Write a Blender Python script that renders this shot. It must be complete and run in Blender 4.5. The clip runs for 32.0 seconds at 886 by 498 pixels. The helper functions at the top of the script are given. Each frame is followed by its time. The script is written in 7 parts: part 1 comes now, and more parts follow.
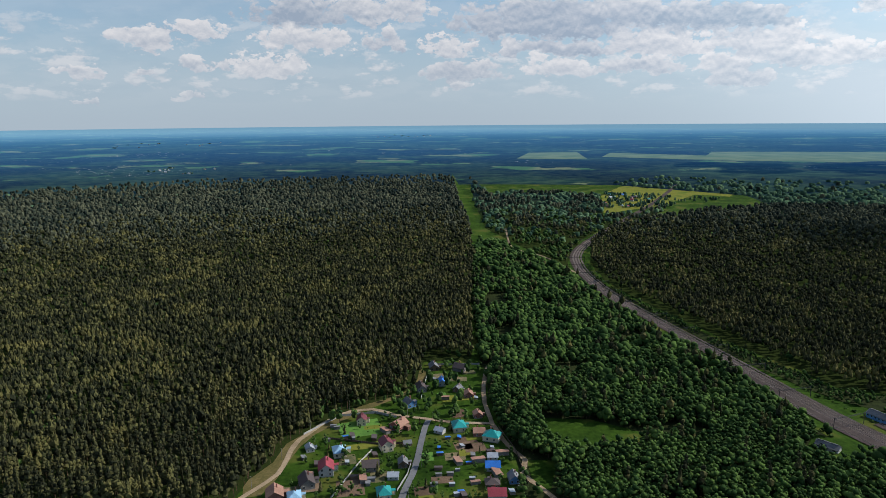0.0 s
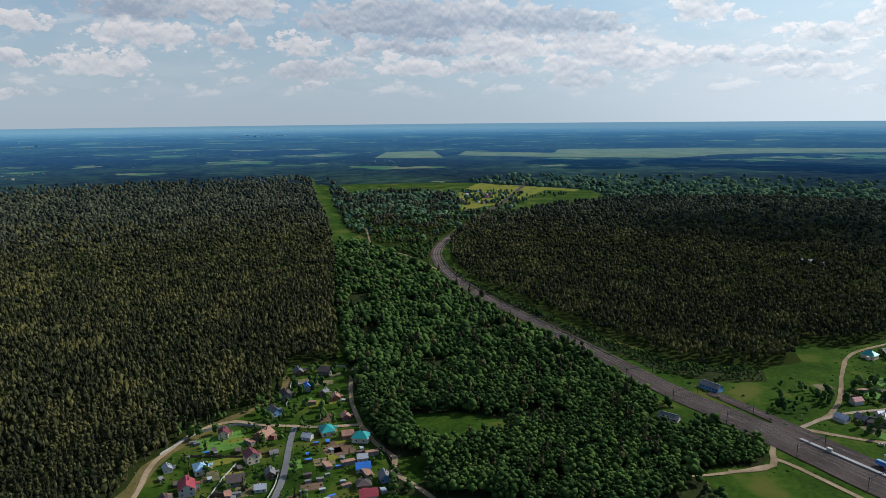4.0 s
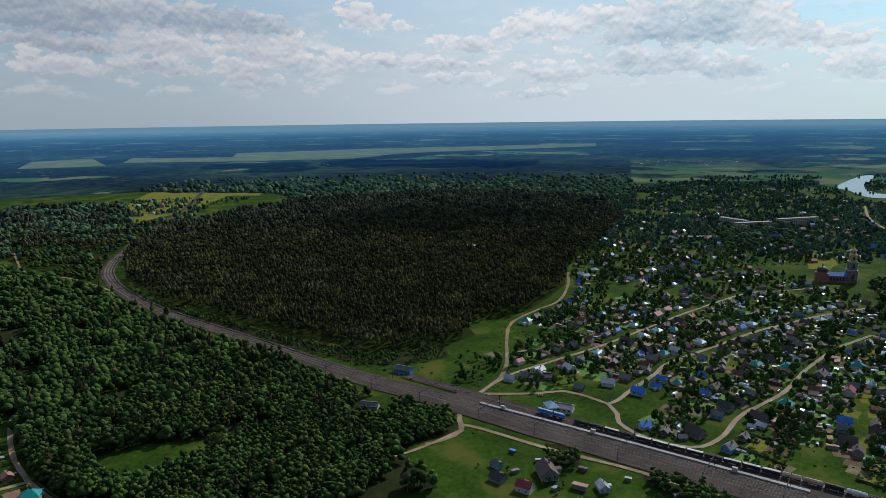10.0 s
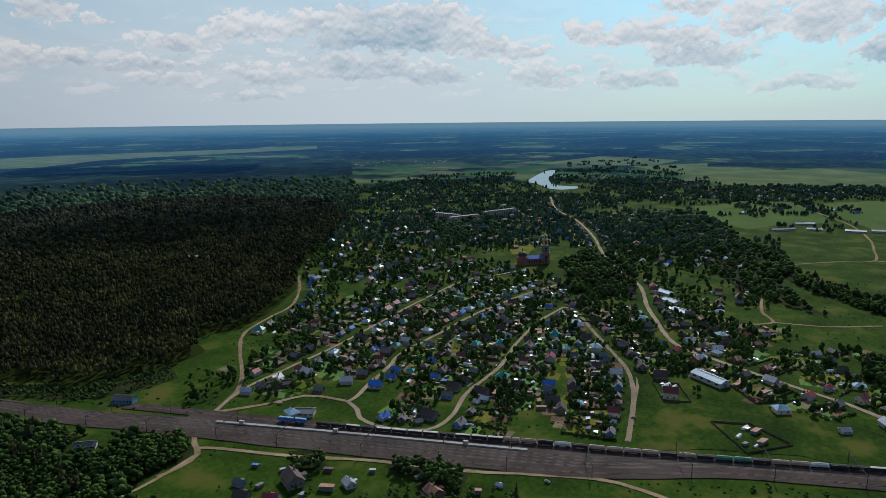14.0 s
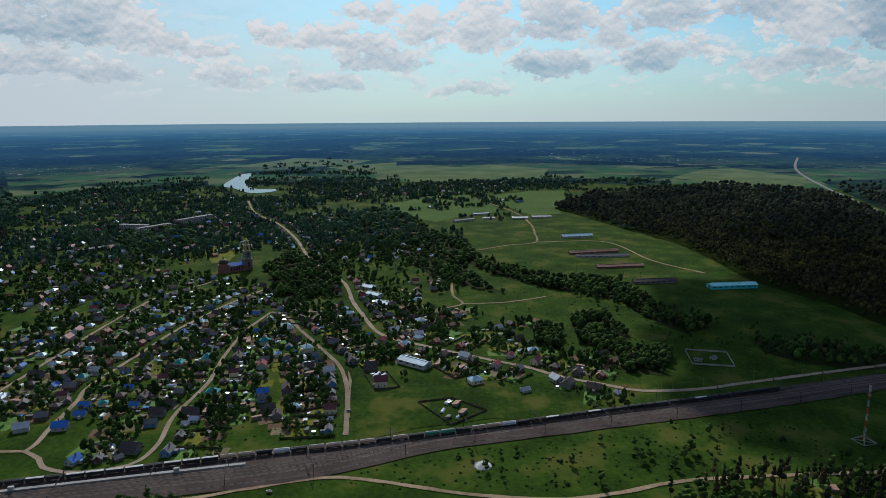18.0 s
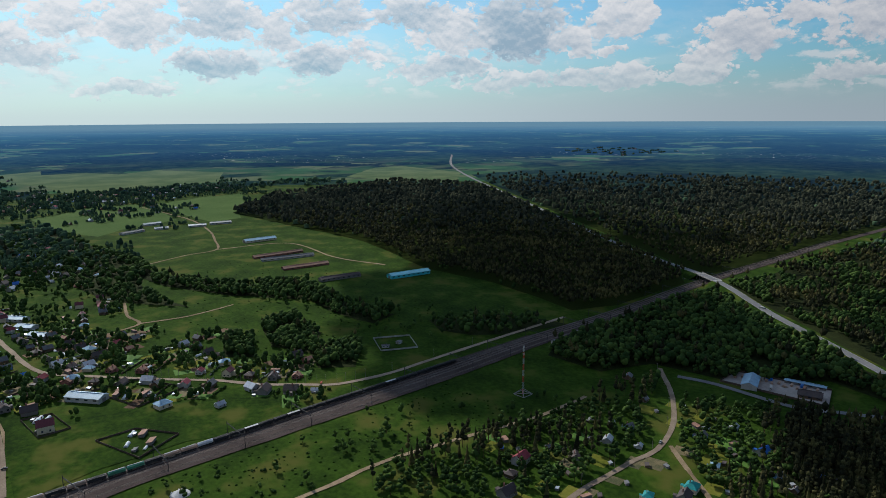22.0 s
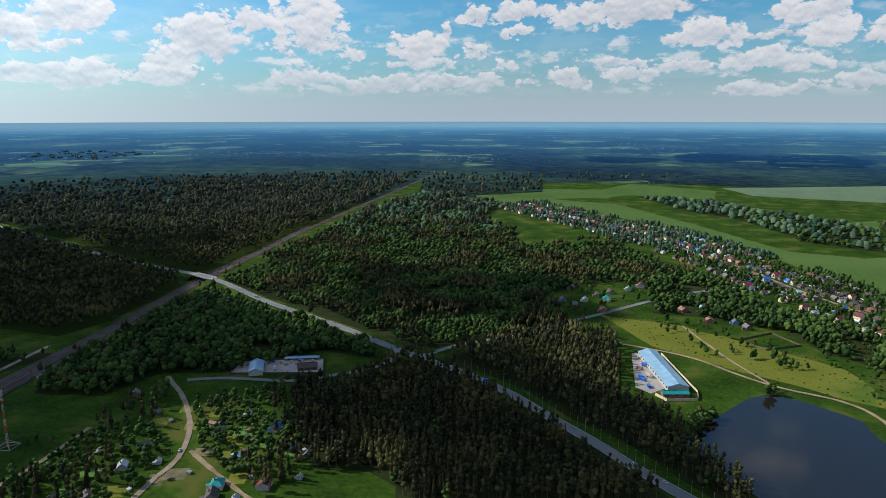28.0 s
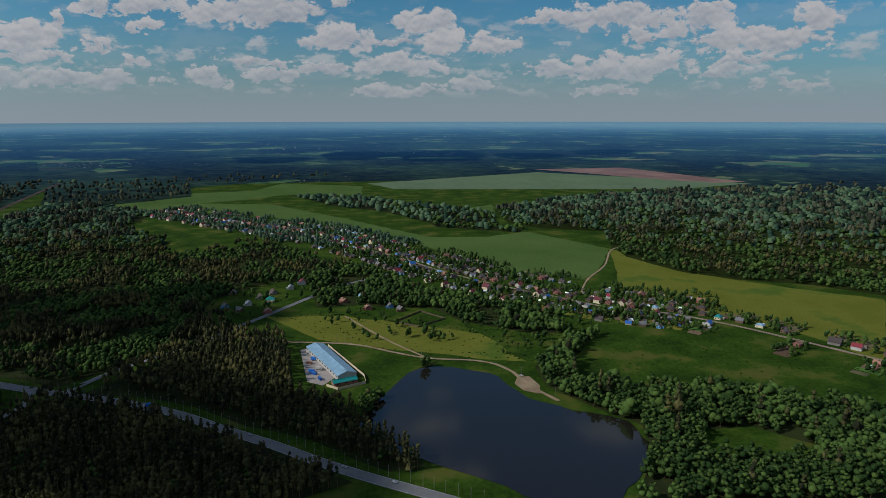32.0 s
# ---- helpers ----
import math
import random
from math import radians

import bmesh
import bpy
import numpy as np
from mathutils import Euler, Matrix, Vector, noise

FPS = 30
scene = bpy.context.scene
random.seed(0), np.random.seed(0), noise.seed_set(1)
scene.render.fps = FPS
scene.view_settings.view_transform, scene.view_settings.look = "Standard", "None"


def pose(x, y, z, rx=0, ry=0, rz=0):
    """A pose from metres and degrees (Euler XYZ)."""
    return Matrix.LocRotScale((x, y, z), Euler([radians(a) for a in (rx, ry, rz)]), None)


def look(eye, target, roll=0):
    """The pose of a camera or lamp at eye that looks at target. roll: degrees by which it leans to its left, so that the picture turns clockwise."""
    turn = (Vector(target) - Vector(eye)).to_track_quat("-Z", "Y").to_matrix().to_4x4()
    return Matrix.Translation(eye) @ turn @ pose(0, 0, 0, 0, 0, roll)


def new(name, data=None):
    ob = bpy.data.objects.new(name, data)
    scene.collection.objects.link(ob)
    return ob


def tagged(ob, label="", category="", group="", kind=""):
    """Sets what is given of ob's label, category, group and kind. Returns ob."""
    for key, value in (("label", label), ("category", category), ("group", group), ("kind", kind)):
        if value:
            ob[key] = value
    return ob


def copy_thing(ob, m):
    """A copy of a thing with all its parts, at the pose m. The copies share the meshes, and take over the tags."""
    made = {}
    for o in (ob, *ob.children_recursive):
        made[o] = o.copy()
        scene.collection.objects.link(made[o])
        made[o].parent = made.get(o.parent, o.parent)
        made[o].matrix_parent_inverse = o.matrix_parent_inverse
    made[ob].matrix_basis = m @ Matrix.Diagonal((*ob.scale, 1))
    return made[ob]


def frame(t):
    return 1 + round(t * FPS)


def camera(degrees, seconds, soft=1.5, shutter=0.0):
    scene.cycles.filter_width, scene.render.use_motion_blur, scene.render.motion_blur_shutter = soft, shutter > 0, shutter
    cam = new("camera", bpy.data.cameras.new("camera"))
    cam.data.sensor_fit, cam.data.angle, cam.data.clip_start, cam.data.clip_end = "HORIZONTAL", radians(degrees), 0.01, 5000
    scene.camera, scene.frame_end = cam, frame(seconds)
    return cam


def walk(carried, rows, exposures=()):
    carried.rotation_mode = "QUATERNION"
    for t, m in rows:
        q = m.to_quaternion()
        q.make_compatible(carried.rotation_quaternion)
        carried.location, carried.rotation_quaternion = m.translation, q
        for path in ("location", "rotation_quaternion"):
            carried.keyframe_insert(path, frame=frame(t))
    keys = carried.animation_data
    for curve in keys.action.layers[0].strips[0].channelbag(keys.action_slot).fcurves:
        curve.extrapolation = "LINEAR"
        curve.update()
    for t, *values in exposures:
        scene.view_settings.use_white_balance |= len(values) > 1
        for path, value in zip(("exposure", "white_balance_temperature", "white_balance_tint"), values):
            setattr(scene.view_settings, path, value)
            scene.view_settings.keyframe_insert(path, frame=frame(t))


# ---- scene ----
cam = camera(66.35, 32.0, soft=0.85)
H = 260.0
# seconds, yaw, pitch, roll of the camera, which turns on one spot
PAN = [(0.0, -0.0, -10.93, -0.5), (0.5, -1.28, -10.98, -0.41), (1.0, -2.56, -11.01, -0.37), (1.5, -3.83, -11.02, -0.38), (2.0, -5.12, -11.04, -0.44), (2.5, -6.43, -11.05, -0.51), (4.5, -14.03, -11.08, -0.57), (5.0, -16.21, -11.08, -0.58), (5.5, -18.38, -11.08, -0.59), (6.0, -20.53, -11.09, -0.6), (6.5, -22.68, -11.1, -0.63), (7.0, -24.84, -11.1, -0.66), (7.5, -26.98, -11.1, -0.7), (8.0, -29.13, -11.11, -0.73), (8.5, -31.26, -11.12, -0.75), (9.0, -33.43, -11.12, -0.76)]
PAN += [(9.5, -35.67, -11.13, -0.75), (10.0, -38.22, -11.13, -0.74), (10.5, -41.02, -11.13, -0.71), (11.0, -43.77, -11.14, -0.68), (11.5, -46.68, -11.15, -0.66), (12.0, -49.56, -11.15, -0.67), (12.5, -52.4, -11.15, -0.67), (13.0, -55.26, -11.15, -0.65), (13.5, -58.19, -11.15, -0.62), (14.0, -61.27, -11.15, -0.58), (14.5, -64.39, -11.16, -0.56), (16.5, -76.89, -11.17, -0.39), (17.0, -80.07, -11.18, -0.38), (17.5, -83.25, -11.19, -0.36), (18.0, -86.44, -11.19, -0.34), (18.5, -89.73, -11.18, -0.35)]
PAN += [(19.0, -93.04, -11.18, -0.37), (19.5, -96.34, -11.19, -0.37), (20.0, -99.64, -11.2, -0.37), (20.5, -102.96, -11.2, -0.36), (21.0, -106.32, -11.2, -0.33), (21.5, -109.73, -11.2, -0.32), (22.0, -113.15, -11.2, -0.31), (22.5, -116.59, -11.21, -0.29), (23.0, -119.99, -11.21, -0.28), (23.5, -123.44, -11.22, -0.27), (24.0, -126.9, -11.23, -0.27), (24.5, -130.42, -11.24, -0.26), (25.0, -133.94, -11.25, -0.23), (25.5, -137.47, -11.26, -0.2), (27.5, -151.45, -11.23, -0.03), (28.0, -155.03, -11.25, -0.01)]
PAN += [(28.5, -158.6, -11.26, 0.01), (29.0, -162.19, -11.26, 0.02), (29.5, -165.8, -11.24, 0.01), (30.0, -169.41, -11.22, 0.0), (30.5, -173.03, -11.22, 0.0), (31.0, -176.61, -11.23, -0.0), (31.5, -180.19, -11.24, -0.02), (32.0, -183.83, -11.24, -0.06)]
walk(cam, [(t, pose(0, 0, H, 0, 0, yaw) @ pose(0, 0, 0, 90 + pitch) @ pose(0, 0, 0, 0, 0, roll)) for t, yaw, pitch, roll in PAN],
     [(0.0, 0.2, 5950, 10), (7.0, -0.03, 5950, 10), (12.0, -0.28, 5950, 10), (19.0, -0.37, 5950, 10), (23.0, -0.12, 5950, 10), (28.0, 0.25, 5950, 10), (31.75, 0.3, 5950, 10), (32.0, -0.55, 5950, 10)])

# ---- daylight: cumulus sky, sun to the right of the church ----
SUN_YAW, SUN_UP = radians(79), radians(36)
TO_SUN = Vector((math.sin(SUN_YAW) * math.cos(SUN_UP), math.cos(SUN_YAW) * math.cos(SUN_UP), math.sin(SUN_UP)))
sun = new("sun", bpy.data.lights.new("sun", "SUN"))
sun.data.energy, sun.data.angle, sun.data.color = 5.0, radians(0.5), (1.0, 0.93, 0.80)
sun.matrix_world = look(TO_SUN * 1000, (0, 0, 0))


class Nodes:
    """Short hand for node trees."""

    def __init__(self, tree):
        self.tree = tree
        tree.nodes.clear()

    def add(self, kind, *links, **values):
        n = self.tree.nodes.new(kind)
        for key, value in values.items():
            if key == "op":
                n.operation = value
            elif key == "blend":
                n.blend_type = value
            elif key == "data":
                n.data_type = value
            else:
                n.inputs[key.replace("_", " ")].default_value = value
        for slot, source in links:
            self.tree.links.new(source, n.inputs[slot])
        return n

    def math(self, op, a, b=0.0, c=0.0, clamp=False):
        n = self.tree.nodes.new("ShaderNodeMath")
        n.operation, n.use_clamp = op, clamp
        for i, v in enumerate((a, b, c)):
            if isinstance(v, (int, float)):
                n.inputs[i].default_value = v
            else:
                self.tree.links.new(v, n.inputs[i])
        return n.outputs[0]

    def mix(self, fac, a, b, blend="MIX"):
        n = self.tree.nodes.new("ShaderNodeMix")
        n.data_type, n.blend_type = "RGBA", blend
        for slot, v in ((0, fac), (6, a), (7, b)):
            if isinstance(v, (int, float)):
                n.inputs[slot].default_value = v
            elif isinstance(v, tuple):
                n.inputs[slot].default_value = (*v[:3], 1)
            else:
                self.tree.links.new(v, n.inputs[slot])
        return n.outputs[2]

    def noise(self, vector, scale, detail=4.0, rough=0.55, out=0):
        n = self.tree.nodes.new("ShaderNodeTexNoise")
        n.inputs["Scale"].default_value, n.inputs["Detail"].default_value, n.inputs["Roughness"].default_value = scale, detail, rough
        if vector is not None:
            self.tree.links.new(vector, n.inputs["Vector"])
        return n.outputs[out]

    def ramp(self, fac, low, high):
        n = self.tree.nodes.new("ShaderNodeMapRange")
        n.interpolation_type = "SMOOTHSTEP"
        n.inputs["From Min"].default_value, n.inputs["From Max"].default_value = low, high
        self.tree.links.new(fac, n.inputs["Value"])
        return n.outputs[0]


world = bpy.data.worlds.new("sky")
scene.world = world
world.use_nodes = True
N = Nodes(world.node_tree)
sky = N.add("ShaderNodeTexSky")
sky.sky_type, sky.sun_disc, sky.sun_elevation, sky.sun_rotation = "NISHITA", False, SUN_UP, SUN_YAW
sky.air_density, sky.dust_density, sky.ozone_density = 1.0, 1.2, 1.5
way = N.add("ShaderNodeTexCoord").outputs["Generated"]
split = N.add("ShaderNodeSeparateXYZ", ("Vector", way)).outputs
up = split[2]


def cloud_field(lift):
    """How thick the cumulus layer is, seen a little higher up by lift."""
    height = N.math("ADD", N.math("MAXIMUM", up, 0.0), 0.27 + lift)
    flat = N.add("ShaderNodeVectorMath", (0, way), op="MULTIPLY")
    flat.inputs[1].default_value = (1, 1, 0)
    over = N.math("DIVIDE", 1.0, height)
    place = N.add("ShaderNodeVectorMath", (0, flat.outputs[0]), ("Scale", over), op="SCALE").outputs[0]
    big = N.noise(place, 1.9, 2.0, 0.5)
    fine = N.noise(place, 5.2, 9.0, 0.56)
    return N.math("ADD", N.math("MULTIPLY", big, 0.55), N.math("MULTIPLY", fine, 0.62))


thick = cloud_field(0.0)
above = cloud_field(0.016)
# fewer clouds to the south, a closer deck to the north and east
gaps = N.add("ShaderNodeVectorMath", (0, way), op="DOT_PRODUCT")
gaps.inputs[1].default_value = (0.40, -0.92, 0.0)
spread = N.math("MULTIPLY", N.math("ADD", gaps.outputs["Value"], 0.15), 0.030)
deck = N.ramp(N.math("SUBTRACT", thick, spread), 0.535, 0.615)
thin = N.ramp(up, 0.16, 0.45)
deck = N.math("MULTIPLY", deck, N.math("SUBTRACT", 1.0, N.math("MULTIPLY", thin, 0.45)))
deck = N.math("MULTIPLY", deck, N.math("MAXIMUM", N.ramp(up, 0.165, 0.21), 0.10))
deck_lit = N.math("ADD", N.math("MULTIPLY", N.math("SUBTRACT", thick, above), 7.0), 0.62, clamp=True)

# cumulus clouds: yaw, height, half width, half height, in degrees; how lit
CUMULI = []
CUMULI += [(-211.7, 6.5, 1.4, 1.1, 0.1), (-210.3, 2.1, 2.9, 0.4, 0.05), (-209.7, 5.2, 2.6, 1.1, 0.12), (-207.3, 4.1, 2.9, 0.4, 0.05), (-205.9, 3.3, 2.4, 0.5, 0.1), (-205.9, 5.4, 2.4, 1.1, 0.15), (-204.3, 7.0, 1.8, 1.0, 0.1), (-201.8, 6.3, 1.1, 0.7, 0.08), (-200.8, 3.6, 2.4, 1.1, 0.15), (-199.2, 5.8, 1.4, 0.7, 0.1), (-197.7, 7.3, 4.1, 1.2, 0.1), (-196.8, 1.9, 2.4, 0.4, 0.05), (-196.7, 3.6, 2.9, 0.9, 0.1), (-192.8, 3.4, 2.4, 0.8, 0.12), (-192.6, 7.5, 2.4, 0.5, 0.05), (-187.8, 5.4, 2.1, 0.8, 0.12)]
CUMULI += [(-185.6, 2.4, 1.9, 0.7, 0.08), (-183.7, 5.5, 1.9, 1.2, 0.18), (-182.3, 1.7, 1.4, 0.5, 0.05), (-182.3, 7.2, 2.1, 1.2, 0.12), (-180.0, 3.8, 3.6, 0.9, 0.12), (-180.0, 5.9, 1.7, 0.3, 0.05), (-179.1, 1.9, 2.4, 0.6, 0.05), (-175.9, 5.8, 2.5, 1.1, 0.12), (-175.5, 8.5, 1.2, 0.6, 0.1), (-174.0, 3.5, 1.9, 0.5, 0.05), (-170.5, 8.0, 3.3, 1.3, 0.05), (-170.4, 2.8, 1.9, 0.8, 0.08), (-169.1, 4.0, 2.1, 0.5, 0.05), (-166.6, 7.3, 1.9, 1.2, 0.15), (-165.1, 2.8, 1.4, 0.8, 0.1), (-161.2, 7.8, 2.4, 0.9, 0.12)]
CUMULI += [(-161.1, 6.4, 1.2, 0.5, 0.1), (-160.3, 3.9, 1.3, 0.7, 0.12), (-157.8, 7.8, 1.3, 0.7, 0.1), (-157.6, 5.0, 0.6, 0.7, 0.1), (-156.8, 2.4, 3.8, 0.7, 0.05), (-155.6, 6.4, 0.5, 0.7, 0.1), (-153.1, 3.9, 2.9, 0.4, 0.05), (-153.1, 5.2, 2.2, 1.3, 0.12), (-151.2, 6.4, 0.5, 0.3, 0.1), (-149.8, 2.2, 3.3, 0.7, 0.05), (-147.4, 4.7, 1.1, 0.8, 0.12), (-144.2, 6.5, 2.6, 2.8, 0.12), (-143.8, 2.8, 2.9, 0.9, 0.05), (-140.1, 7.1, 1.6, 1.1, 0.12), (-136.4, 5.6, 2.6, 2.0, 0.0), (-133.7, 4.2, 1.9, 1.0, 0.12)]
CUMULI += [(-133.2, 2.8, 2.4, 0.9, 0.1), (-133.2, 6.3, 0.5, 0.6, 0.1), (-127.4, 7.2, 2.1, 1.9, 0.15), (-127.2, 2.9, 2.9, 0.9, 0.08), (-126.8, 6.7, 2.1, 1.2, 0.05), (-126.7, 5.1, 1.1, 0.4, 0.1), (-126.5, 2.5, 2.9, 0.9, 0.05), (-123.4, 5.5, 1.5, 1.1, 0.1), (-123.4, 5.6, 1.3, 1.0, 0.12), (-122.9, 2.9, 2.4, 0.9, -0.1), (-119.6, 6.4, 3.8, 2.8, -0.42), (-118.3, 2.6, 3.3, 0.9, 0.08), (-114.1, 3.7, 2.4, 0.9, -0.25), (-114.0, 6.0, 2.9, 1.9, 0.15), (-111.2, 3.6, 2.4, 1.1, 0.1), (-111.0, 7.6, 3.1, 1.5, -0.2)]
CUMULI += [(-106.3, 4.8, 1.9, 0.8, 0.1), (-104.0, 7.4, 2.9, 1.9, -0.1), (-103.1, 4.2, 2.1, 1.4, -0.25), (-99.9, 6.4, 1.9, 1.9, 0.1), (-95.4, 7.1, 3.1, 2.2, -0.08), (-94.9, 3.7, 3.3, 1.2, -0.28), (-89.9, 6.7, 2.6, 2.4, 0.1), (-88.8, 1.8, 3.3, 0.7, -0.05), (-85.4, 6.6, 2.4, 1.8, 0.15), (-81.4, 4.3, 3.3, 1.4, -0.05), (-80.7, 8.0, 2.6, 0.9, 0.15), (-78.1, 5.8, 4.3, 1.1, 0.12), (-77.6, 5.8, 1.9, 0.8, 0.12), (-77.0, 2.4, 2.9, 0.8, -0.05), (-72.7, 6.0, 1.9, 0.6, 0.12), (-72.6, 6.4, 1.7, 0.6, 0.15)]
CUMULI += [(-69.5, 2.9, 2.4, 1.1, 0.0), (-69.3, 3.1, 2.4, 1.3, 0.0), (-68.3, 5.2, 1.1, 0.5, 0.1), (-68.2, 5.4, 1.2, 0.4, 0.1), (-65.6, 5.0, 2.4, 1.0, 0.05), (-63.2, 6.0, 2.1, 1.9, 0.2), (-60.7, 3.1, 2.9, 0.8, -0.1), (-60.6, 8.0, 2.9, 1.0, 0.1), (-57.1, 6.3, 6.2, 2.2, -0.22), (-54.9, 3.7, 4.8, 1.1, -0.12), (-50.8, 6.8, 3.6, 1.2, 0.1), (-47.6, 3.2, 3.8, 0.9, 0.0), (-46.2, 1.6, 3.3, 0.5, -0.05), (-45.3, 6.4, 2.6, 1.4, 0.18), (-40.7, 5.6, 2.9, 1.1, 0.05), (-39.3, 2.8, 2.9, 0.7, 0.0)]
CUMULI += [(-38.4, 4.1, 2.9, 0.6, -0.1), (-35.2, 6.7, 1.3, 0.4, 0.1), (-33.1, 4.1, 2.4, 0.7, -0.05), (-32.0, 7.5, 2.1, 1.2, 0.1), (-30.1, 4.3, 2.4, 0.9, 0.1), (-26.7, 4.0, 2.4, 0.9, 0.05), (-26.1, 5.0, 2.1, 1.2, 0.12), (-24.2, 4.9, 1.9, 0.7, 0.1), (-24.1, 5.4, 3.3, 1.0, 0.0), (-23.2, 2.7, 1.9, 0.6, -0.1), (-22.3, 3.6, 2.1, 1.0, 0), (-22.3, 6.9, 4.3, 1.2, -0.35), (-17.8, 5.2, 3.6, 0.9, 0.15), (-17.3, 7.5, 5.7, 1.3, -0.38), (-16.7, 5.6, 3.8, 1.2, 0.05), (-16.6, 3.7, 2.4, 0.8, 0.05)]
CUMULI += [(-16.2, 3.8, 2.9, 0.7, -0.2), (-15.5, 8.2, 2.9, 0.9, 0.1), (-10.4, 5.4, 5.3, 0.7, -0.3), (-10.0, 4.0, 2.9, 0.9, 0.12), (-9.0, 7.4, 7.2, 1.9, -0.38), (-5.5, 5.8, 1.0, 0.7, 0.1), (-1.8, 2.5, 1.4, 0.4, 0.05), (-1.8, 3.6, 2.9, 1.0, -0.15), (-0.9, 5.6, 1.9, 0.8, 0.1), (4.6, 6.2, 1.3, 0.9, -0.1), (5.5, 8.4, 4.3, 1.1, -0.05), (10.7, 6.0, 3.3, 1.1, 0.12), (11.7, 8.0, 3.6, 1.4, -0.42), (13.9, 4.1, 2.9, 0.9, 0.15), (19.0, 6.6, 2.4, 0.9, 0.1), (19.2, 4.1, 1.4, 0.8, 0)]
CUMULI += [(19.8, 1.8, 1.2, 0.4, 0.05), (23.0, 3.4, 0.8, 0.4, 0.05), (23.0, 6.0, 2.6, 0.9, 0.1), (27.0, 3.5, 1.5, 0.6, 0.1), (27.2, 1.2, 1.0, 0.3, 0.0)]

turn = N.math("MULTIPLY", N.math("ARCTAN2", N.math("MULTIPLY", split[0], -1.0), split[1]), 180 / math.pi)
turn = N.math("SUBTRACT", turn, N.math("MULTIPLY", N.math("GREATER_THAN", turn, 80.0), 360.0))
high = N.math("MULTIPLY", N.math("ARCSINE", up), 180 / math.pi)


def chart(wide, tall, lift=0.0):
    """The sky unrolled, in degrees, stretched by wide and tall."""
    n = N.add("ShaderNodeCombineXYZ", (0, N.math("MULTIPLY", turn, wide)), (1, N.math("MULTIPLY", N.math("ADD", high, lift), tall)))
    return n.outputs[0]


def billow(lift):
    """Rounded heaps of vapour, bright at their middles and creased between."""
    at = chart(1.0, 1.45, lift)
    swirl = N.add("ShaderNodeVectorMath", (0, N.noise(at, 0.55, 5.0, 0.62, out=1)), op="SUBTRACT")
    swirl.inputs[1].default_value = (0.5, 0.5, 0.5)
    shift = N.add("ShaderNodeVectorMath", (0, swirl.outputs[0]), op="SCALE", Scale=1.8).outputs[0]
    cells = N.add("ShaderNodeTexVoronoi", ("Vector", N.add("ShaderNodeVectorMath", (0, at), (1, shift), op="ADD").outputs[0]), Scale=0.75, Detail=3.0, Roughness=0.55, Lacunarity=2.1)
    cells.normalize = False
    return N.math("SUBTRACT", 1.0, N.math("MULTIPLY", cells.outputs["Distance"], 0.5))


fine, fine_above = billow(0.0), billow(0.30)
wisp = N.noise(chart(1.0, 1.5), 0.6, 7.0, 0.6)
warp = N.add("ShaderNodeSeparateXYZ", ("Vector", N.noise(chart(1.0, 1.4), 0.42, 6.0, 0.62, out=1))).outputs
plain_turn, plain_high = turn, high
turn = N.math("ADD", turn, N.math("MULTIPLY", N.math("SUBTRACT", warp[0], 0.5), 6.0))
high = N.math("ADD", high, N.math("MULTIPLY", N.math("SUBTRACT", warp[1], 0.5), 3.0))


def one_cumulus():
    """A node group that adds one cloud to the sums of all."""
    g = bpy.data.node_groups.new("one_cumulus", "ShaderNodeTree")
    G = Nodes(g)
    for k in ("turn", "high", "yaw", "mid", "wide", "tall", "glow", "heap", "weight", "lean", "tone"):
        g.interface.new_socket(k, in_out="INPUT", socket_type="NodeSocketFloat")
    for k in ("heap", "weight", "lean", "tone"):
        g.interface.new_socket(k, in_out="OUTPUT", socket_type="NodeSocketFloat")
    v = g.nodes.new("NodeGroupInput").outputs
    a = G.math("MULTIPLY", G.math("SUBTRACT", v["turn"], v["yaw"]), v["wide"])
    b = G.math("MULTIPLY", G.math("SUBTRACT", v["high"], v["mid"]), v["tall"])
    c = G.math("MAXIMUM", b, G.math("MULTIPLY", b, -1.6))
    one = G.math("MAXIMUM", G.math("SUBTRACT", 1.0, G.math("MULTIPLY_ADD", a, a, G.math("MULTIPLY", c, c))), 0.0)
    out = g.nodes.new("NodeGroupOutput").inputs
    g.links.new(G.math("MAXIMUM", v["heap"], one), out["heap"])
    g.links.new(G.math("ADD", v["weight"], one), out["weight"])
    g.links.new(G.math("MULTIPLY_ADD", one, b, v["lean"]), out["lean"])
    g.links.new(G.math("MULTIPLY_ADD", one, v["glow"], v["tone"]), out["tone"])
    return g


CUMULUS, before = one_cumulus(), None
for yaw_, mid_, half_w, half_h, glow_ in CUMULI:
    n = N.tree.nodes.new("ShaderNodeGroup")
    n.node_tree = CUMULUS
    for k, v in (("yaw", yaw_), ("mid", mid_), ("wide", 0.74 / half_w), ("tall", 0.74 / half_h), ("glow", glow_), ("weight", 0.0001)):
        n.inputs[k].default_value = v
    N.tree.links.new(turn, n.inputs["turn"])
    N.tree.links.new(high, n.inputs["high"])
    if before:
        for k in ("heap", "weight", "lean", "tone"):
            N.tree.links.new(before.outputs[k], n.inputs[k])
    before = n
heap, weight, lean, tone = (before.outputs[k] for k in ("heap", "weight", "lean", "tone"))
puff = N.math("ADD", heap, N.math("ADD", N.math("MULTIPLY", N.math("SUBTRACT", fine, 0.50), 1.9), N.math("MULTIPLY", N.math("SUBTRACT", wisp, 0.5), 1.5)))
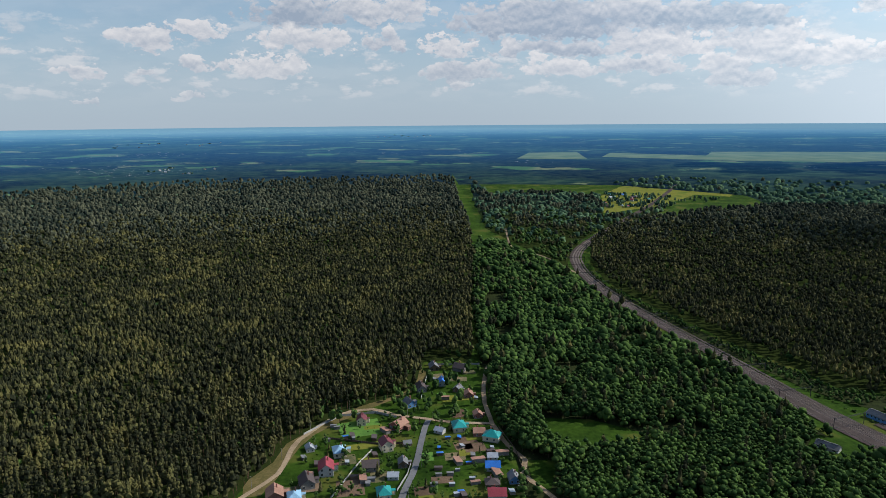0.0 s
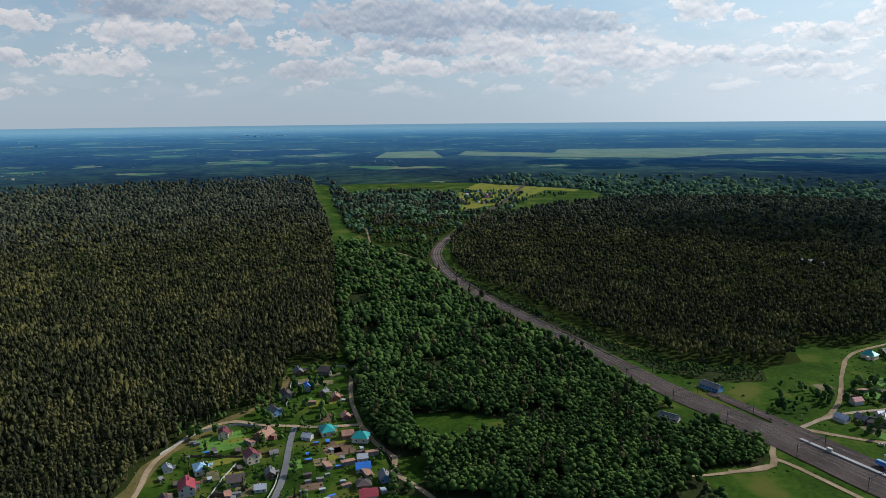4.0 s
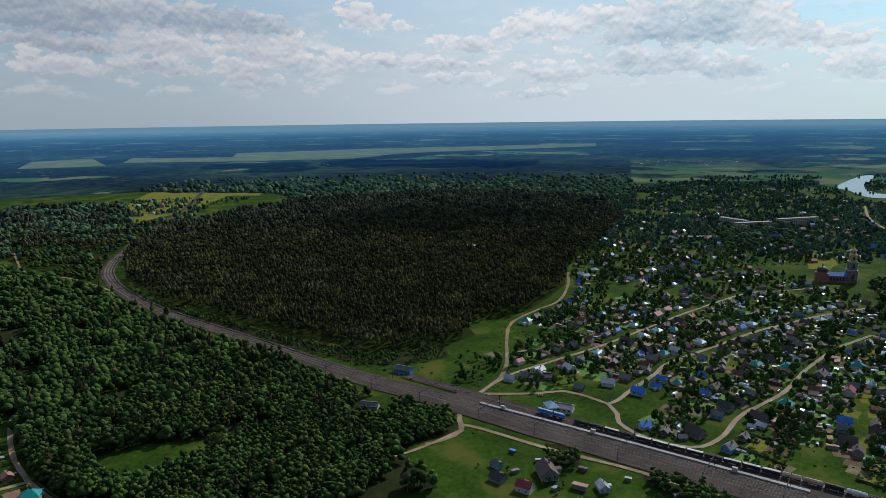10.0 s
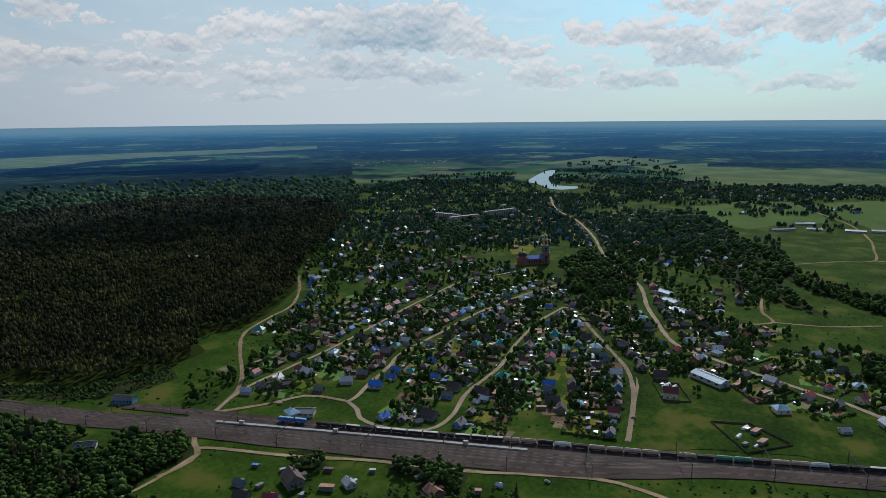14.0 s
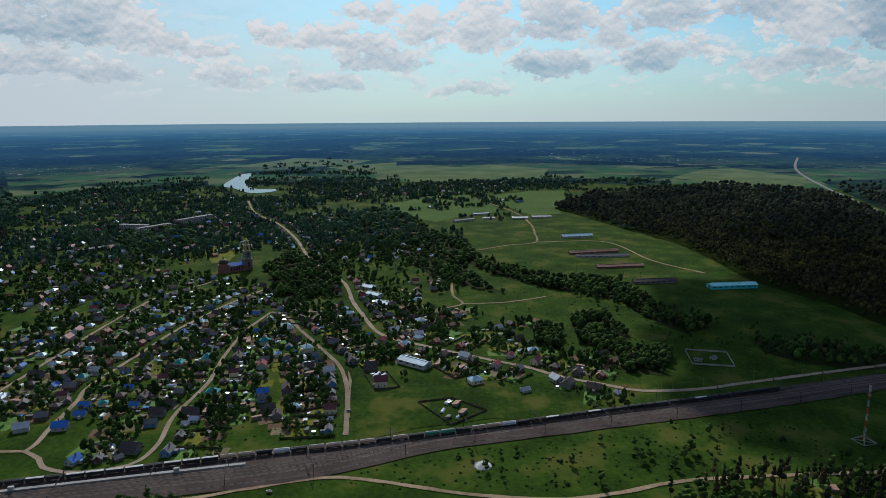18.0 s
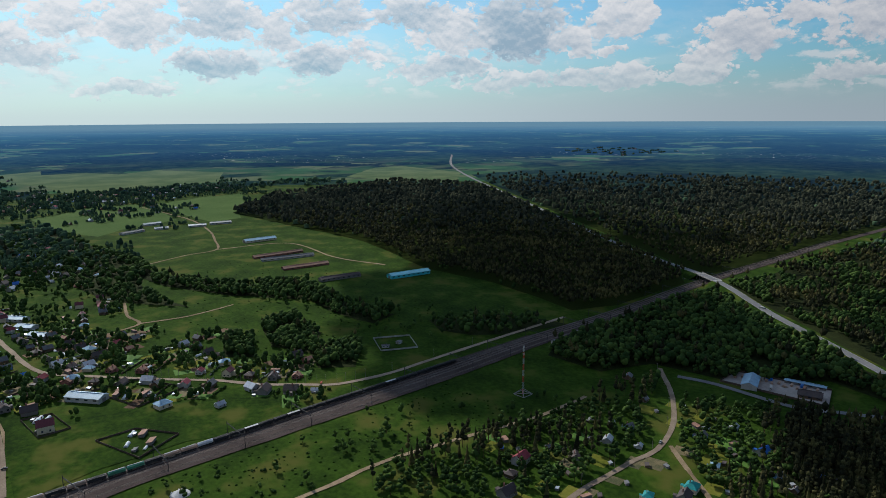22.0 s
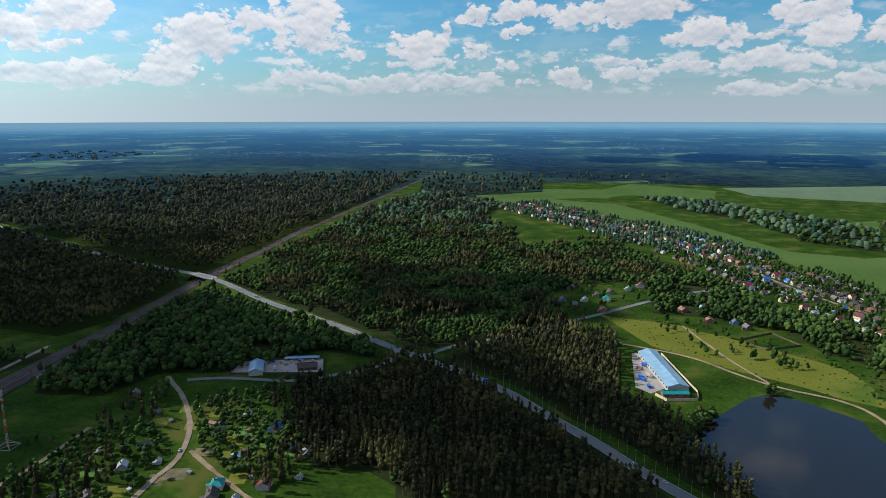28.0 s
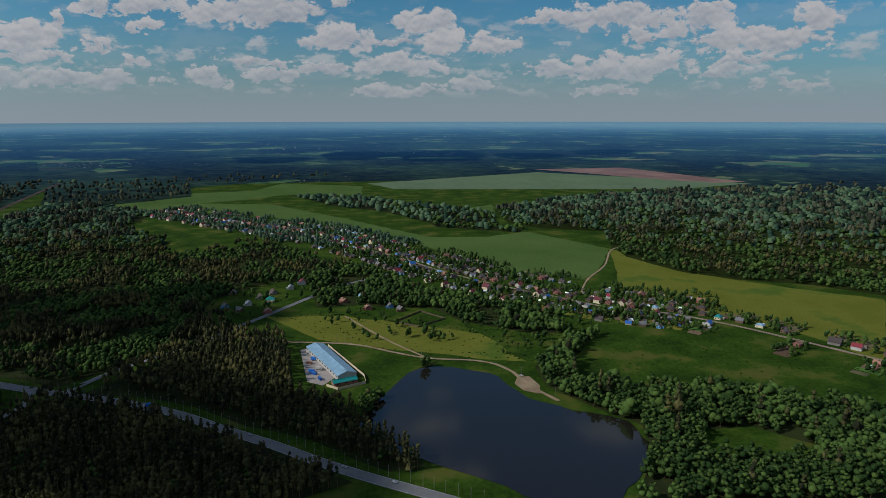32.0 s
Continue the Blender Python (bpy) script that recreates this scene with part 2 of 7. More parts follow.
heaped = N.math("MULTIPLY", N.ramp(puff, 0.06, 0.46), N.ramp(heap, 0.0, 0.16))
heap_lit = N.math("ADD", N.math("ADD", N.math("MULTIPLY", N.math("DIVIDE", lean, weight), 0.34), N.math("DIVIDE", tone, weight)), N.math("MULTIPLY", N.math("SUBTRACT", fine, fine_above), 0.9))
heap_lit = N.math("ADD", heap_lit, N.math("MULTIPLY", N.math("SUBTRACT", wisp, 0.5), 0.5))
heap_lit = N.math("SUBTRACT", N.math("ADD", heap_lit, 0.64), N.math("MULTIPLY", N.ramp(heap, 0.45, 1.0), 0.14), clamp=True)
toward = N.add("ShaderNodeVectorMath", (0, way), op="DOT_PRODUCT")
toward.inputs[1].default_value = TO_SUN
near_sun = N.ramp(toward.outputs["Value"], 0.35, 0.85)
rim = N.math("MULTIPLY", N.math("MULTIPLY", N.ramp(heap, 0.55, 0.05), near_sun), 0.45)
heap_lit = N.math("ADD", heap_lit, rim, clamp=True)
deck = N.math("MULTIPLY", deck, N.ramp(up, 0.006, 0.045))
# rows of small far cumuli low over the horizon
turn, high = plain_turn, plain_high
row = N.math("ADD", N.math("MULTIPLY", N.noise(chart(1.0, 2.6), 0.30, 6.0, 0.58), 0.8), N.math("MULTIPLY", fine, 0.22))
row_above = N.math("ADD", N.math("MULTIPLY", N.noise(chart(1.0, 2.6, 0.5), 0.30, 6.0, 0.58), 0.8), N.math("MULTIPLY", fine_above, 0.22))
rows = N.math("MULTIPLY", N.ramp(row, 0.505, 0.62), N.math("MULTIPLY", N.ramp(high, 0.9, 2.4), N.ramp(high, 9.5, 5.0)))
rows = N.math("MULTIPLY", rows, 0.72)
row_lit = N.math("ADD", 0.70, N.math("MULTIPLY", N.math("SUBTRACT", row, row_above), 3.2), clamp=True)
deck_lit = N.math("ADD", N.math("MULTIPLY", row_lit, N.ramp(rows, 0.0, 0.2)), N.math("MULTIPLY", deck_lit, N.math("SUBTRACT", 1.0, N.ramp(rows, 0.0, 0.2))))
deck = N.math("MAXIMUM", deck, rows)
cover = N.math("MAXIMUM", deck, heaped)
lit = N.math("ADD", N.math("MULTIPLY", heap_lit, heaped), N.math("MULTIPLY", deck_lit, N.math("SUBTRACT", 1.0, heaped)))
body = N.mix(lit, N.mix(near_sun, (0.42, 0.48, 0.56), (0.40, 0.55, 0.64)), N.mix(near_sun, (0.93, 0.88, 0.84), (1.06, 1.02, 0.97)))
low = N.ramp(up, 0.10, -0.01)
blue = N.add("ShaderNodeVectorMath", (0, sky.outputs[0]), op="MULTIPLY")
blue.inputs[1].default_value = (0.055, 0.110, 0.132)
zenith = N.add("ShaderNodeVectorMath", (0, sky.outputs[0]), op="MULTIPLY")
zenith.inputs[1].default_value = (0.10, 0.14, 0.165)
veil = N.math("ADD", N.math("MULTIPLY", N.ramp(split[1], -0.25, 0.95), 0.60), N.math("ADD", N.math("MULTIPLY", N.ramp(up, 0.15, 0.03), 0.28), N.math("MULTIPLY", near_sun, 0.30)))
veil = N.math("MULTIPLY", veil, N.ramp(up, 0.5, 0.15))
clear = N.mix(N.ramp(up, 0.24, 0.6), blue.outputs[0], zenith.outputs[0])
haze = N.mix(N.math("MAXIMUM", veil, N.math("MULTIPLY", low, 0.80), clamp=True), clear, N.mix(near_sun, (0.60, 0.665, 0.71), (0.80, 0.87, 0.88)))
shown = N.mix(N.math("MULTIPLY", cover, N.math("SUBTRACT", 0.96, N.math("MULTIPLY", low, 0.45))), haze, body)
bright = N.math("ADD", 0.82, N.math("MULTIPLY", N.ramp(toward.outputs["Value"], 0.1, 0.85), 0.24))
shown = N.add("ShaderNodeVectorMath", (0, shown), ("Scale", bright), op="SCALE").outputs[0]
ground_glow = N.mix(N.ramp(up, -0.05, -0.02), (0.10, 0.13, 0.12), shown)
back = N.add("ShaderNodeBackground", ("Color", ground_glow), Strength=0.85)
N.add("ShaderNodeOutputWorld", ("Surface", back.outputs[0]))

# ---- materials ----


def stuff(name, low, high, scale=1.0, rough=0.9, bump=0.0, island=False, metal=0.0, third=None, big=0.0, gloss=0.25):
    """A procedural surface: two colours mixed by fine and coarse grain, in metres."""
    m = bpy.data.materials.new(name)
    m.use_nodes = True
    n = Nodes(m.node_tree)
    where = n.add("ShaderNodeNewGeometry")
    grain = n.noise(where.outputs["Position"], scale, 5.0, 0.6)
    coarse = n.noise(where.outputs["Position"], big or scale * 0.07, 3.0, 0.6)
    f = n.math("ADD", n.math("MULTIPLY", grain, 0.55), n.math("MULTIPLY", coarse, 0.75))
    if island:
        f = n.math("ADD", n.math("MULTIPLY", f, 0.55), n.math("MULTIPLY", where.outputs["Random Per Island"], 0.34))
    else:
        tint = n.add("ShaderNodeObjectInfo").outputs["Random"]
        f = n.math("ADD", f, n.math("MULTIPLY", n.math("SUBTRACT", tint, 0.5), 0.18))
    colour = n.mix(n.ramp(f, 0.40, 0.92), low, high)
    if third:
        colour = n.mix(n.ramp(coarse, 0.52, 0.68), colour, third)
    b = n.add("ShaderNodeBsdfPrincipled", ("Base Color", colour), Roughness=rough, Metallic=metal)
    b.inputs["Specular IOR Level"].default_value = gloss
    if bump:
        k = n.add("ShaderNodeBump", ("Height", grain), Strength=bump, Distance=0.5)
        n.tree.links.new(k.outputs[0], b.inputs["Normal"])
    n.add("ShaderNodeOutputMaterial", ("Surface", b.outputs[0]))
    return m


GRASS = stuff("meadow_grass", (0.008, 0.020, 0.003), (0.038, 0.073, 0.008), 0.22, 0.95, 0.4, third=(0.068, 0.072, 0.015), big=0.018, gloss=0.02)
FLOOR = stuff("forest_floor", (0.012, 0.016, 0.006), (0.030, 0.038, 0.012), 0.5, 0.95, 0.3, gloss=0.02)
CROP = stuff("young_crop", (0.042, 0.080, 0.018), (0.072, 0.112, 0.030), 0.15, 0.95, 0.15, big=0.006, gloss=0.02)
HAY = stuff("yellow_meadow", (0.090, 0.102, 0.014), (0.160, 0.150, 0.028), 0.3, 0.95, 0.2, third=(0.060, 0.094, 0.014), big=0.012, gloss=0.02)
# bluish base colour, with some distance haze painted in
STRAW = stuff("pale_field", (0.070, 0.110, 0.062), (0.105, 0.145, 0.085), 0.05, 0.95, big=0.004, gloss=0.02)
SOIL = stuff("ploughed_soil", (0.075, 0.048, 0.032), (0.17, 0.115, 0.075), 0.7, 0.95, 0.3, big=0.02, gloss=0.02)
DIRT = stuff("dirt_road", (0.145, 0.106, 0.064), (0.31, 0.232, 0.150), 0.7, 0.95, 0.2, big=0.05, gloss=0.02)
GRAVEL = stuff("gravel_road", (0.165, 0.128, 0.092), (0.29, 0.228, 0.168), 0.9, 0.95, 0.2, big=0.05, gloss=0.02)
ASPHALT = stuff("grey_asphalt", (0.090, 0.088, 0.090), (0.150, 0.148, 0.150), 0.8, 0.85, 0.1, big=0.04)
BALLAST = stuff("railway_ballast", (0.034, 0.026, 0.024), (0.078, 0.060, 0.054), 0.8, 0.95, 0.3, big=0.03, gloss=0.02)
STEEL = stuff("rail_steel", (0.06, 0.05, 0.045), (0.12, 0.105, 0.095), 0.5, 0.7, metal=0.2)
CONCRETE = stuff("concrete", (0.20, 0.19, 0.18), (0.31, 0.30, 0.285), 0.6, 0.9, 0.1)
PINE = stuff("pine_needles", (0.018, 0.020, 0.011), (0.114, 0.108, 0.038), 0.6, 0.9, island=True, third=(0.088, 0.079, 0.027), big=0.02, gloss=0.02)
LEAF = stuff("birch_leaves", (0.019, 0.038, 0.011), (0.090, 0.138, 0.031), 1.1, 0.9, island=True, third=(0.058, 0.098, 0.023), big=0.03, gloss=0.02)
BARK = stuff("bark", (0.045, 0.030, 0.020), (0.12, 0.078, 0.048), 1.5, 0.95, gloss=0.02)


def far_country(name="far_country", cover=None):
    """Woods, clearings and hamlets out to the horizon, distance haze painted into colour and glow; the pattern is laid
    out on the unfolded plan.
    """
    m = bpy.data.materials.new(name)
    m.use_nodes = True
    n = Nodes(m.node_tree)
    where = n.add("ShaderNodeNewGeometry").outputs["Position"]
    flat = n.add("ShaderNodeVectorMath", (0, where), op="MULTIPLY")
    flat.inputs[1].default_value = (1, 1, 0)
    r = n.add("ShaderNodeVectorMath", (0, flat.outputs[0]), op="LENGTH").outputs["Value"]
    left = n.math("MAXIMUM", n.math("SUBTRACT", 1.0, n.math("DIVIDE", n.math("SUBTRACT", r, 2000.0), 2800.0)), 0.0003)
    d = n.math("SUBTRACT", 2000.0, n.math("MULTIPLY", n.math("LOGARITHM", left, math.e), 2800.0))
    plan = n.add("ShaderNodeVectorMath", (0, flat.outputs[0]), ("Scale", n.math("DIVIDE", d, r)), op="SCALE").outputs[0]
    # wood tones leaned towards blue as part of the haze
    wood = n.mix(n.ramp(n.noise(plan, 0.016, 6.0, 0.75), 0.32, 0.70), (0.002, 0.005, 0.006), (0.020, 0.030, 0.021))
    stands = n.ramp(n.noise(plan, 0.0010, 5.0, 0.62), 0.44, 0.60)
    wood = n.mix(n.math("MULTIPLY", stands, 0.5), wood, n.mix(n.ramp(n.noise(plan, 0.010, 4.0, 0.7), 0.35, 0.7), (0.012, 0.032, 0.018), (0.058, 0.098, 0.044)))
    open_land = n.ramp(n.noise(plan, 0.0016, 5.0, 0.62), 0.575, 0.60)
    east = n.ramp(n.add("ShaderNodeSeparateXYZ", ("Vector", plan)).outputs[0], 1300.0, 2100.0)
    meadow = n.math("MULTIPLY", n.math("MULTIPLY", n.ramp(d, 4600.0, 2700.0), east), n.ramp(n.noise(plan, 0.0030, 4.0, 0.6), 0.40, 0.52))
    tilth = n.ramp(n.noise(plan, 0.0042, 2.0, 0.5), 0.45, 0.60)
    land = n.mix(n.math("MULTIPLY", n.math("MAXIMUM", open_land, meadow), 0.9), wood, n.mix(tilth, (0.046, 0.100, 0.034), (0.112, 0.130, 0.062)))
    hamlet = n.math("MULTIPLY", n.ramp(n.noise(plan, 0.0007, 3.0, 0.6), 0.56, 0.63), n.ramp(n.noise(plan, 0.030, 2.0, 0.5), 0.66, 0.70))
    land = n.mix(hamlet, land, (0.45, 0.42, 0.38))
    if cover == "wood":
        land = n.mix(n.ramp(d, 2600.0, 1500.0), wood, n.mix(n.noise(plan, 0.4, 4.0), (0.010, 0.016, 0.004), (0.030, 0.040, 0.011)))
    elif cover:
        land = n.mix(n.ramp(n.noise(plan, 0.006, 4.0, 0.6), 0.35, 0.7), *cover)
    # blue haze mixed into the ground colour and emitted, stronger with distance
    haze_amount = n.ramp(d, 2600.0, 15000.0)
    b = n.add("ShaderNodeBsdfDiffuse", ("Color", n.mix(n.math("MULTIPLY", haze_amount, 0.45), land, (0.030, 0.085, 0.140))))
    glow = n.add("ShaderNodeEmission", ("Color", n.mix(n.ramp(d, 9000.0, 17000.0), n.mix(haze_amount, (0.008, 0.038, 0.105), (0.044, 0.140, 0.255)), (0.15, 0.27, 0.35))), ("Strength", n.ramp(d, 1700.0, 5600.0)))
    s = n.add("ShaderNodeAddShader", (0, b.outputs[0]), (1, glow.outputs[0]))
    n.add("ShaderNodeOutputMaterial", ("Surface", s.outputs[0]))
    return m


# haze-painted ground: open country, then copies for woods, fields and soil
HAZED_LAND = far_country()
HAZED_WOOD = far_country("far_wood", "wood")
HAZED_FIELD = far_country("far_field", ((0.075, 0.105, 0.040), (0.120, 0.145, 0.060)))
HAZED_SOIL = far_country("far_soil", ((0.14, 0.085, 0.065), (0.21, 0.13, 0.10)))


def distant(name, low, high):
    """Blue-green crowns of woods far off, distance haze tinted into their colour."""
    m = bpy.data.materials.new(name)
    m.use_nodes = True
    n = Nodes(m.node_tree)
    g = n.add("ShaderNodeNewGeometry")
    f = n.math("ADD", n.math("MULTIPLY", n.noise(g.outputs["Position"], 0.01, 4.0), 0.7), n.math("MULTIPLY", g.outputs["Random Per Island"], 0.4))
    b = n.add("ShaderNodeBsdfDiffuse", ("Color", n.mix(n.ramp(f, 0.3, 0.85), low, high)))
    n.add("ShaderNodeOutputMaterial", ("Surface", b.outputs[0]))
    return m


# bluer copies of the needle and leaf colours, the blue standing for haze
HAZED_PINE = distant("distant_pines", (0.014, 0.020, 0.016), (0.078, 0.080, 0.048))
HAZED_LEAF = distant("distant_leaves", (0.020, 0.042, 0.028), (0.085, 0.130, 0.068))


def water(name, colour):
    m = bpy.data.materials.new(name)
    m.use_nodes = True
    n = Nodes(m.node_tree)
    where = n.add("ShaderNodeNewGeometry").outputs["Position"]
    b = n.add("ShaderNodeBsdfPrincipled", Roughness=0.06)
    b.inputs["Base Color"].default_value = (*colour, 1)
    k = n.add("ShaderNodeBump", ("Height", n.noise(where, 0.9, 3.0)), Strength=0.03, Distance=0.3)
    n.tree.links.new(k.outputs[0], b.inputs["Normal"])
    n.add("ShaderNodeOutputMaterial", ("Surface", b.outputs[0]))
    return m


WATER = water("pond_water", (0.012, 0.011, 0.009))
# ---- plan: metres, the camera stands over (0, 0); charts beyond 2 km are folded up by put() ----
RAIL = [(900, 2600), (640, 2050), (430, 1650), (300, 1400), (254, 1283), (238, 1190), (235, 1094), (246, 966), (272, 840), (300, 716), (334, 562), (361, 480), (393, 365), (422, 259), (462, 130), (506, 45), (533, -35), (566, -139), (605, -260), (652, -388), (707, -565), (790, -793), (855, -1010), (933, -1265), (1030, -1640), (1130, -2038), (1300, -2700)]
WAGONS = [(411, 393), (440, 290), (472, 190), (499, 96), (535, -14), (577, -134), (600, -205), (640, -320)]
PLATFORM = [(386, 438), (425, 310), (463, 180)]
ROADS = {}
ROADS['forest_edge'] = ('dirt', 4.2, [(399, 456), (444, 473), (480, 501), (531, 555), (580, 597), (642, 616), (701, 628), (774, 675), (850, 740)])
ROADS['diagonal'] = ('gravel', 4.0, [(399, 456), (454, 471), (520, 470), (599, 468), (702, 474), (795, 479), (932, 478), (995, 449), (1062, 418)])
ROADS['main_street'] = ('gravel', 4.6, [(475, 363), (487, 362), (520, 369), (570, 378), (606, 387), (691, 384), (776, 381), (828, 373), (900, 360), (1000, 330)])
ROADS['station_lane'] = ('dirt', 4.6, [(399, 456), (437, 425), (466, 407), (473, 385), (475, 363)])
ROADS['south_lane'] = ('gravel', 4.2, [(475, 363), (464, 344), (451, 332), (445, 307), (453, 278), (466, 264), (496, 263), (541, 273), (591, 273), (627, 274), (703, 287), (789, 293), (866, 287)])
ROADS['west_street'] = ('gravel', 4.6, [(866, 287), (851, 263), (791, 227), (725, 185), (676, 155), (630, 137), (580, 125), (515, 114)])
ROADS['church_road'] = ('gravel', 5.6, [(2067, 738), (1803, 626), (1612, 503), (1409, 403), (1228, 330), (1110, 270), (1028, 220), (930, 189), (873, 167), (778, 124), (738, 67), (702, 3), (677, -45), (652, -78), (632, -121), (620, -152), (626, -205), (645, -260), (665, -317), (690, -390), (720, -480)])
ROADS['field_lane'] = ('dirt', 4.2, [(1032, 51), (960, 45), (917, 30), (887, 64)])
ROADS['field_lane_b'] = ('dirt', 4, [(917, 30), (927, -30), (960, -90)])
ROADS['farm_road'] = ('dirt', 4.6, [(1228, 90), (1283, 34), (1351, -44), (1390, -105), (1500, -112), (1640, -110), (1842, -77), (2150, 36)])
ROADS['farm_yard'] = ('dirt', 4.6, [(1390, -105), (1397, -249), (1217, -302), (1117, -366)])
ROADS['highway'] = ('asphalt', 12, [(4138, -1837), (3294, -1460), (2588, -1236), (1881, -1057), (1449, -947), (1157, -873), (985, -838), (859, -806), (735, -775), (612, -731), (505, -696), (430, -669), (368, -643), (321, -626), (255, -602), (198, -574), (150, -541), (104, -511), (65, -482), (29, -458), (-11, -434), (-60, -405)])
ROADS['branch_north'] = ('asphalt', 8, [(321, -626), (301, -670), (275, -710), (240, -750), (202, -824), (176, -870), (141, -936), (100, -1010), (59, -1056), (10, -1110), (-30, -1160)])
ROADS['yard_road'] = ('asphalt', 7, [(352, -632), (343, -601), (352, -569), (375, -542), (402, -513), (468, -490), (500, -470)])
ROADS['dacha_road'] = ('gravel', 4.6, [(525, -469), (477, -440), (445, -416), (413, -386), (387, -348), (381, -322), (369, -283), (361, -257), (345, -225)])
ROADS['dacha_lane'] = ('dirt', 4, [(388, -362), (346, -345), (309, -331), (275, -320)])
ROADS['rail_lane'] = ('dirt', 4.2, [(345, 415), (354, 397), (371, 338), (394, 278), (413, 209), (431, 164), (448, 113), (443, 68), (431, 11), (427, -48), (436, -89), (457, -148), (469, -231), (473, -265), (478, -299), (496, -357)])
ROADS['crossing'] = ('dirt', 4.2, [(399, 456), (358, 433), (338, 408), (316, 404), (300, 407)])
ROADS['wood_path'] = ('dirt', 3, [(338, 408), (295, 405), (261, 408)])
ROADS['street_a'] = ('asphalt', 5, [(-13, 557), (-16, 545), (-19, 517), (-21, 489), (-24, 463), (-29, 440), (-32, 410)])
ROADS['lane_a'] = ('dirt', 4.2, [(-160, 400), (-142, 434), (-125, 465), (-122, 509), (-115, 529), (-94, 567), (-65, 578), (-44, 566), (-13, 557), (7, 550), (41, 547)])
ROADS['east_lane_a'] = ('dirt', 4, [(41, 547), (51, 506), (62, 483), (58, 462), (69, 442), (80, 420)])
ROADS['north_lane_a'] = ('dirt', 4, [(50, 690), (44, 675), (38, 622), (38, 580), (41, 547)])
ROADS['village_street'] = ('gravel', 6, [(653, -1883), (420, -1669), (236, -1533), (122, -1387), (6, -1236), (-71, -1115), (-152, -1012), (-224, -940), (-288, -877), (-355, -845), (-413, -792), (-460, -734), (-519, -655), (-600, -560)])
ROADS['field_track'] = ('dirt', 3, [(-440, -1300), (-408, -1260), (-360, -1138), (-302, -1038), (-270, -960)])
ROADS['pond_track'] = ('dirt', 4, [(202, -790), (137, -765), (57, -750), (5, -718), (-32, -698), (-86, -685), (-112, -659), (-127, -613), (-146, -578)])
ROADS['pond_track_b'] = ('dirt', 3, [(72, -863), (18, -767), (-26, -703)])
ROADS['ride'] = ('dirt', 4, [(150, 1600), (140, 1400), (150, 1330), (195, 1250), (228, 1110)])
# name: kind of wood, spacing, outline
WOODS = {}
WOODS['pine_wood_west'] = ('pine', 5.6, [(-1734, 2348), (-1337, 2750), (-1022, 3209), (-532, 3505), (-57, 3874), (44, 3099), (56, 2094), (64, 1643), (59, 1292), (38, 927), (34, 777), (32, 707), (-21, 701), (-31, 623), (-52, 604), (-76, 587), (-94, 567), (-116, 534), (-130, 514), (-134, 482), (-144, 457), (-147, 433), (-156, 417), (-342, 420)])
WOODS['birch_wood'] = ('leaf', 6.2, [(82, 1484), (133, 1361), (177, 1212), (209, 1115), (218, 988), (247, 846), (279, 718), (300, 609), (311, 533), (327, 481), (339, 456), (344, 420), (325, 407), (294, 415), (270, 410), (279, 379), (270, 347), (51, 434), (57, 472), (53, 521), (46, 545), (43, 606), (42, 649), (40, 734), (41, 918), (54, 1205)])
WOODS['north_wood'] = ('mixed', 8, [(121, 3091), (169, 2322), (235, 2408), (531, 2294), (430, 1797), (633, 1898), (360, 1543), (299, 1435), (254, 1311), (217, 1159), (188, 1259), (142, 1443), (103, 1598), (99, 2091)])
WOODS['pine_wood_north'] = ('pine', 6.2, [(305, 1372), (376, 1554), (503, 1696), (721, 1845), (949, 1936), (1331, 1874), (1599, 1658), (1660, 1315), (1411, 1047), (1163, 912), (877, 767), (779, 684), (645, 626), (583, 616), (546, 652), (511, 590), (461, 585), (421, 601), (381, 618), (366, 669), (342, 727), (318, 816), (288, 923), (261, 1049), (265, 1189)])
WOODS['far_wood_north'] = ('leaf', 10, [(646, 2642), (980, 3284), (1920, 3226), (3321, 2444), (1791, 1304), (1679, 1331), (1621, 1681), (1350, 1901), (963, 1963), (1003, 2230)])
WOODS['park'] = ('leaf', 8, [(1134, 385), (1288, 372), (1205, 270), (1013, 220), (916, 261), (958, 306)])
WOODS['riverside_trees'] = ('leaf', 10, [(1785, 415), (1875, 250), (1462, 100), (1327, 24), (1087, 30), (974, -31), (1052, 74), (1284, 175), (1481, 310)])
WOODS['flats_trees'] = ('leaf', 9, [(1430, 812), (1564, 709), (1304, 577), (1208, 673)])
WOODS['creek_trees'] = ('leaf', 7, [(1333, 41), (1221, 9), (1074, -99), (1050, -218), (969, -224), (861, -249), (823, -283), (796, -244), (869, -206), (940, -193), (1013, -92), (1113, -4), (1249, 56)])
WOODS['clump_a'] = ('leaf', 6, [(849, -112), (863, -155), (788, -172), (715, -149), (758, -110)])
WOODS['clump_b'] = ('leaf', 6, [(809, -61), (799, -95), (731, -88), (750, -57)])
WOODS['clump_c'] = ('leaf', 6, [(736, -147), (731, -210), (658, -181), (671, -144)])
WOODS['pine_wood_east'] = ('pine', 6.5, [(1916, -194), (2280, -369), (2451, -630), (2591, -914), (2301, -1122), (1850, -1050), (1130, -853), (842, -786), (797, -751), (738, -579), (743, -505), (835, -497), (924, -482), (1064, -420), (1227, -410), (1374, -393)])
WOODS['scrub_east'] = ('leaf', 11, [(782, -314), (771, -406), (736, -438), (689, -469), (686, -392), (701, -338), (736, -309)])
WOODS['far_wood_east'] = ('pine', 9, [(2711, -1296), (2831, -1686), (3193, -2695), (2021, -3974), (1213, -2408), (1045, -1635), (920, -1159), (798, -827), (825, -815), (1015, -864), (1508, -986), (1949, -1095)])
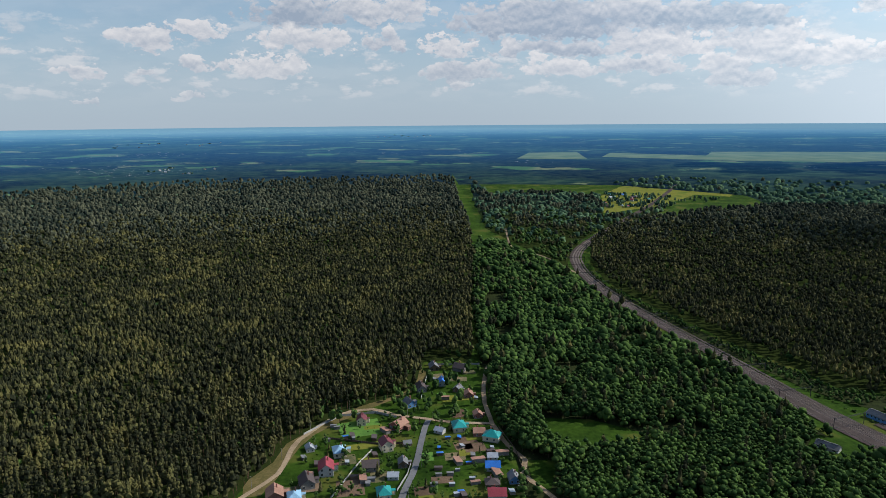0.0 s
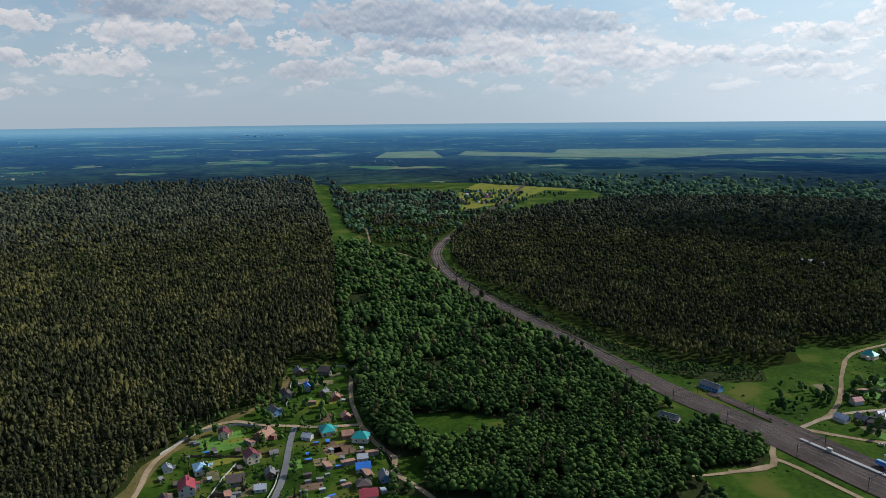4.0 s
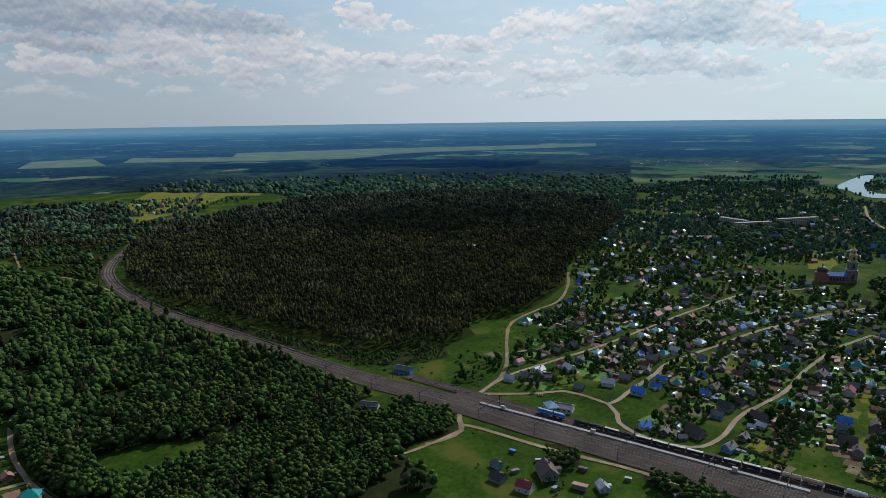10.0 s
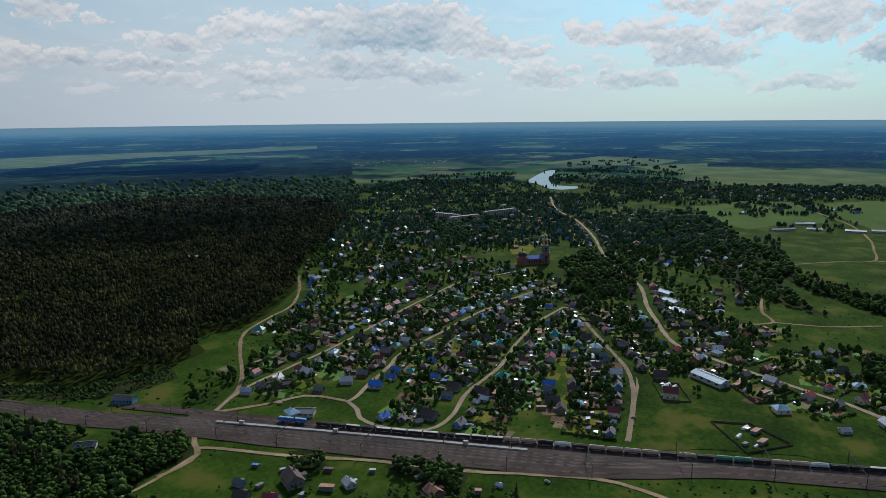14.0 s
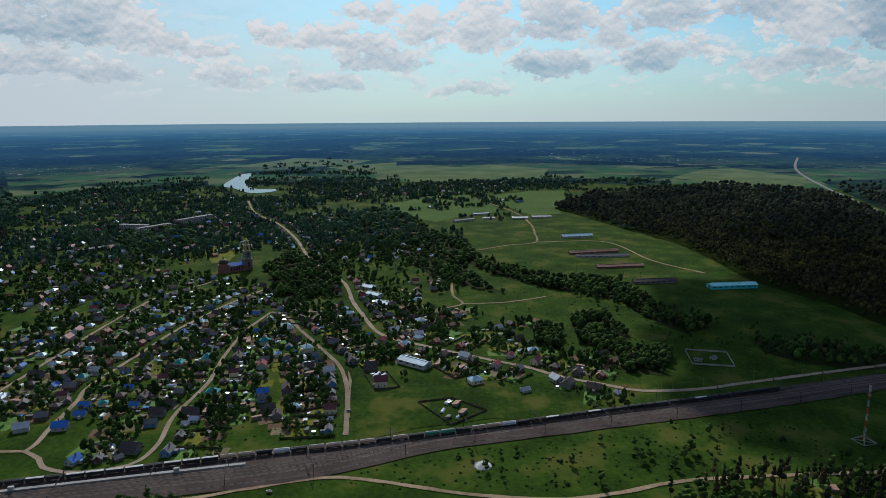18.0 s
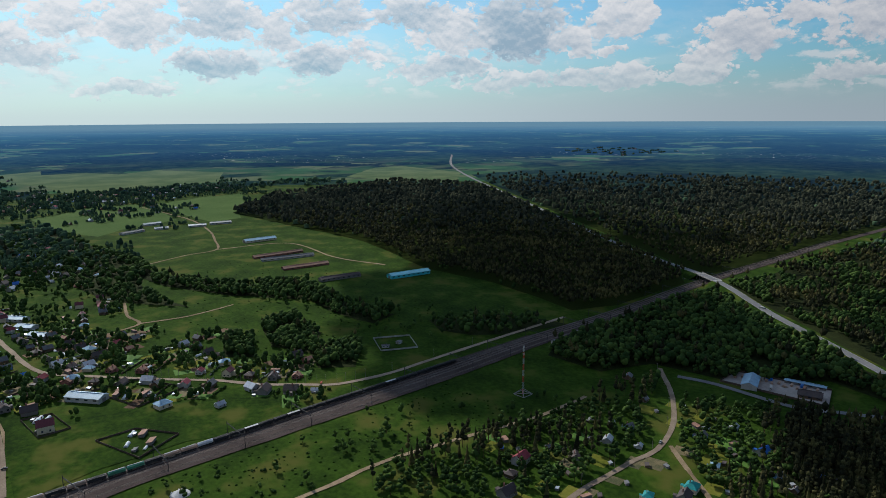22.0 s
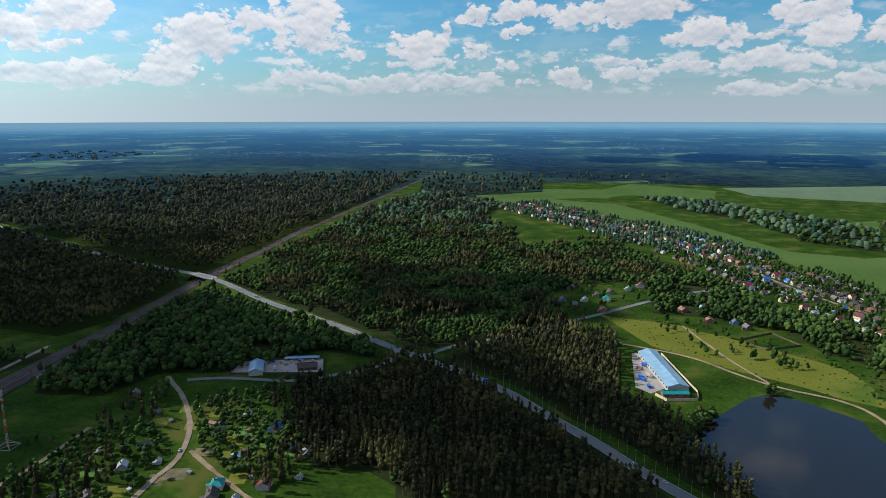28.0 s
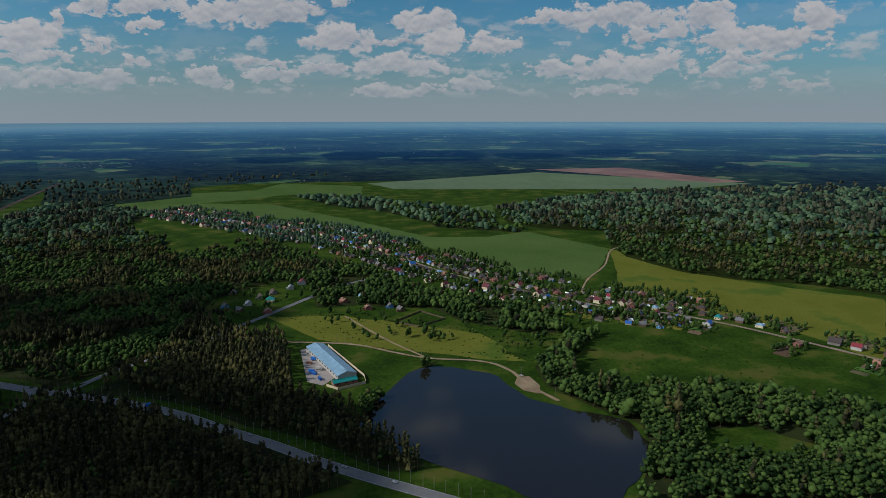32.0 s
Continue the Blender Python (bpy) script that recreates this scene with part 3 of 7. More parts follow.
WOODS['far_wood_southeast'] = ('pine', 10, [(2943, -2760), (1882, -3402), (1441, -2940), (1222, -2366), (1081, -1740), (954, -1328), (885, -1076), (835, -891), (821, -805)])
WOODS['wood_south'] = ('mixed', 7, [(760, -772), (769, -874), (877, -1242), (985, -1645), (1018, -2032), (831, -1980), (649, -1841), (641, -1604), (468, -1407), (499, -1282), (346, -1287), (276, -1103), (281, -956), (264, -849), (228, -831), (272, -720), (310, -676), (330, -642), (379, -666), (471, -697), (623, -751), (741, -788)])
WOODS['far_wood_south'] = ('pine', 13, [(1441, -2940), (1223, -3459), (-550, -3860), (-479, -3340), (92, -3075), (750, -2512), (666, -2233), (793, -2082), (892, -1985), (1050, -2054)])
WOODS['pine_wood_near'] = ('pine', 5.6, [(383, -495), (348, -511), (347, -550), (338, -581), (325, -605), (272, -606), (217, -576), (167, -543), (119, -515), (82, -491), (58, -470), (35, -447), (207, -367), (217, -386), (245, -394), (282, -381), (340, -415)])
WOODS['pine_strip'] = ('pine', 6, [(304, -619), (259, -704), (256, -824), (197, -798), (143, -776), (117, -705), (105, -612), (77, -598), (44, -564), (28, -528), (2, -494), (-14, -462), (8, -463), (31, -480), (73, -515), (131, -545), (186, -587), (244, -614)])
WOODS['dacha_trees'] = ('mixed', 9.5, [(420, -115), (455, -161), (462, -221), (462, -292), (488, -355), (506, -436), (499, -448), (408, -353), (379, -290), (361, -242), (352, -231)])
WOODS['dacha_pines'] = ('mixed', 9.2, [(456, -435), (408, -490), (367, -509), (274, -364), (297, -324), (364, -350)])
WOODS['thicket'] = ('leaf', 7, [(655, -437), (693, -535), (723, -682), (738, -755), (584, -692), (415, -653), (357, -602), (428, -598), (474, -506), (539, -471), (543, -406), (606, -383)])
WOODS['pond_wood'] = ('leaf', 6.5, [(-140, -665), (-195, -752), (-241, -770), (-182, -678), (-178, -616), (-228, -613), (-293, -594), (-367, -576), (-430, -534), (-329, -398), (-157, -410), (-181, -449), (-198, -480), (-204, -524), (-173, -562), (-143, -612)])
WOODS['village_hedge'] = ('leaf', 7.5, [(143, -1051), (85, -1170), (5, -1079), (-29, -987), (-124, -932), (-152, -901), (-209, -843), (-200, -773), (-159, -776), (-81, -827), (-41, -894), (-10, -897), (52, -915), (113, -905)])
WOODS['wood_southwest'] = ('mixed', 7.5, [(525, -895), (461, -944), (335, -1065), (341, -1342), (262, -1397), (150, -1222), (82, -1126), (130, -1050), (201, -1055), (264, -960), (265, -876), (204, -835), (245, -783), (298, -767), (368, -717), (410, -687)])
WOODS['wood_behind_fields'] = ('mixed', 8.5, [(-266, -1847), (-444, -2048), (-761, -2256), (-1855, -2460), (-705, -906), (-640, -977), (-536, -1021), (-470, -1086), (-423, -1205), (-426, -1316), (-465, -1481), (-333, -1530), (-268, -1618)])
WOODS['hedge_a'] = ('leaf', 11, [(361, -2259), (115, -2163), (-91, -1943), (-254, -1815), (-241, -1620), (-76, -1632), (37, -1837), (186, -1964)])
WOODS['hedge_b'] = ('leaf', 9, [(-76, -1632), (-294, -1533), (-272, -1481), (-87, -1572)])
WOODS['rail_scrub'] = ('leaf', 6, [(252, 1169), (256, 1031), (283, 908), (313, 804), (338, 717), (362, 662), (377, 611), (417, 595), (456, 579), (443, 551), (394, 562), (366, 583), (348, 623), (330, 671), (314, 731), (291, 833), (268, 942), (248, 1034)])
WOODS['clump_d'] = ('leaf', 7, [(411, 280), (422, 269), (424, 238), (399, 212), (390, 221), (384, 259)])
WOODS['clump_e'] = ('leaf', 7, [(374, 349), (389, 330), (368, 303), (353, 323)])
WOODS['clump_f'] = ('leaf', 7.5, [(413, 263), (435, 242), (418, 209), (381, 197), (370, 225)])
WOODS['far_hedge_a'] = ('leaf', 16, [(3810, 497), (4085, -275), (3676, -1021), (3470, -965), (3745, -252), (3555, 464)])
WOODS['far_hedge_b'] = ('leaf', 14, [(2659, 175), (2865, -337), (2713, -733), (2534, -685), (2640, -355), (2456, 40)])
WOODS['far_hedge_c'] = ('leaf', 13, [(2594, 889), (2837, 673), (2751, 362), (2511, 352), (2503, 616)])
WOODS['far_hedge_d'] = ('mixed', 15, [(1984, 1616), (2386, 1437), (2718, 1134), (2489, 1038), (2175, 1261), (1834, 1420)])
WOODS['pond_near_bank'] = ('pine', 6.5, [(37, -561), (4, -550), (-9, -508), (-17, -464), (1, -470), (23, -516)])
WOODS['pond_bank'] = ('leaf', 6, [(40, -584), (7, -611), (-18, -670), (-45, -694), (-25, -656), (2, -598), (30, -553)])
GLADES = []
GLADES.append([(86, 557), (128, 553), (173, 522), (144, 500), (112, 487), (80, 510)])
GLADES.append([(62, 483), (88, 482), (74, 440), (64, 452)])
GLADES.append([(308, 523), (329, 502), (323, 462), (290, 467), (282, 491)])
GLADES.append([(-251, -514), (-297, -516), (-333, -478), (-295, -454), (-243, -475)])
GLADES.append([(46, 3226), (76, 2330), (89, 1642), (104, 1425), (84, 1399), (68, 1661), (50, 2247)])
GLADES.append([(688, 147), (632, 97), (635, 64), (639, -13), (613, -97), (551, -86), (552, -9), (531, 56), (502, 105), (571, 120)])
FIELDS = []
FIELDS.append(('crop', [(832, -1953), (715, -2068), (373, -2016), (152, -1742), (-67, -1439), (-189, -1430), (-287, -1494), (-417, -1287), (-337, -1096), (-293, -1039), (-185, -1107), (-101, -1255), (6, -1444), (140, -1605), (326, -1755), (576, -1877)]))
FIELDS.append(('crop', [(854, -1931), (772, -2291), (497, -2388), (441, -2640), (132, -2511), (119, -2241), (380, -2261), (433, -2158), (623, -2035)]))
FIELDS.append(('straw', [(116, -2614), (-636, -3074), (-1347, -2500), (-988, -2328), (-392, -2374), (8, -2405)]))
FIELDS.append(('soil', [(-656, -3235), (-1108, -3304), (-1359, -2566), (-1176, -2513), (-868, -2965)]))
FIELDS.append(('crop', [(-83, -1775), (-275, -1967), (-254, -1712), (-131, -1628)]))
FIELDS.append(('hay', [(-417, -1287), (-470, -1086), (-596, -963), (-694, -891), (-519, -655), (-478, -764), (-386, -884), (-333, -965)]))
FIELDS.append(('hay', [(176, -870), (72, -863), (-97, -780), (-134, -682), (-87, -694), (5, -727), (98, -773)]))
FIELDS.append(('crop', [(1997, 274), (2272, 151), (2176, 0), (1845, -46), (1706, 101), (1765, 207)]))
FIELDS.append(('crop', [(2251, -38), (2400, -282), (1830, -200), (1841, -92)]))
FIELDS.append(('hay', [(537, 2293), (681, 2572), (862, 2669), (966, 2505), (1111, 2431), (939, 2212), (848, 2269), (644, 1985), (444, 1841)]))
FIELDS.append(('straw', [(482, 4397), (642, 5092), (1020, 5197), (911, 4273)]))
FIELDS.append(('straw', [(1053, 4503), (1228, 4991), (1752, 4529), (1984, 5025), (3085, 4748), (2493, 3828), (1711, 3989)]))
FIELDS.append(('straw', [(1815, 4638), (2998, 4696), (3232, 4222), (2233, 3754), (1676, 4083)]))
FIELDS.append(('straw', [(1670, 4075), (2058, 5005), (3130, 4721), (4860, 3946), (4426, 3594), (3064, 3961)]))
FIELDS.append(('crop', [(2017, 300), (2226, 51), (1793, 37), (1657, 122), (1743, 198)]))
FIELDS.append(('crop', [(3455, 1317), (4214, 1181), (3998, 671), (3526, 715)]))
FIELDS.append(('crop', [(2864, -773), (3272, -1022), (3359, -1193), (2851, -1311), (2404, -1087), (2459, -962)]))
FIELDS.append(('crop', [(3453, 816), (3810, 497), (3348, 53), (2838, 280)]))
FIELDS.append(('crop', [(2917, 369), (3301, 253), (3627, -18), (3351, -309), (2872, -244), (2694, 73), (2671, 293)]))
FIELDS.append(('crop', [(2177, 13), (2360, -165), (2288, -269), (1807, -201), (1767, -126), (2041, -30)]))
FIELDS.append(('hay', [(1286, 558), (1352, 542), (1313, 496), (1185, 462), (1166, 491)]))
FIELDS.append(('hay', [(1110, 1859), (1276, 1956), (1397, 1935), (1296, 1855), (1142, 1811)]))
POND = [(34, -550), (10, -616), (-19, -670), (-54, -668), (-98, -643), (-109, -607), (-130, -577), (-165, -551), (-188, -543), (-199, -517), (-195, -479), (-170, -438), (-142, -411), (-96, -418), (-61, -446), (-13, -481), (23, -513)]
RIVER = [(2512, 991), (2784, 1058), (3028, 1096), (3047, 1062), (2846, 1005), (2644, 949), (2517, 898), (2414, 832), (2398, 785), (2400, 746), (2342, 735), (2287, 759), (2279, 805), (2334, 854), (2430, 921)]

# ---- land ----
from mathutils.geometry import delaunay_2d_cdt

RIM = 24800.0


def put(x, y):
    """Where a place of the plan lies in the world, and the scale there: flat for 2 km, then folded up to a horizon at 4.8 km."""
    d = np.hypot(x, y)
    r = np.where(d < 2000, d, 2000 + 2800 * (1 - np.exp(-(np.maximum(d, 2000) - 2000) / 2800)))
    s = r / np.maximum(d, 1e-6)
    return x * s, y * s, H * (1 - s), s


def make_mesh(name, verts, tris, mats, index=None, smooth=False):
    """A mesh from arrays of corners and triangles."""
    me = bpy.data.meshes.new(name)
    verts, tris = np.asarray(verts, np.float32), np.asarray(tris, np.int32)
    me.vertices.add(len(verts))
    me.vertices.foreach_set("co", verts.ravel())
    me.loops.add(tris.size)
    me.loops.foreach_set("vertex_index", tris.ravel())
    me.polygons.add(len(tris))
    me.polygons.foreach_set("loop_start", np.arange(len(tris), dtype=np.int32) * 3)
    me.polygons.foreach_set("loop_total", np.full(len(tris), 3, np.int32))
    for m in mats:
        me.materials.append(m)
    if index is not None:
        me.polygons.foreach_set("material_index", np.asarray(index, np.int32))
    me.polygons.foreach_set("use_smooth", np.full(len(tris), smooth))
    me.update()
    me.validate()
    return me


def inside(poly, x, y):
    """Which of the points lie in the outline."""
    hit = np.zeros(x.shape, bool)
    n = len(poly)
    for i in range(n):
        (x0, y0), (x1, y1) = poly[i], poly[(i + 1) % n]
        if y0 == y1:
            continue
        cross = ((y0 > y) != (y1 > y)) & (x < (x1 - x0) * (y - y0) / (y1 - y0) + x0)
        hit ^= cross
    return hit


def smooth_line(points, step=9.0, closed=False):
    """A soft curve through the points, with a corner every step metres."""
    p = [Vector(q) for q in points]
    n = len(p)
    out = []
    for i in range(n if closed else n - 1):
        a, b = p[i], p[(i + 1) % n]
        before = p[i - 1] if (i or closed) else a * 2 - b
        after = p[(i + 2) % n] if (i + 2 < n or closed) else b * 2 - a
        k = max(2, int((b - a).length / step))
        for j in range(k):
            t = j / k
            out.append(0.5 * (2 * a + (b - before) * t + (2 * before - 5 * a + 4 * b - after) * t * t + (3 * a - before - 3 * b + after) * t ** 3))
    if not closed:
        out.append(p[-1])
    return out


def away(points, x, y):
    """The distance of each point from a line of the plan."""
    best = np.full(x.shape, 1e9)
    for a, b in zip(points, points[1:]):
        dx, dy = b[0] - a[0], b[1] - a[1]
        t = np.clip(((x - a[0]) * dx + (y - a[1]) * dy) / max(dx * dx + dy * dy, 1e-6), 0, 1)
        best = np.minimum(best, np.hypot(x - a[0] - t * dx, y - a[1] - t * dy))
    return best


def patch(name, outline, mat, lift, label="", category="", ragged=0.0, soft=False):
    """A piece of ground with its own cover, a little proud of the sheet."""
    corners = [Vector(q) for q in outline]
    if soft:
        edge = smooth_line(outline, 12.0, closed=True)
    else:
        edge = [a.lerp(b, k / n) for a, b in zip(corners, corners[1:] + corners[:1]) for n in (max(1, int((b - a).length / 25)),) for k in range(n)]
    if ragged:
        edge = [q + Vector((noise.noise((q.x * 0.05, q.y * 0.05, 1)), noise.noise((q.x * 0.05, q.y * 0.05, 7)))) * ragged for q in edge]
    ring = [Vector((q.x, q.y)) for q in edge]
    far = max(q.length for q in ring)
    inner = []
    if far > 1800:
        step = max(120.0, far / 24)
        xs, ys = [q.x for q in ring], [q.y for q in ring]
        gx, gy = np.meshgrid(np.arange(min(xs), max(xs), step), np.arange(min(ys), max(ys), step))
        gx, gy = gx.ravel(), gy.ravel()
        keep = inside([(q.x, q.y) for q in ring], gx, gy)
        inner = [Vector((float(a), float(b))) for a, b in zip(gx[keep], gy[keep])]
    n = len(ring)
    v, _, f, *_ = delaunay_2d_cdt(ring + inner, [(i, (i + 1) % n) for i in range(n)], [], 1, 0.01)
    a = np.array([(q.x, q.y) for q in v])
    x, y, z, s = put(a[:, 0], a[:, 1])
    f = [t for t in f if len(t) == 3]
    ob = new(name, make_mesh(name, np.stack([x, y, z + lift + (1 - s) * 2.5], 1), f, [mat]))
    return tagged(ob, label, category, kind="structure")


def ribbon(name, line, width, mat, lift, label="", category="", wobble=0.0, taper=None, rise=None):
    """A road or band of ground along a line."""
    v, f = [], []
    n = len(line)
    for i, q in enumerate(line):
        t = (line[min(i + 1, n - 1)] - line[max(i - 1, 0)]).normalized()
        side = Vector((-t.y, t.x))
        for k in (-1, 1):
            w = (taper(q) if taper else width) / 2 * (1 + wobble * noise.noise((q.x * 0.06, q.y * 0.06, k * 9.0)))
            v.append(q + side * w * k)
    for i in range(n - 1):
        f += [(2 * i, 2 * i + 2, 2 * i + 1), (2 * i + 1, 2 * i + 2, 2 * i + 3)]
    a = np.array([(q.x, q.y) for q in v])
    x, y, z, s = put(a[:, 0], a[:, 1])
    if rise:
        z = z + np.array([rise(q) for q in v])
    ob = new(name, make_mesh(name, np.stack([x, y, z + lift + (1 - s) * 3.0], 1), f, [mat]))
    return tagged(ob, label, category, kind="structure")


def land():
    d = np.concatenate([np.linspace(0, 2000, 21), 2000 * (RIM / 2000) ** (np.linspace(0, 1, 60)[1:])])
    a = np.linspace(0, 2 * np.pi, 361)[:-1]
    dd, aa = np.meshgrid(d[1:], a, indexing="ij")
    x, y, z, s = put(dd.ravel() * np.cos(aa.ravel()), dd.ravel() * np.sin(aa.ravel()))
    v = np.vstack([[[0, 0, 0]], np.stack([x, y, z], 1)])
    n = len(a)
    f, m = [], []
    for i in range(n):
        f.append((0, 1 + i, 1 + (i + 1) % n)), m.append(0)
    for r in range(len(d) - 2):
        for i in range(n):
            p, q = 1 + r * n + i, 1 + r * n + (i + 1) % n
            f += [(p, p + n, q), (q, p + n, q + n)]
            # past 2.6 km the sheet takes the haze-painted ground
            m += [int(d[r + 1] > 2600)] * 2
    tagged(new("ground", make_mesh("ground", v, f, [GRASS, HAZED_LAND], m, True)), "green meadow ground running out to woods painted with blue haze", "ground", kind="structure")


land()
LINES = {k: smooth_line(p) for k, (_, _, p) in ROADS.items()}
RAIL_LINE = smooth_line(RAIL, 12.0)
KINDS = {"dirt": (DIRT, "pale sandy dirt road with ragged grass edges", 0.5), "gravel": (GRAVEL, "pale worn gravel village street", 0.35), "asphalt": (ASPHALT, "smooth grey asphalt road", 0.0)}
FIELD_KINDS = {"crop": (CROP, "even blue-green crop field"), "hay": (HAY, "yellow-green mown meadow"), "straw": (STRAW, "pale distant field"), "soil": (SOIL, "bare brown ploughed field")}
# fields wholly past 2.5 km get the haze-painted materials
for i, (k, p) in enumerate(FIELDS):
    patch("field", p, (HAZED_SOIL if k == "soil" else HAZED_FIELD) if min(math.hypot(*q) for q in p) > 2500 else FIELD_KINDS[k][0], 0.04 + i * 0.006, FIELD_KINDS[k][1], "field", 8.0)
# woods reaching past 2.3 km lie on haze-painted ground
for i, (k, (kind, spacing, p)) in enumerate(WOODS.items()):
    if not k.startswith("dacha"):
        patch("forest_floor", p, HAZED_WOOD if max(math.hypot(*q) for q in p) > 2300 else FLOOR, 0.18 + i * 0.004, "dark needle and leaf litter under the trees", "forest floor", 4.0)
CROSSING = min(LINES["highway"], key=lambda q: min((q - r).length for r in RAIL_LINE))


def over_rails(q):
    """The height of the highway's embankment at the railway bridge."""
    return 8.0 * math.exp(-((q - CROSSING).length / 120.0) ** 2)


for i, (k, (kind, width, p)) in enumerate(ROADS.items()):
    mat, text, wob = KINDS[kind]
    ribbon("road", LINES[k], width, mat, 0.36 + i * 0.006, text, "road", wob, rise=over_rails if k == "highway" else None)


def embankment():
    """Grass slopes that carry the highway up to the bridge, open over the rails."""
    line = [q for q in smooth_line(ROADS["highway"][2], 6.0) if (q - CROSSING).length < 330]
    v, f = [], []
    for i, q in enumerate(line):
        t = (line[min(i + 1, len(line) - 1)] - line[max(i - 1, 0)]).normalized()
        n, h = Vector((-t.y, t.x)), over_rails(q)
        for d, z in ((-7.5 - 1.8 * h, 0.2), (-7.5, h + 0.2), (7.5, h + 0.2), (7.5 + 1.8 * h, 0.2)):
            v.append((q.x + n.x * d, q.y + n.y * d, z))
    for i in range(len(line) - 1):
        if min((line[i] - r).length for r in RAIL_LINE) < 20:
            continue
        for k in range(3):
            a = i * 4 + k
            f += [(a, a + 4, a + 1), (a + 1, a + 4, a + 5)]
    tagged(new("embankment", make_mesh("embankment", v, f, [GRASS])), "grass embankment carrying the highway to the bridge", "embankment", kind="structure")


embankment()
for i, p in enumerate(GLADES):
    patch("glade", p, GRASS, 0.345 + i * 0.003, "bright rough grass in a clearing", "clearing", 4.0)
patch("pond", POND, WATER, 0.352, "still dark brown pond reflecting the clouds", "pond", 5.0, True)
patch("river", RIVER, WATER, 1.0, "bright distant river bend", "river", 0.0, True)
ribbon("railway_bed", RAIL_LINE, 34.0, BALLAST, 0.62, "wide dark brown railway ballast bed", "railway", 0.08,
       lambda q: 15 + 19 * max(0.0, min(1.0, (750 - q.y) / 300, (q.y + 650) / 300)))

# ---- trees ----
rng = np.random.default_rng(7)


class Kit:
    """Corners, triangles and material numbers of one small shape."""

    def __init__(self):
        self.v, self.f, self.m = [], [], []

    def add(self, verts, faces, mat=0):
        k = len(self.v)
        self.v += [tuple(q) for q in verts]
        self.f += [tuple(i + k for i in t) for t in faces]
        self.m += [mat] * len(faces)

    def arrays(self):
        return np.array(self.v, float), np.array(self.f, int), np.array(self.m, int)


def trunk(kit, height, r, sides=4):
    a = [2 * math.pi * i / sides for i in range(sides)]
    v = [(r * math.cos(t), r * math.sin(t), -0.3) for t in a] + [(r * 0.3 * math.cos(t), r * 0.3 * math.sin(t), height) for t in a]
    kit.add(v, [t for i in range(sides) for t in ((i, (i + 1) % sides, sides + i), ((i + 1) % sides, sides + (i + 1) % sides, sides + i))], 1)


def tier(kit, z0, z1, r, sides, drop=0.25):
    """A ragged skirt of branches."""
    turn = random.uniform(0, 6.3)
    v = []
    for i in range(sides):
        a = turn + 2 * math.pi * i / sides
        rr = r * random.uniform(0.62, 1.15)
        v.append((rr * math.cos(a), rr * math.sin(a), z0 + random.uniform(-drop, drop) * (z1 - z0)))
    v.append((random.uniform(-0.1, 0.1) * r, random.uniform(-0.1, 0.1) * r, z1))
    kit.add(v, [(i, (i + 1) % sides, sides) for i in range(sides)])


def clump(kit, c, r, squash=0.8):
    """A lump of leaves: a jittered ball of twenty faces."""
    g = (1 + 5 ** 0.5) / 2
    base = [(-1, g, 0), (1, g, 0), (-1, -g, 0), (1, -g, 0), (0, -1, g), (0, 1, g), (0, -1, -g), (0, 1, -g), (g, 0, -1), (g, 0, 1), (-g, 0, -1), (-g, 0, 1)]
    faces = [(0, 11, 5), (0, 5, 1), (0, 1, 7), (0, 7, 10), (0, 10, 11), (1, 5, 9), (5, 11, 4), (11, 10, 2), (10, 7, 6), (7, 1, 8), (3, 9, 4), (3, 4, 2), (3, 2, 6), (3, 6, 8), (3, 8, 9), (4, 9, 5), (2, 4, 11), (6, 2, 10), (8, 6, 7), (9, 8, 1)]
    turn = Euler((random.uniform(0, 3), random.uniform(0, 3), random.uniform(0, 3))).to_matrix()
    v = []
    for q in base:
        w = turn @ Vector(q).normalized() * r * random.uniform(0.72, 1.18)
        v.append((c[0] + w.x, c[1] + w.y, c[2] + w.z * squash))
    kit.add(v, faces)


def sprays(kit, n, r, z0, z1, size):
    """Loose leaf sprays that break up the outline."""
    for _ in range(n):
        a, h = random.uniform(0, 6.3), random.uniform(0, 1)
        rr = r * math.sqrt(max(0.05, 1 - (2 * h - 0.9) ** 2)) * random.uniform(0.75, 1.12)
        c = Vector((rr * math.cos(a), rr * math.sin(a), z0 + (z1 - z0) * h))
        v = [c + Vector((random.gauss(0, 1), random.gauss(0, 1), random.gauss(0, 0.7))).normalized() * size * random.uniform(0.6, 1.2) for _ in range(3)]
        kit.add(v, [(0, 1, 2)])


def pine_near():
    k = Kit()
    h = random.uniform(16, 21)
    trunk(k, h * 0.85, 0.22)
    base = h * random.uniform(0.42, 0.52)
    for i in range(3):
        t = i / 2
        z = base + (h * 0.90 - base) * t
        clump(k, (random.uniform(-0.7, 0.7), random.uniform(-0.7, 0.7), z), random.uniform(2.0, 2.6) * (1.0 - 0.42 * t), 1.1)
    tier(k, h * 0.80, h * 1.03, 1.3, 6)
    sprays(k, 10, 2.3, base - 1.5, h * 0.97, 0.9)
    return k.arrays()


def spruce_near():
    k = Kit()
    h = random.uniform(14, 19)
    trunk(k, h * 0.8, 0.25)
    for i in range(6):
        t = i / 6
        z = 1.5 + (h - 1.5) * t
        tier(k, z, z + h * 0.28, 2.7 * (1 - t) + 0.3, 7)
    sprays(k, 8, 1.8, 2, h * 0.8, 0.8)
    return k.arrays()


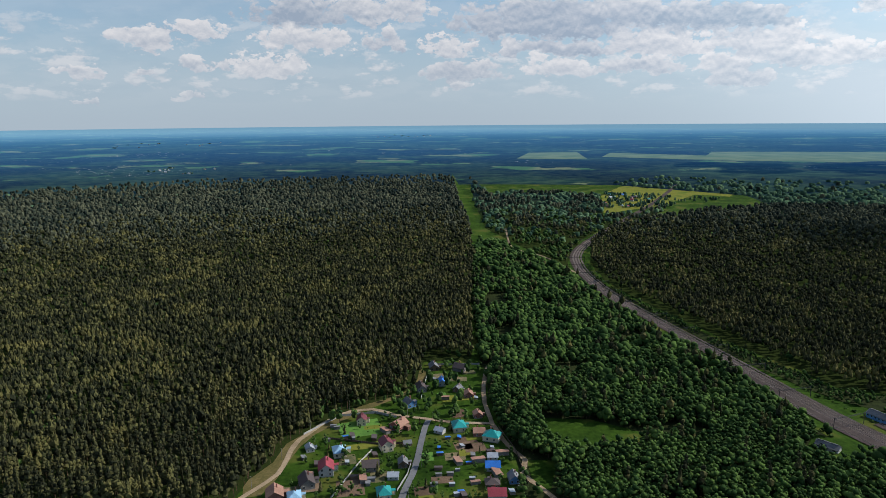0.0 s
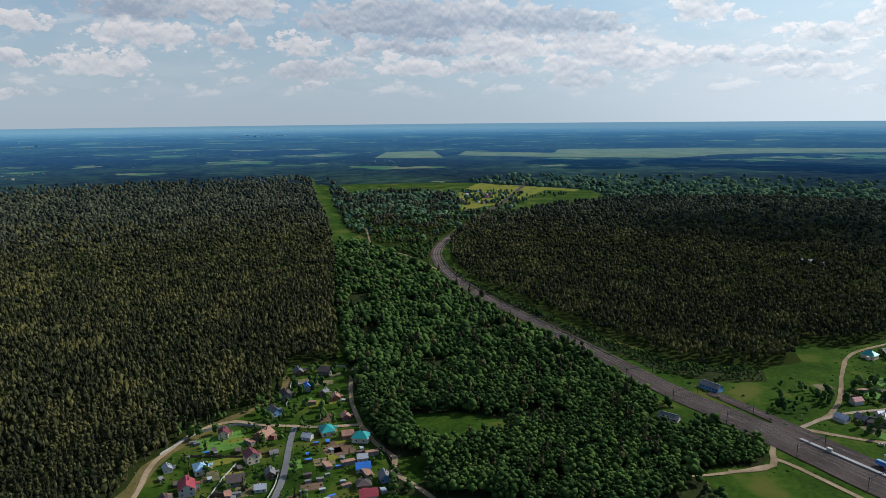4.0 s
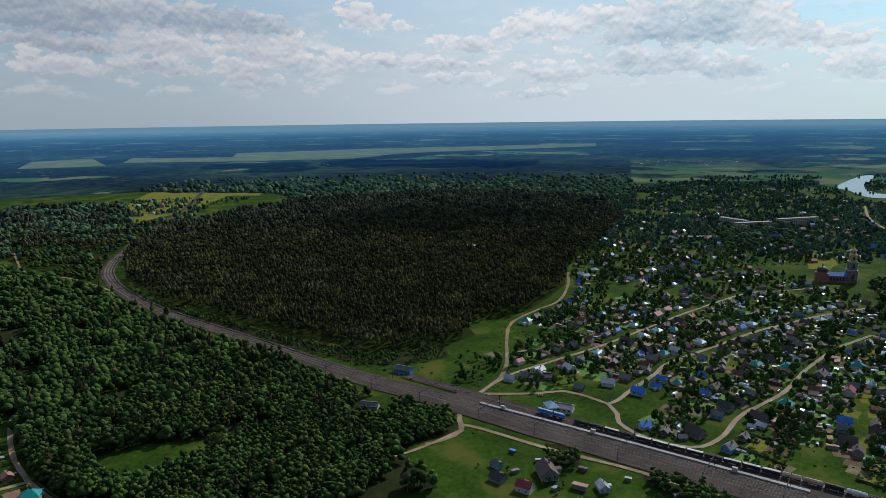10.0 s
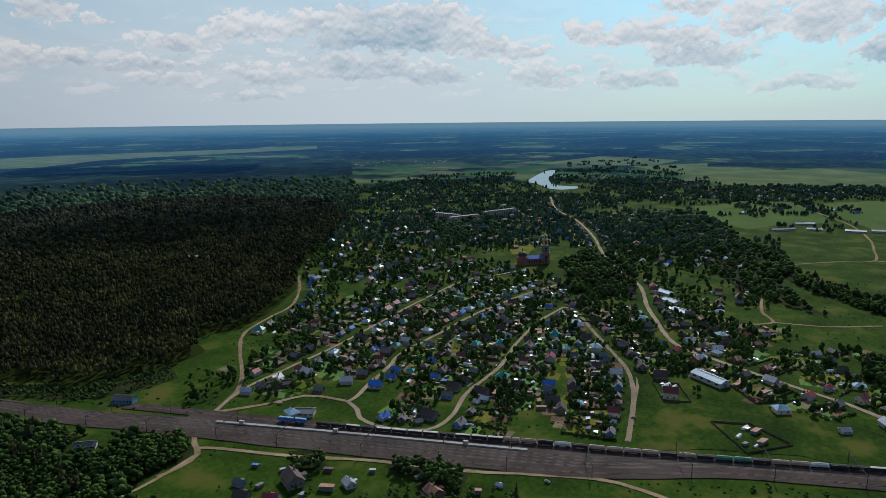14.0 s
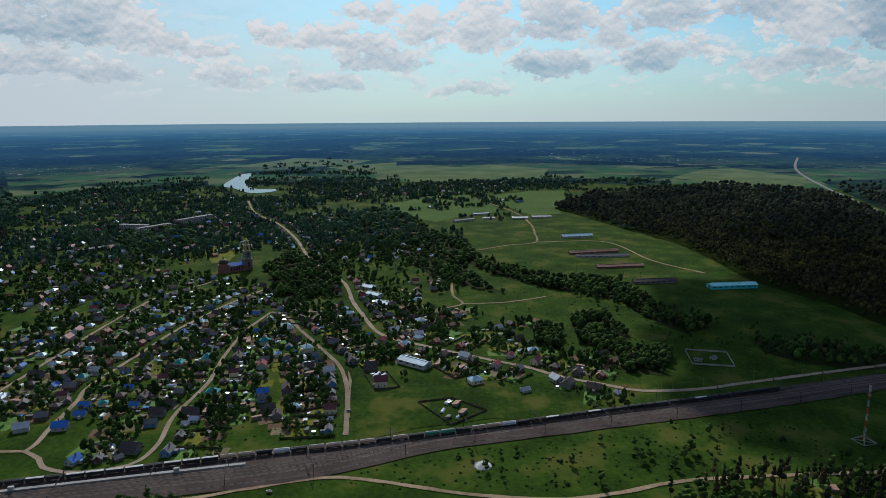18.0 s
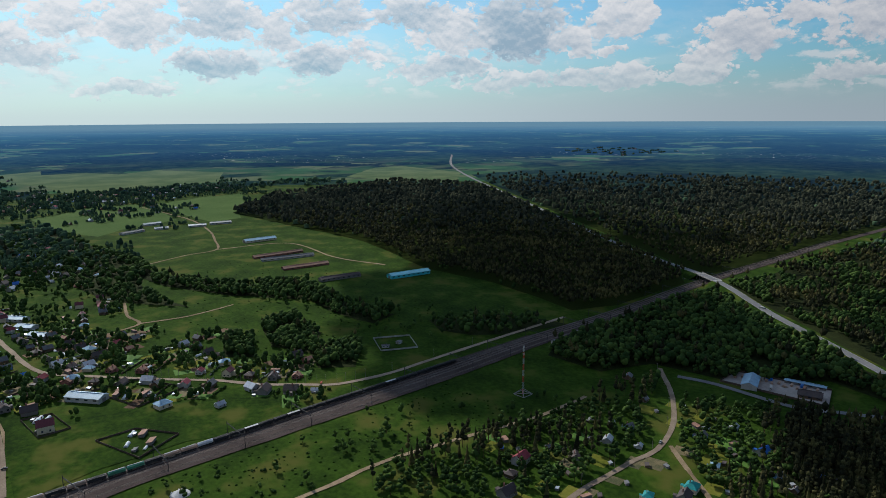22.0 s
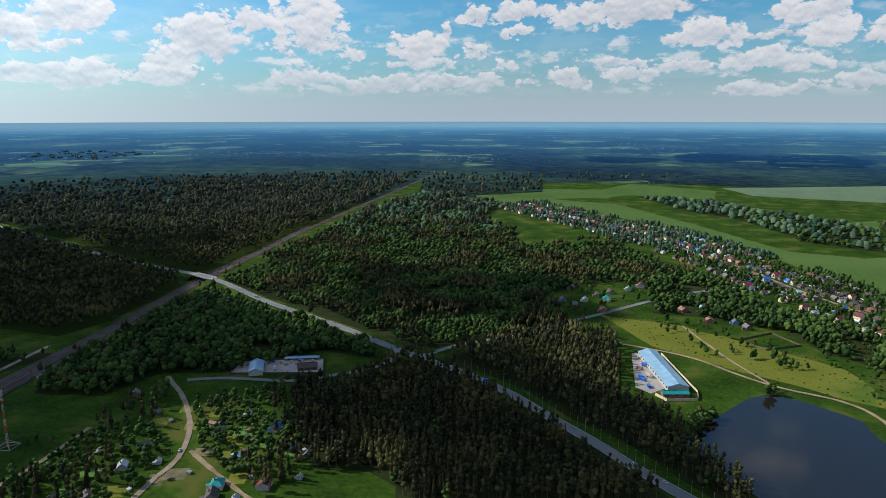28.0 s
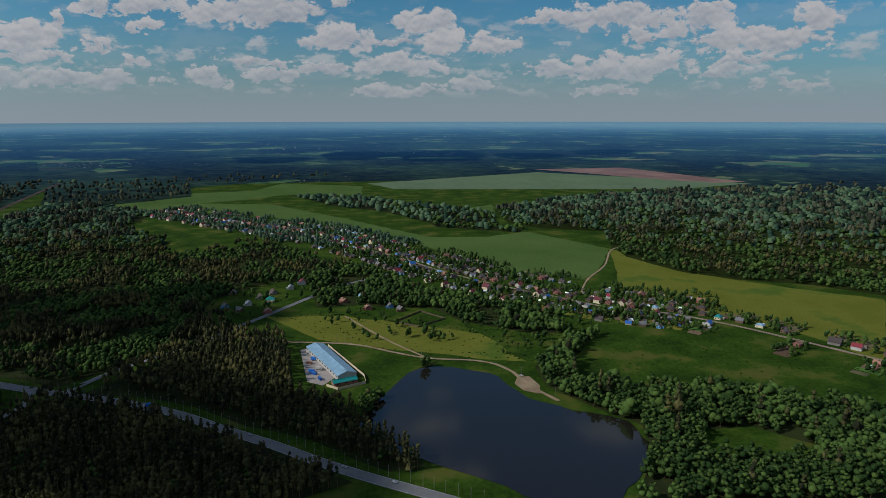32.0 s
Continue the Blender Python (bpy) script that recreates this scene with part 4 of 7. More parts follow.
def leaf_near():
    k = Kit()
    h = random.uniform(10, 15)
    r = h * random.uniform(0.24, 0.32)
    trunk(k, h * 0.6, 0.22)
    for i in range(5):
        t = i / 4
        a, rr = i * 2.4, r * 0.55 * math.sin(math.pi * (0.25 + 0.7 * t))
        clump(k, (rr * math.cos(a), rr * math.sin(a), h * (0.36 + 0.52 * t)), r * random.uniform(0.5, 0.72) * (1.1 - 0.5 * t), 0.95)
    sprays(k, 20, r * 1.02, h * 0.22, h * 1.0, 0.75)
    return k.arrays()


def dome(k, z0, z1, z2, r, sides):
    """A rounded ragged crown in two rings."""
    turn = random.uniform(0, 6.3)
    v = []
    for z, rr in ((z0, r), (z1, r * 0.72)):
        for i in range(sides):
            a = turn + 2 * math.pi * (i + (0.5 if z == z1 else 0)) / sides
            q = rr * random.uniform(0.7, 1.2)
            v.append((q * math.cos(a), q * math.sin(a), z + random.uniform(-0.12, 0.12) * (z2 - z0)))
    v.append((random.uniform(-0.15, 0.15) * r, random.uniform(-0.15, 0.15) * r, z2))
    f = []
    for i in range(sides):
        j = (i + 1) % sides
        f += [(i, j, sides + i), (j, sides + j, sides + i), (sides + i, sides + j, 2 * sides)]
    k.add(v, f)


def pine_mid():
    k = Kit()
    h = random.uniform(16, 21)
    clump(k, (random.uniform(-0.3, 0.3), random.uniform(-0.3, 0.3), h * 0.74), random.uniform(2.3, 2.9), 1.35)
    tier(k, h * 0.84, h * 1.06, 1.3, 4)
    return k.arrays()


def leaf_mid():
    k = Kit()
    h = random.uniform(9, 14)
    clump(k, (0.9, 0.3, h * 0.44), h * 0.25, 1.3)
    clump(k, (-0.6, -0.4, h * 0.72), h * 0.21, 1.2)
    return k.arrays()


def bush_near():
    k = Kit()
    for i in range(3):
        clump(k, (random.uniform(-1, 1), random.uniform(-1, 1), random.uniform(0.6, 1.3)), random.uniform(0.8, 1.4), 0.85)
    sprays(k, 10, 1.7, 0.2, 2.4, 0.5)
    return k.arrays()


def pine_far():
    k = Kit()
    dome(k, 7, 15, 17.5, 3.0, 5)
    return k.arrays()


def leaf_far():
    k = Kit()
    dome(k, 2, 9, 11.5, 4.2, 5)
    return k.arrays()


def hedge_bush():
    k = Kit()
    clump(k, (0, 0, random.uniform(0.8, 1.3)), random.uniform(1.1, 1.7), 0.9)
    sprays(k, 4, 1.6, 0.2, 2.4, 0.6)
    return k.arrays()


random.seed(11)
SHAPES = {
    "pine_near": [pine_near() for _ in range(7)], "spruce_near": [spruce_near() for _ in range(5)], "leaf_near": [leaf_near() for _ in range(7)],
    "pine_mid": [pine_mid() for _ in range(6)], "leaf_mid": [leaf_mid() for _ in range(6)], "pine_far": [pine_far() for _ in range(5)],
    "leaf_far": [leaf_far() for _ in range(5)], "bush_near": [bush_near() for _ in range(4)], "hedge": [hedge_bush() for _ in range(5)],
}


def grow(name, shapes, x, y, size, mats, label, category, wide=None, turns=None, soft=False):
    """Plants the shapes at the places, all in one mesh."""
    pick = rng.integers(0, len(shapes), len(x))
    turn = rng.uniform(0, 6.283, len(x)) if turns is None else turns
    wide = np.ones(len(x)) if wide is None else wide
    wx, wy, wz, s = put(x, y)
    vs, fs, ms, base = [], [], [], 0
    for i, (v, f, m) in enumerate(shapes):
        sel = np.flatnonzero(pick == i)
        if not len(sel):
            continue
        c, d = np.cos(turn[sel]), np.sin(turn[sel])
        k = (size[sel] * s[sel])[:, None]
        u = k * wide[sel][:, None]
        px = (v[None, :, 0] * c[:, None] - v[None, :, 1] * d[:, None]) * u + wx[sel][:, None]
        py = (v[None, :, 0] * d[:, None] + v[None, :, 1] * c[:, None]) * u + wy[sel][:, None]
        pz = v[None, :, 2] * k + wz[sel][:, None]
        vs.append(np.stack([px, py, pz], 2).reshape(-1, 3))
        fs.append((f[None] + (np.arange(len(sel)) * len(v))[:, None, None] + base).reshape(-1, 3))
        ms.append(np.tile(m, len(sel)))
        base += len(sel) * len(v)
    if not vs:
        return None
    ob = new(name, make_mesh(name, np.vstack(vs), np.vstack(fs), mats, np.concatenate(ms), soft))
    return tagged(ob, label, category, kind="stuff")


TAKEN = []  # (x, y, radius) of what stands on the plan
CELL, LOW, WIDE = 3.0, -2700.0, 2400


def gap_map(lines, reach):
    """A map of the distance to the edge of the nearest road, up to reach."""
    gap = np.full((WIDE, WIDE), reach, np.float32)
    n = int(reach / CELL) + 2
    o = np.arange(-n, n + 1)
    for line, width in lines:
        for a, b in zip(line, line[1:]):
            k = max(1, int((b - a).length / 4))
            for t in range(k):
                q = a.lerp(b, t / k)
                i, j = int((q.x - LOW) / CELL), int((q.y - LOW) / CELL)
                if n < i < WIDE - n - 1 and n < j < WIDE - n - 1:
                    d = np.hypot((LOW + (i + o + 0.5) * CELL - q.x)[:, None], (LOW + (j + o + 0.5) * CELL - q.y)[None]) - width / 2
                    view = gap[i - n:i + n + 1, j - n:j + n + 1]
                    np.minimum(view, d, out=view)
    return gap


ROAD_GAP = gap_map([(LINES[k], w + (22 if w > 10 else 0)) for k, (_, w, _) in ROADS.items()], 24.0)
RAIL_GAP = gap_map([([q for q in RAIL_LINE if q.y > 1240], -28.0), ([q for q in RAIL_LINE if 640 < q.y < 1260], -15.0), ([q for q in RAIL_LINE if -520 < q.y < 660], 0.0), ([q for q in RAIL_LINE if q.y < -500], 6.0)], 45.0)


def read(gap, x, y):
    i, j = ((np.asarray(x) - LOW) / CELL).astype(int), ((np.asarray(y) - LOW) / CELL).astype(int)
    out = (i < 0) | (j < 0) | (i >= WIDE) | (j >= WIDE)
    return np.where(out, 99.0, gap[np.clip(i, 0, WIDE - 1), np.clip(j, 0, WIDE - 1)])


def free(x, y, near=4.5):
    """Places off the roads, the railway, the glades and the buildings."""
    ok = (read(RAIL_GAP, x, y) > 21) & (read(ROAD_GAP, x, y) > near)
    ok &= ~inside(POND, x, y)
    for p in GLADES:
        ok &= ~inside(p, x, y)
    if TAKEN:
        busy = np.zeros((WIDE, WIDE), bool)
        for a, b, r in TAKEN:
            i, j, n = int((a - LOW) / CELL), int((b - LOW) / CELL), round((r * 0.85 + 0.8) / CELL)
            if n < i < WIDE - n - 1 and n < j < WIDE - n - 1:
                o = np.arange(-n, n + 1)
                busy[i - n:i + n + 1, j - n:j + n + 1] |= (o[:, None] ** 2 + o[None] ** 2) <= n * n + 1
        i, j = ((x - LOW) / CELL).astype(int), ((y - LOW) / CELL).astype(int)
        ok &= ~(busy[np.clip(i, 0, WIDE - 1), np.clip(j, 0, WIDE - 1)] & (i >= 0) & (j >= 0) & (i < WIDE) & (j < WIDE))
    return ok


def sow(outline, spacing, grow_far=900.0):
    """Jittered places in an outline, thinner with distance; with the thinning as a size."""
    p = np.array(outline, float)
    lo, hi = p.min(0), p.max(0)
    far = np.hypot(p[:, 0], p[:, 1])
    step = spacing * min(2.6, max(1.0, far.min() / grow_far))
    gx, gy = np.meshgrid(np.arange(lo[0], hi[0], step), np.arange(lo[1], hi[1], step))
    x = gx.ravel() + rng.uniform(-0.5, 0.5, gx.size) * step
    y = gy.ravel() + rng.uniform(-0.5, 0.5, gx.size) * step
    keep = inside(outline, x, y)
    x, y = x[keep], y[keep]
    want = spacing * np.clip(np.hypot(x, y) / grow_far, 1.0, 2.6)
    keep = rng.random(len(x)) < (step / want) ** 2
    x, y = x[keep], y[keep]
    return x, y, np.clip((want[keep] / spacing), 1, 4)



# ---- building materials ----
def paint(name, c, rough=0.6, vary=0.22, metal=0.0, scale=1.2):
    """A weathered coat: the colour, paler and darker by stains."""
    return stuff(name, tuple(v * (1 - vary) for v in c), tuple(min(0.9, v * (1 + vary)) for v in c), scale, rough, 0.0, metal=metal, big=0.15)


SLATE = paint("grey_slate", (0.125, 0.123, 0.125), 0.8)
DARK_ROOF = paint("dark_brown_roof", (0.060, 0.045, 0.042), 0.7)
RED_ROOF = paint("red_roof", (0.20, 0.030, 0.040), 0.5)
MAROON = paint("maroon_roof", (0.115, 0.028, 0.034), 0.55)
TEAL = paint("teal_roof", (0.018, 0.20, 0.19), 0.45)
BLUE = paint("blue_roof", (0.030, 0.13, 0.42), 0.4)
PALE_BLUE = paint("pale_blue_roof", (0.20, 0.32, 0.42), 0.4)
ZINC = paint("zinc_roof", (0.36, 0.37, 0.39), 0.34, metal=0.4)
RUST = paint("rusty_roof", (0.24, 0.13, 0.09), 0.8)
PALE_GREEN = paint("pale_green_roof", (0.22, 0.32, 0.24), 0.5)
WHITE = paint("white_wall", (0.38, 0.365, 0.34), 0.8, 0.12)
CREAM = paint("cream_wall", (0.55, 0.46, 0.32), 0.8, 0.15)
TIMBER = paint("dark_timber", (0.115, 0.075, 0.048), 0.85)
GREY_WOOD = paint("grey_boards", (0.17, 0.155, 0.14), 0.9)
BRICK = paint("red_brick", (0.22, 0.095, 0.075), 0.9)
BLUE_WALL = paint("blue_boards", (0.10, 0.22, 0.40), 0.7)
OCHRE = paint("ochre_wall", (0.50, 0.34, 0.12), 0.8)
BLACK = paint("black_iron", (0.025, 0.025, 0.027), 0.6)
TAN = paint("tan_wagon", (0.36, 0.24, 0.17), 0.6)
GREEN_PAINT = paint("green_wagon", (0.05, 0.20, 0.12), 0.5)
COAL = stuff("coal_load", (0.008, 0.008, 0.009), (0.03, 0.03, 0.03), 1.2, 0.9)
MAST = paint("galvanised_mast", (0.030, 0.030, 0.032), 0.9)
RED_PAINT = paint("red_signal_paint", (0.45, 0.05, 0.035), 0.5)
FILM = paint("greenhouse_film", (0.60, 0.62, 0.62), 0.25, 0.08)
BOARD_FENCE = paint("brown_fence", (0.085, 0.060, 0.045), 0.9)
LIGHT_FENCE = paint("pale_fence", (0.30, 0.29, 0.275), 0.8)
TARP = paint("white_rubble", (0.42, 0.41, 0.40), 0.8)
GOLD = paint("gilded_dome", (0.60, 0.42, 0.12), 0.3, metal=0.8)


def glass(name):
    m = bpy.data.materials.new(name)
    m.use_nodes = True
    n = Nodes(m.node_tree)
    b = n.add("ShaderNodeBsdfPrincipled", Roughness=0.08)
    b.inputs["Base Color"].default_value = (0.02, 0.025, 0.03, 1)
    n.add("ShaderNodeOutputMaterial", ("Surface", b.outputs[0]))
    return m


GLASS = glass("window_glass")

# ---- small shapes ----
MESHES = {}


def part(name, bm, mat, parent, label=""):
    """Links a bmesh as one mesh under a thing or a part."""
    me = bpy.data.meshes.new(name)
    bm.to_mesh(me)
    bm.free()
    me.materials.append(mat)
    ob = new(name, me)
    ob.parent = parent
    return tagged(ob, label)


def twin(ob, m, parent=None):
    """One more part on the same mesh."""
    o = new(ob.name.split(".")[0], ob.data)
    o.parent, o.matrix_basis = parent or ob.parent, m
    return o


def box(sx, sy, sz, x=0.0, y=0.0, z=0.0, bm=None, bevel=0.0):
    """A box that stands on z."""
    bm = bm or bmesh.new()
    v = bmesh.ops.create_cube(bm, size=1, matrix=Matrix.Translation((x, y, z + sz / 2)) @ Matrix.Diagonal((sx, sy, sz, 1)))["verts"]
    if bevel:
        edges = list({e for q in v for e in q.link_edges})
        bmesh.ops.bevel(bm, geom=edges, offset=bevel, segments=1, affect="EDGES")
    return bm


def prism(w, l, z0, z1, rise, bm=None):
    """Walls with two gables; the ridge runs along y."""
    bm = bm or bmesh.new()
    p = []
    for y in (-l / 2, l / 2):
        p.append([bm.verts.new(q) for q in ((-w / 2, y, z0), (w / 2, y, z0), (w / 2, y, z1), (0, y, z1 + rise), (-w / 2, y, z1))])
    bm.faces.new(p[0]), bm.faces.new(p[1][::-1])
    for i in range(5):
        j = (i + 1) % 5
        bm.faces.new((p[0][j], p[0][i], p[1][i], p[1][j]))
    return bm


def gable_roof(w, l, z, rise, over=0.5, thick=0.18, bm=None):
    """Two pitched slabs with eaves."""
    bm = bm or bmesh.new()
    k = rise / (w / 2)
    a = w / 2 + over
    outer = [(-a, z - over * k), (0, z + rise), (a, z - over * k)]
    pts = [(x, h + thick) for x, h in outer] + [(x, h) for x, h in outer[::-1]]
    ends = []
    for y in (-l / 2 - over, l / 2 + over):
        ends.append([bm.verts.new((x, y, h)) for x, h in pts])
    n = len(pts)
    for i in range(n):
        j = (i + 1) % n
        bm.faces.new((ends[0][i], ends[0][j], ends[1][j], ends[1][i]))
    for e, flip in ((ends[0], 1), (ends[1], -1)):
        for q in ((0, 1, 4, 5), (1, 2, 3, 4)):
            bm.faces.new([e[i] for i in q][::-flip])
    bmesh.ops.recalc_face_normals(bm, faces=bm.faces[:])
    return bm


def hip_roof(w, l, z, rise, over=0.5, bm=None):
    bm = bm or bmesh.new()
    a, b = w / 2 + over, l / 2 + over
    r = max(0.4, b - a)
    low = [bm.verts.new(q) for q in ((-a, -b, z), (a, -b, z), (a, b, z), (-a, b, z))]
    up = [bm.verts.new((0, -r, z + rise)), bm.verts.new((0, r, z + rise))]
    for f in ((low[0], low[1], up[0]), (low[1], low[2], up[1], up[0]), (low[2], low[3], up[1]), (low[3], low[0], up[0], up[1]), tuple(low[::-1])):
        bm.faces.new(f)
    return bm


def tube(r0, r1, z0, z1, sides=8, x=0.0, y=0.0, bm=None):
    bm = bm or bmesh.new()
    bmesh.ops.create_cone(bm, cap_ends=True, segments=sides, radius1=r0, radius2=r1, depth=z1 - z0, matrix=Matrix.Translation((x, y, (z0 + z1) / 2)))
    return bm


def bar(a, b, r, bm=None, sides=4):
    """A strut from a to b."""
    bm = bm or bmesh.new()
    a, b = Vector(a), Vector(b)
    d = b - a
    m = Matrix.Translation((a + b) / 2) @ d.to_track_quat("Z", "Y").to_matrix().to_4x4()
    bmesh.ops.create_cone(bm, cap_ends=True, segments=sides, radius1=r, radius2=r, depth=d.length, matrix=m)
    return bm


def thing(name, label, category, group=""):
    return tagged(new(name), label, category, group)


def solid(name, bm, mat, label, category, group=""):
    """A thing whose main body is its own mesh."""
    ob = part(name, bm, mat, None)
    return tagged(ob, label, category, group)


def place(ob, x, y, turn, size=1.0, claim=7.0):
    """Sets a thing down on the plan, facing turn degrees."""
    a, b, z, s = (float(q) for q in put(np.float64(x), np.float64(y)))
    ob.matrix_basis = pose(a, b, z, 0, 0, turn) @ Matrix.Diagonal((size * s, size * s, size * s, 1))
    TAKEN.append((x, y, claim * size))
    return ob


def again(ob, x, y, turn, size=1.0, claim=7.0):
    a, b, z, s = (float(q) for q in put(np.float64(x), np.float64(y)))
    TAKEN.append((x, y, claim * size))
    return copy_thing(ob, pose(a, b, z, 0, 0, turn) @ Matrix.Diagonal((size * s, size * s, size * s, 1)))


# ---- houses ----
def window(parent, x, y, z, face, w=1.0, h=1.3):
    """A framed pane on a wall; face is the wall's outward direction in degrees."""
    bm = box(w, 0.10, h, 0, 0, 0)
    ob = part("window", bm, GLASS, parent)
    ob.matrix_basis = pose(x, y, z, 0, 0, face + 90)
    fr = bmesh.new()
    for sx, sz, px, pz in ((w + 0.24, 0.12, 0, -0.12), (w + 0.24, 0.12, 0, h), (0.12, h, -w / 2 - 0.06, 0), (0.12, h, w / 2 + 0.06, 0), (0.07, h, 0, 0)):
        box(sx, 0.16, sz, px, 0, pz, fr)
    part("window_frame", fr, WHITE, ob, "white window frame")
    return ob


def house(label, w, l, eave, rise, wall, roof, hip=False, detail=2):
    """A village house; the ridge runs along y and the gable faces -y."""
    walls = box(w, l, eave, 0, 0, -0.1) if hip else prism(w, l, -0.1, eave, rise - 0.05)
    h = solid("house", walls, wall, label, "house", "village houses")
    part("roof", hip_roof(w, l, eave, rise, 0.5) if hip else gable_roof(w, l, eave, rise, 0.5), roof, h)
    if detail >= 1:
        p = part("porch", box(3.0, 2.4, eave - 0.6, w / 2 + 1.5, l * 0.15, -0.1), wall, h)
    if detail >= 2:
        part("chimney", box(0.7, 0.7, rise * 0.75 + 0.6, w * 0.15, l * 0.12, eave + rise * 0.55), BRICK, h)
        part("foundation", box(w + 0.2, l + 0.2, 0.45, 0, 0, -0.15), CONCRETE, h)
        part("porch_roof", box(3.5, 3.0, 0.14, w / 2 + 1.6, l * 0.15, eave - 0.7), roof, p)
        part("door", box(0.12, 0.95, 2.05, w / 2 + 3.02, l * 0.15, 0.0), TIMBER, p)
        for x in (-w * 0.28, w * 0.28):
            window(h, x, -l / 2 - 0.03, 1.2, -90)
        for y in (-l * 0.25, l * 0.2):
            window(h, -w / 2 - 0.03, y, 1.2, 180)
        if eave > 4.4:
            for x in (-w * 0.28, w * 0.28):
                window(h, x, -l / 2 - 0.03, 3.9, -90)
    elif detail == 1:
        part("chimney", box(0.7, 0.7, rise * 0.75 + 0.6, w * 0.15, l * 0.12, eave + rise * 0.55), BRICK, h)
        for x in (-w * 0.26, w * 0.26):
            part("window", box(w * 0.2, 0.1, 1.2, x, -l / 2 - 0.03, 1.2), GLASS, h)
    return h


def shed(label, w, l, eave, wall, roof):
    bm = bmesh.new()
    v = [bm.verts.new(q) for q in ((-w / 2, -l / 2, -0.1), (w / 2, -l / 2, -0.1), (w / 2, l / 2, -0.1), (-w / 2, l / 2, -0.1), (-w / 2, -l / 2, eave), (w / 2, -l / 2, eave * 0.8), (w / 2, l / 2, eave * 0.8), (-w / 2, l / 2, eave))]
    for f in ((0, 1, 5, 4), (1, 2, 6, 5), (2, 3, 7, 6), (3, 0, 4, 7), (4, 5, 6, 7), (3, 2, 1, 0)):
        bm.faces.new([v[i] for i in f])
    s = solid("shed", bm, wall, label, "shed", "garden sheds")
    r = part("roof", box(w * 1.04 + 0.5, l + 0.6, 0.12), roof, s)
    r.matrix_basis = pose(0, 0, eave * 0.9, 0, math.degrees(math.atan(eave * 0.2 / w)), 0)
    return s


def greenhouse(l=7.0, r=1.6, ribbed=True):
    bm = bmesh.new()
    n = 8
    rows = [[bm.verts.new((-r * math.cos(math.pi * i / n), y, r * 1.25 * math.sin(math.pi * i / n))) for i in range(n + 1)] for y in (-l / 2, l / 2)]
    for i in range(n):
        bm.faces.new((rows[0][i], rows[0][i + 1], rows[1][i + 1], rows[1][i]))
    bm.faces.new(rows[0][::-1]), bm.faces.new(rows[1])
    g = solid("greenhouse", bm, FILM, "arched white film greenhouse in a vegetable garden", "greenhouse", "greenhouses")
    if not ribbed:
        return g
    ribs = bmesh.new()
    for y in np.linspace(-l / 2, l / 2, 4):
        for i in range(n):
            a, b = math.pi * i / n, math.pi * (i + 1) / n
            bar((-r * 1.03 * math.cos(a), y, r * 1.28 * math.sin(a)), (-r * 1.03 * math.cos(b), y, r * 1.28 * math.sin(b)), 0.05, ribs)
    part("rib", ribs, GREY_WOOD, g)
    return g


random.seed(21)
STYLES = [
    ("grey slate gabled timber village house", 7, 9, 3.2, 2.8, TIMBER, SLATE),
    ("dark-roofed brown timber village house", 7.5, 10, 3.2, 3.0, GREY_WOOD, DARK_ROOF),
    ("white village house with a zinc gable roof", 7, 9, 3.2, 2.6, WHITE, ZINC),
    ("blue-roofed village house with pale walls", 7, 9.5, 3.2, 2.9, WHITE, BLUE),
    ("blue-boarded village house with slate roof", 6.5, 9, 3.1, 2.8, BLUE_WALL, SLATE),
    ("pale blue metal-roofed village house", 8, 10, 3.4, 2.6, CREAM, PALE_BLUE, True),
    ("brick village house with a rusty roof", 8, 9, 3.4, 2.6, BRICK, RUST),
    ("two-storey house with a maroon roof", 8.5, 10, 5.4, 3.2, CREAM, MAROON),
    ("teal metal-roofed village house", 8.5, 10.5, 3.6, 3.4, CREAM, TEAL, True),
    ("red-roofed pale village house", 8.5, 11, 4.6, 3.2, WHITE, RED_ROOF),
    ("dark slate hipped village house", 8, 9, 3.3, 2.4, TIMBER, DARK_ROOF, True),
]
HOUSES = [house(*s) for s in STYLES]
MID_HOUSES = [house(*s, detail=1) for s in STYLES]
SHEDS = [
    shed("grey board garden shed with slate roof", 3.2, 5, 2.5, GREY_WOOD, SLATE),
    shed("brown timber shed with dark roof", 3.5, 6, 2.6, TIMBER, DARK_ROOF),
    shed("small grey shed with a bright zinc roof", 3, 4, 2.4, GREY_WOOD, ZINC),
    shed("low grey shed with a rusty metal roof", 3.5, 7, 2.5, GREY_WOOD, RUST),
    shed("small blue-roofed timber garden shed", 3, 4.5, 2.4, TIMBER, BLUE),
]
GREENHOUSE, FAR_GREENHOUSE = greenhouse(), greenhouse(ribbed=False)
WANTED = {"house": [], "shed": [], "greenhouse": []}  # (style, x, y, turn, size)


def use(kind, style, x, y, turn, size=1.0, claim=7.0):
    """Notes a building for the plan; settle() sets them all down."""
    if isinstance(style, list):
        style = random.choices(range(len(style)), style)[0]
    WANTED[kind].append((style, x, y, turn, size))
    TAKEN.append((x, y, claim * size))


def baked(ob, mats):
    """Corners, triangles and material numbers of a pattern with all its parts."""
    k = Kit()
    bpy.context.view_layer.update()
    for o in (ob, *ob.children_recursive):
        o.data.calc_loop_triangles()
        m = o.data.materials[0]
        if m not in mats:
            mats.append(m)
        w = o.matrix_world
        k.add([w @ v.co for v in o.data.vertices], [t.vertices for t in o.data.loop_triangles], mats.index(m))
    return k.arrays()


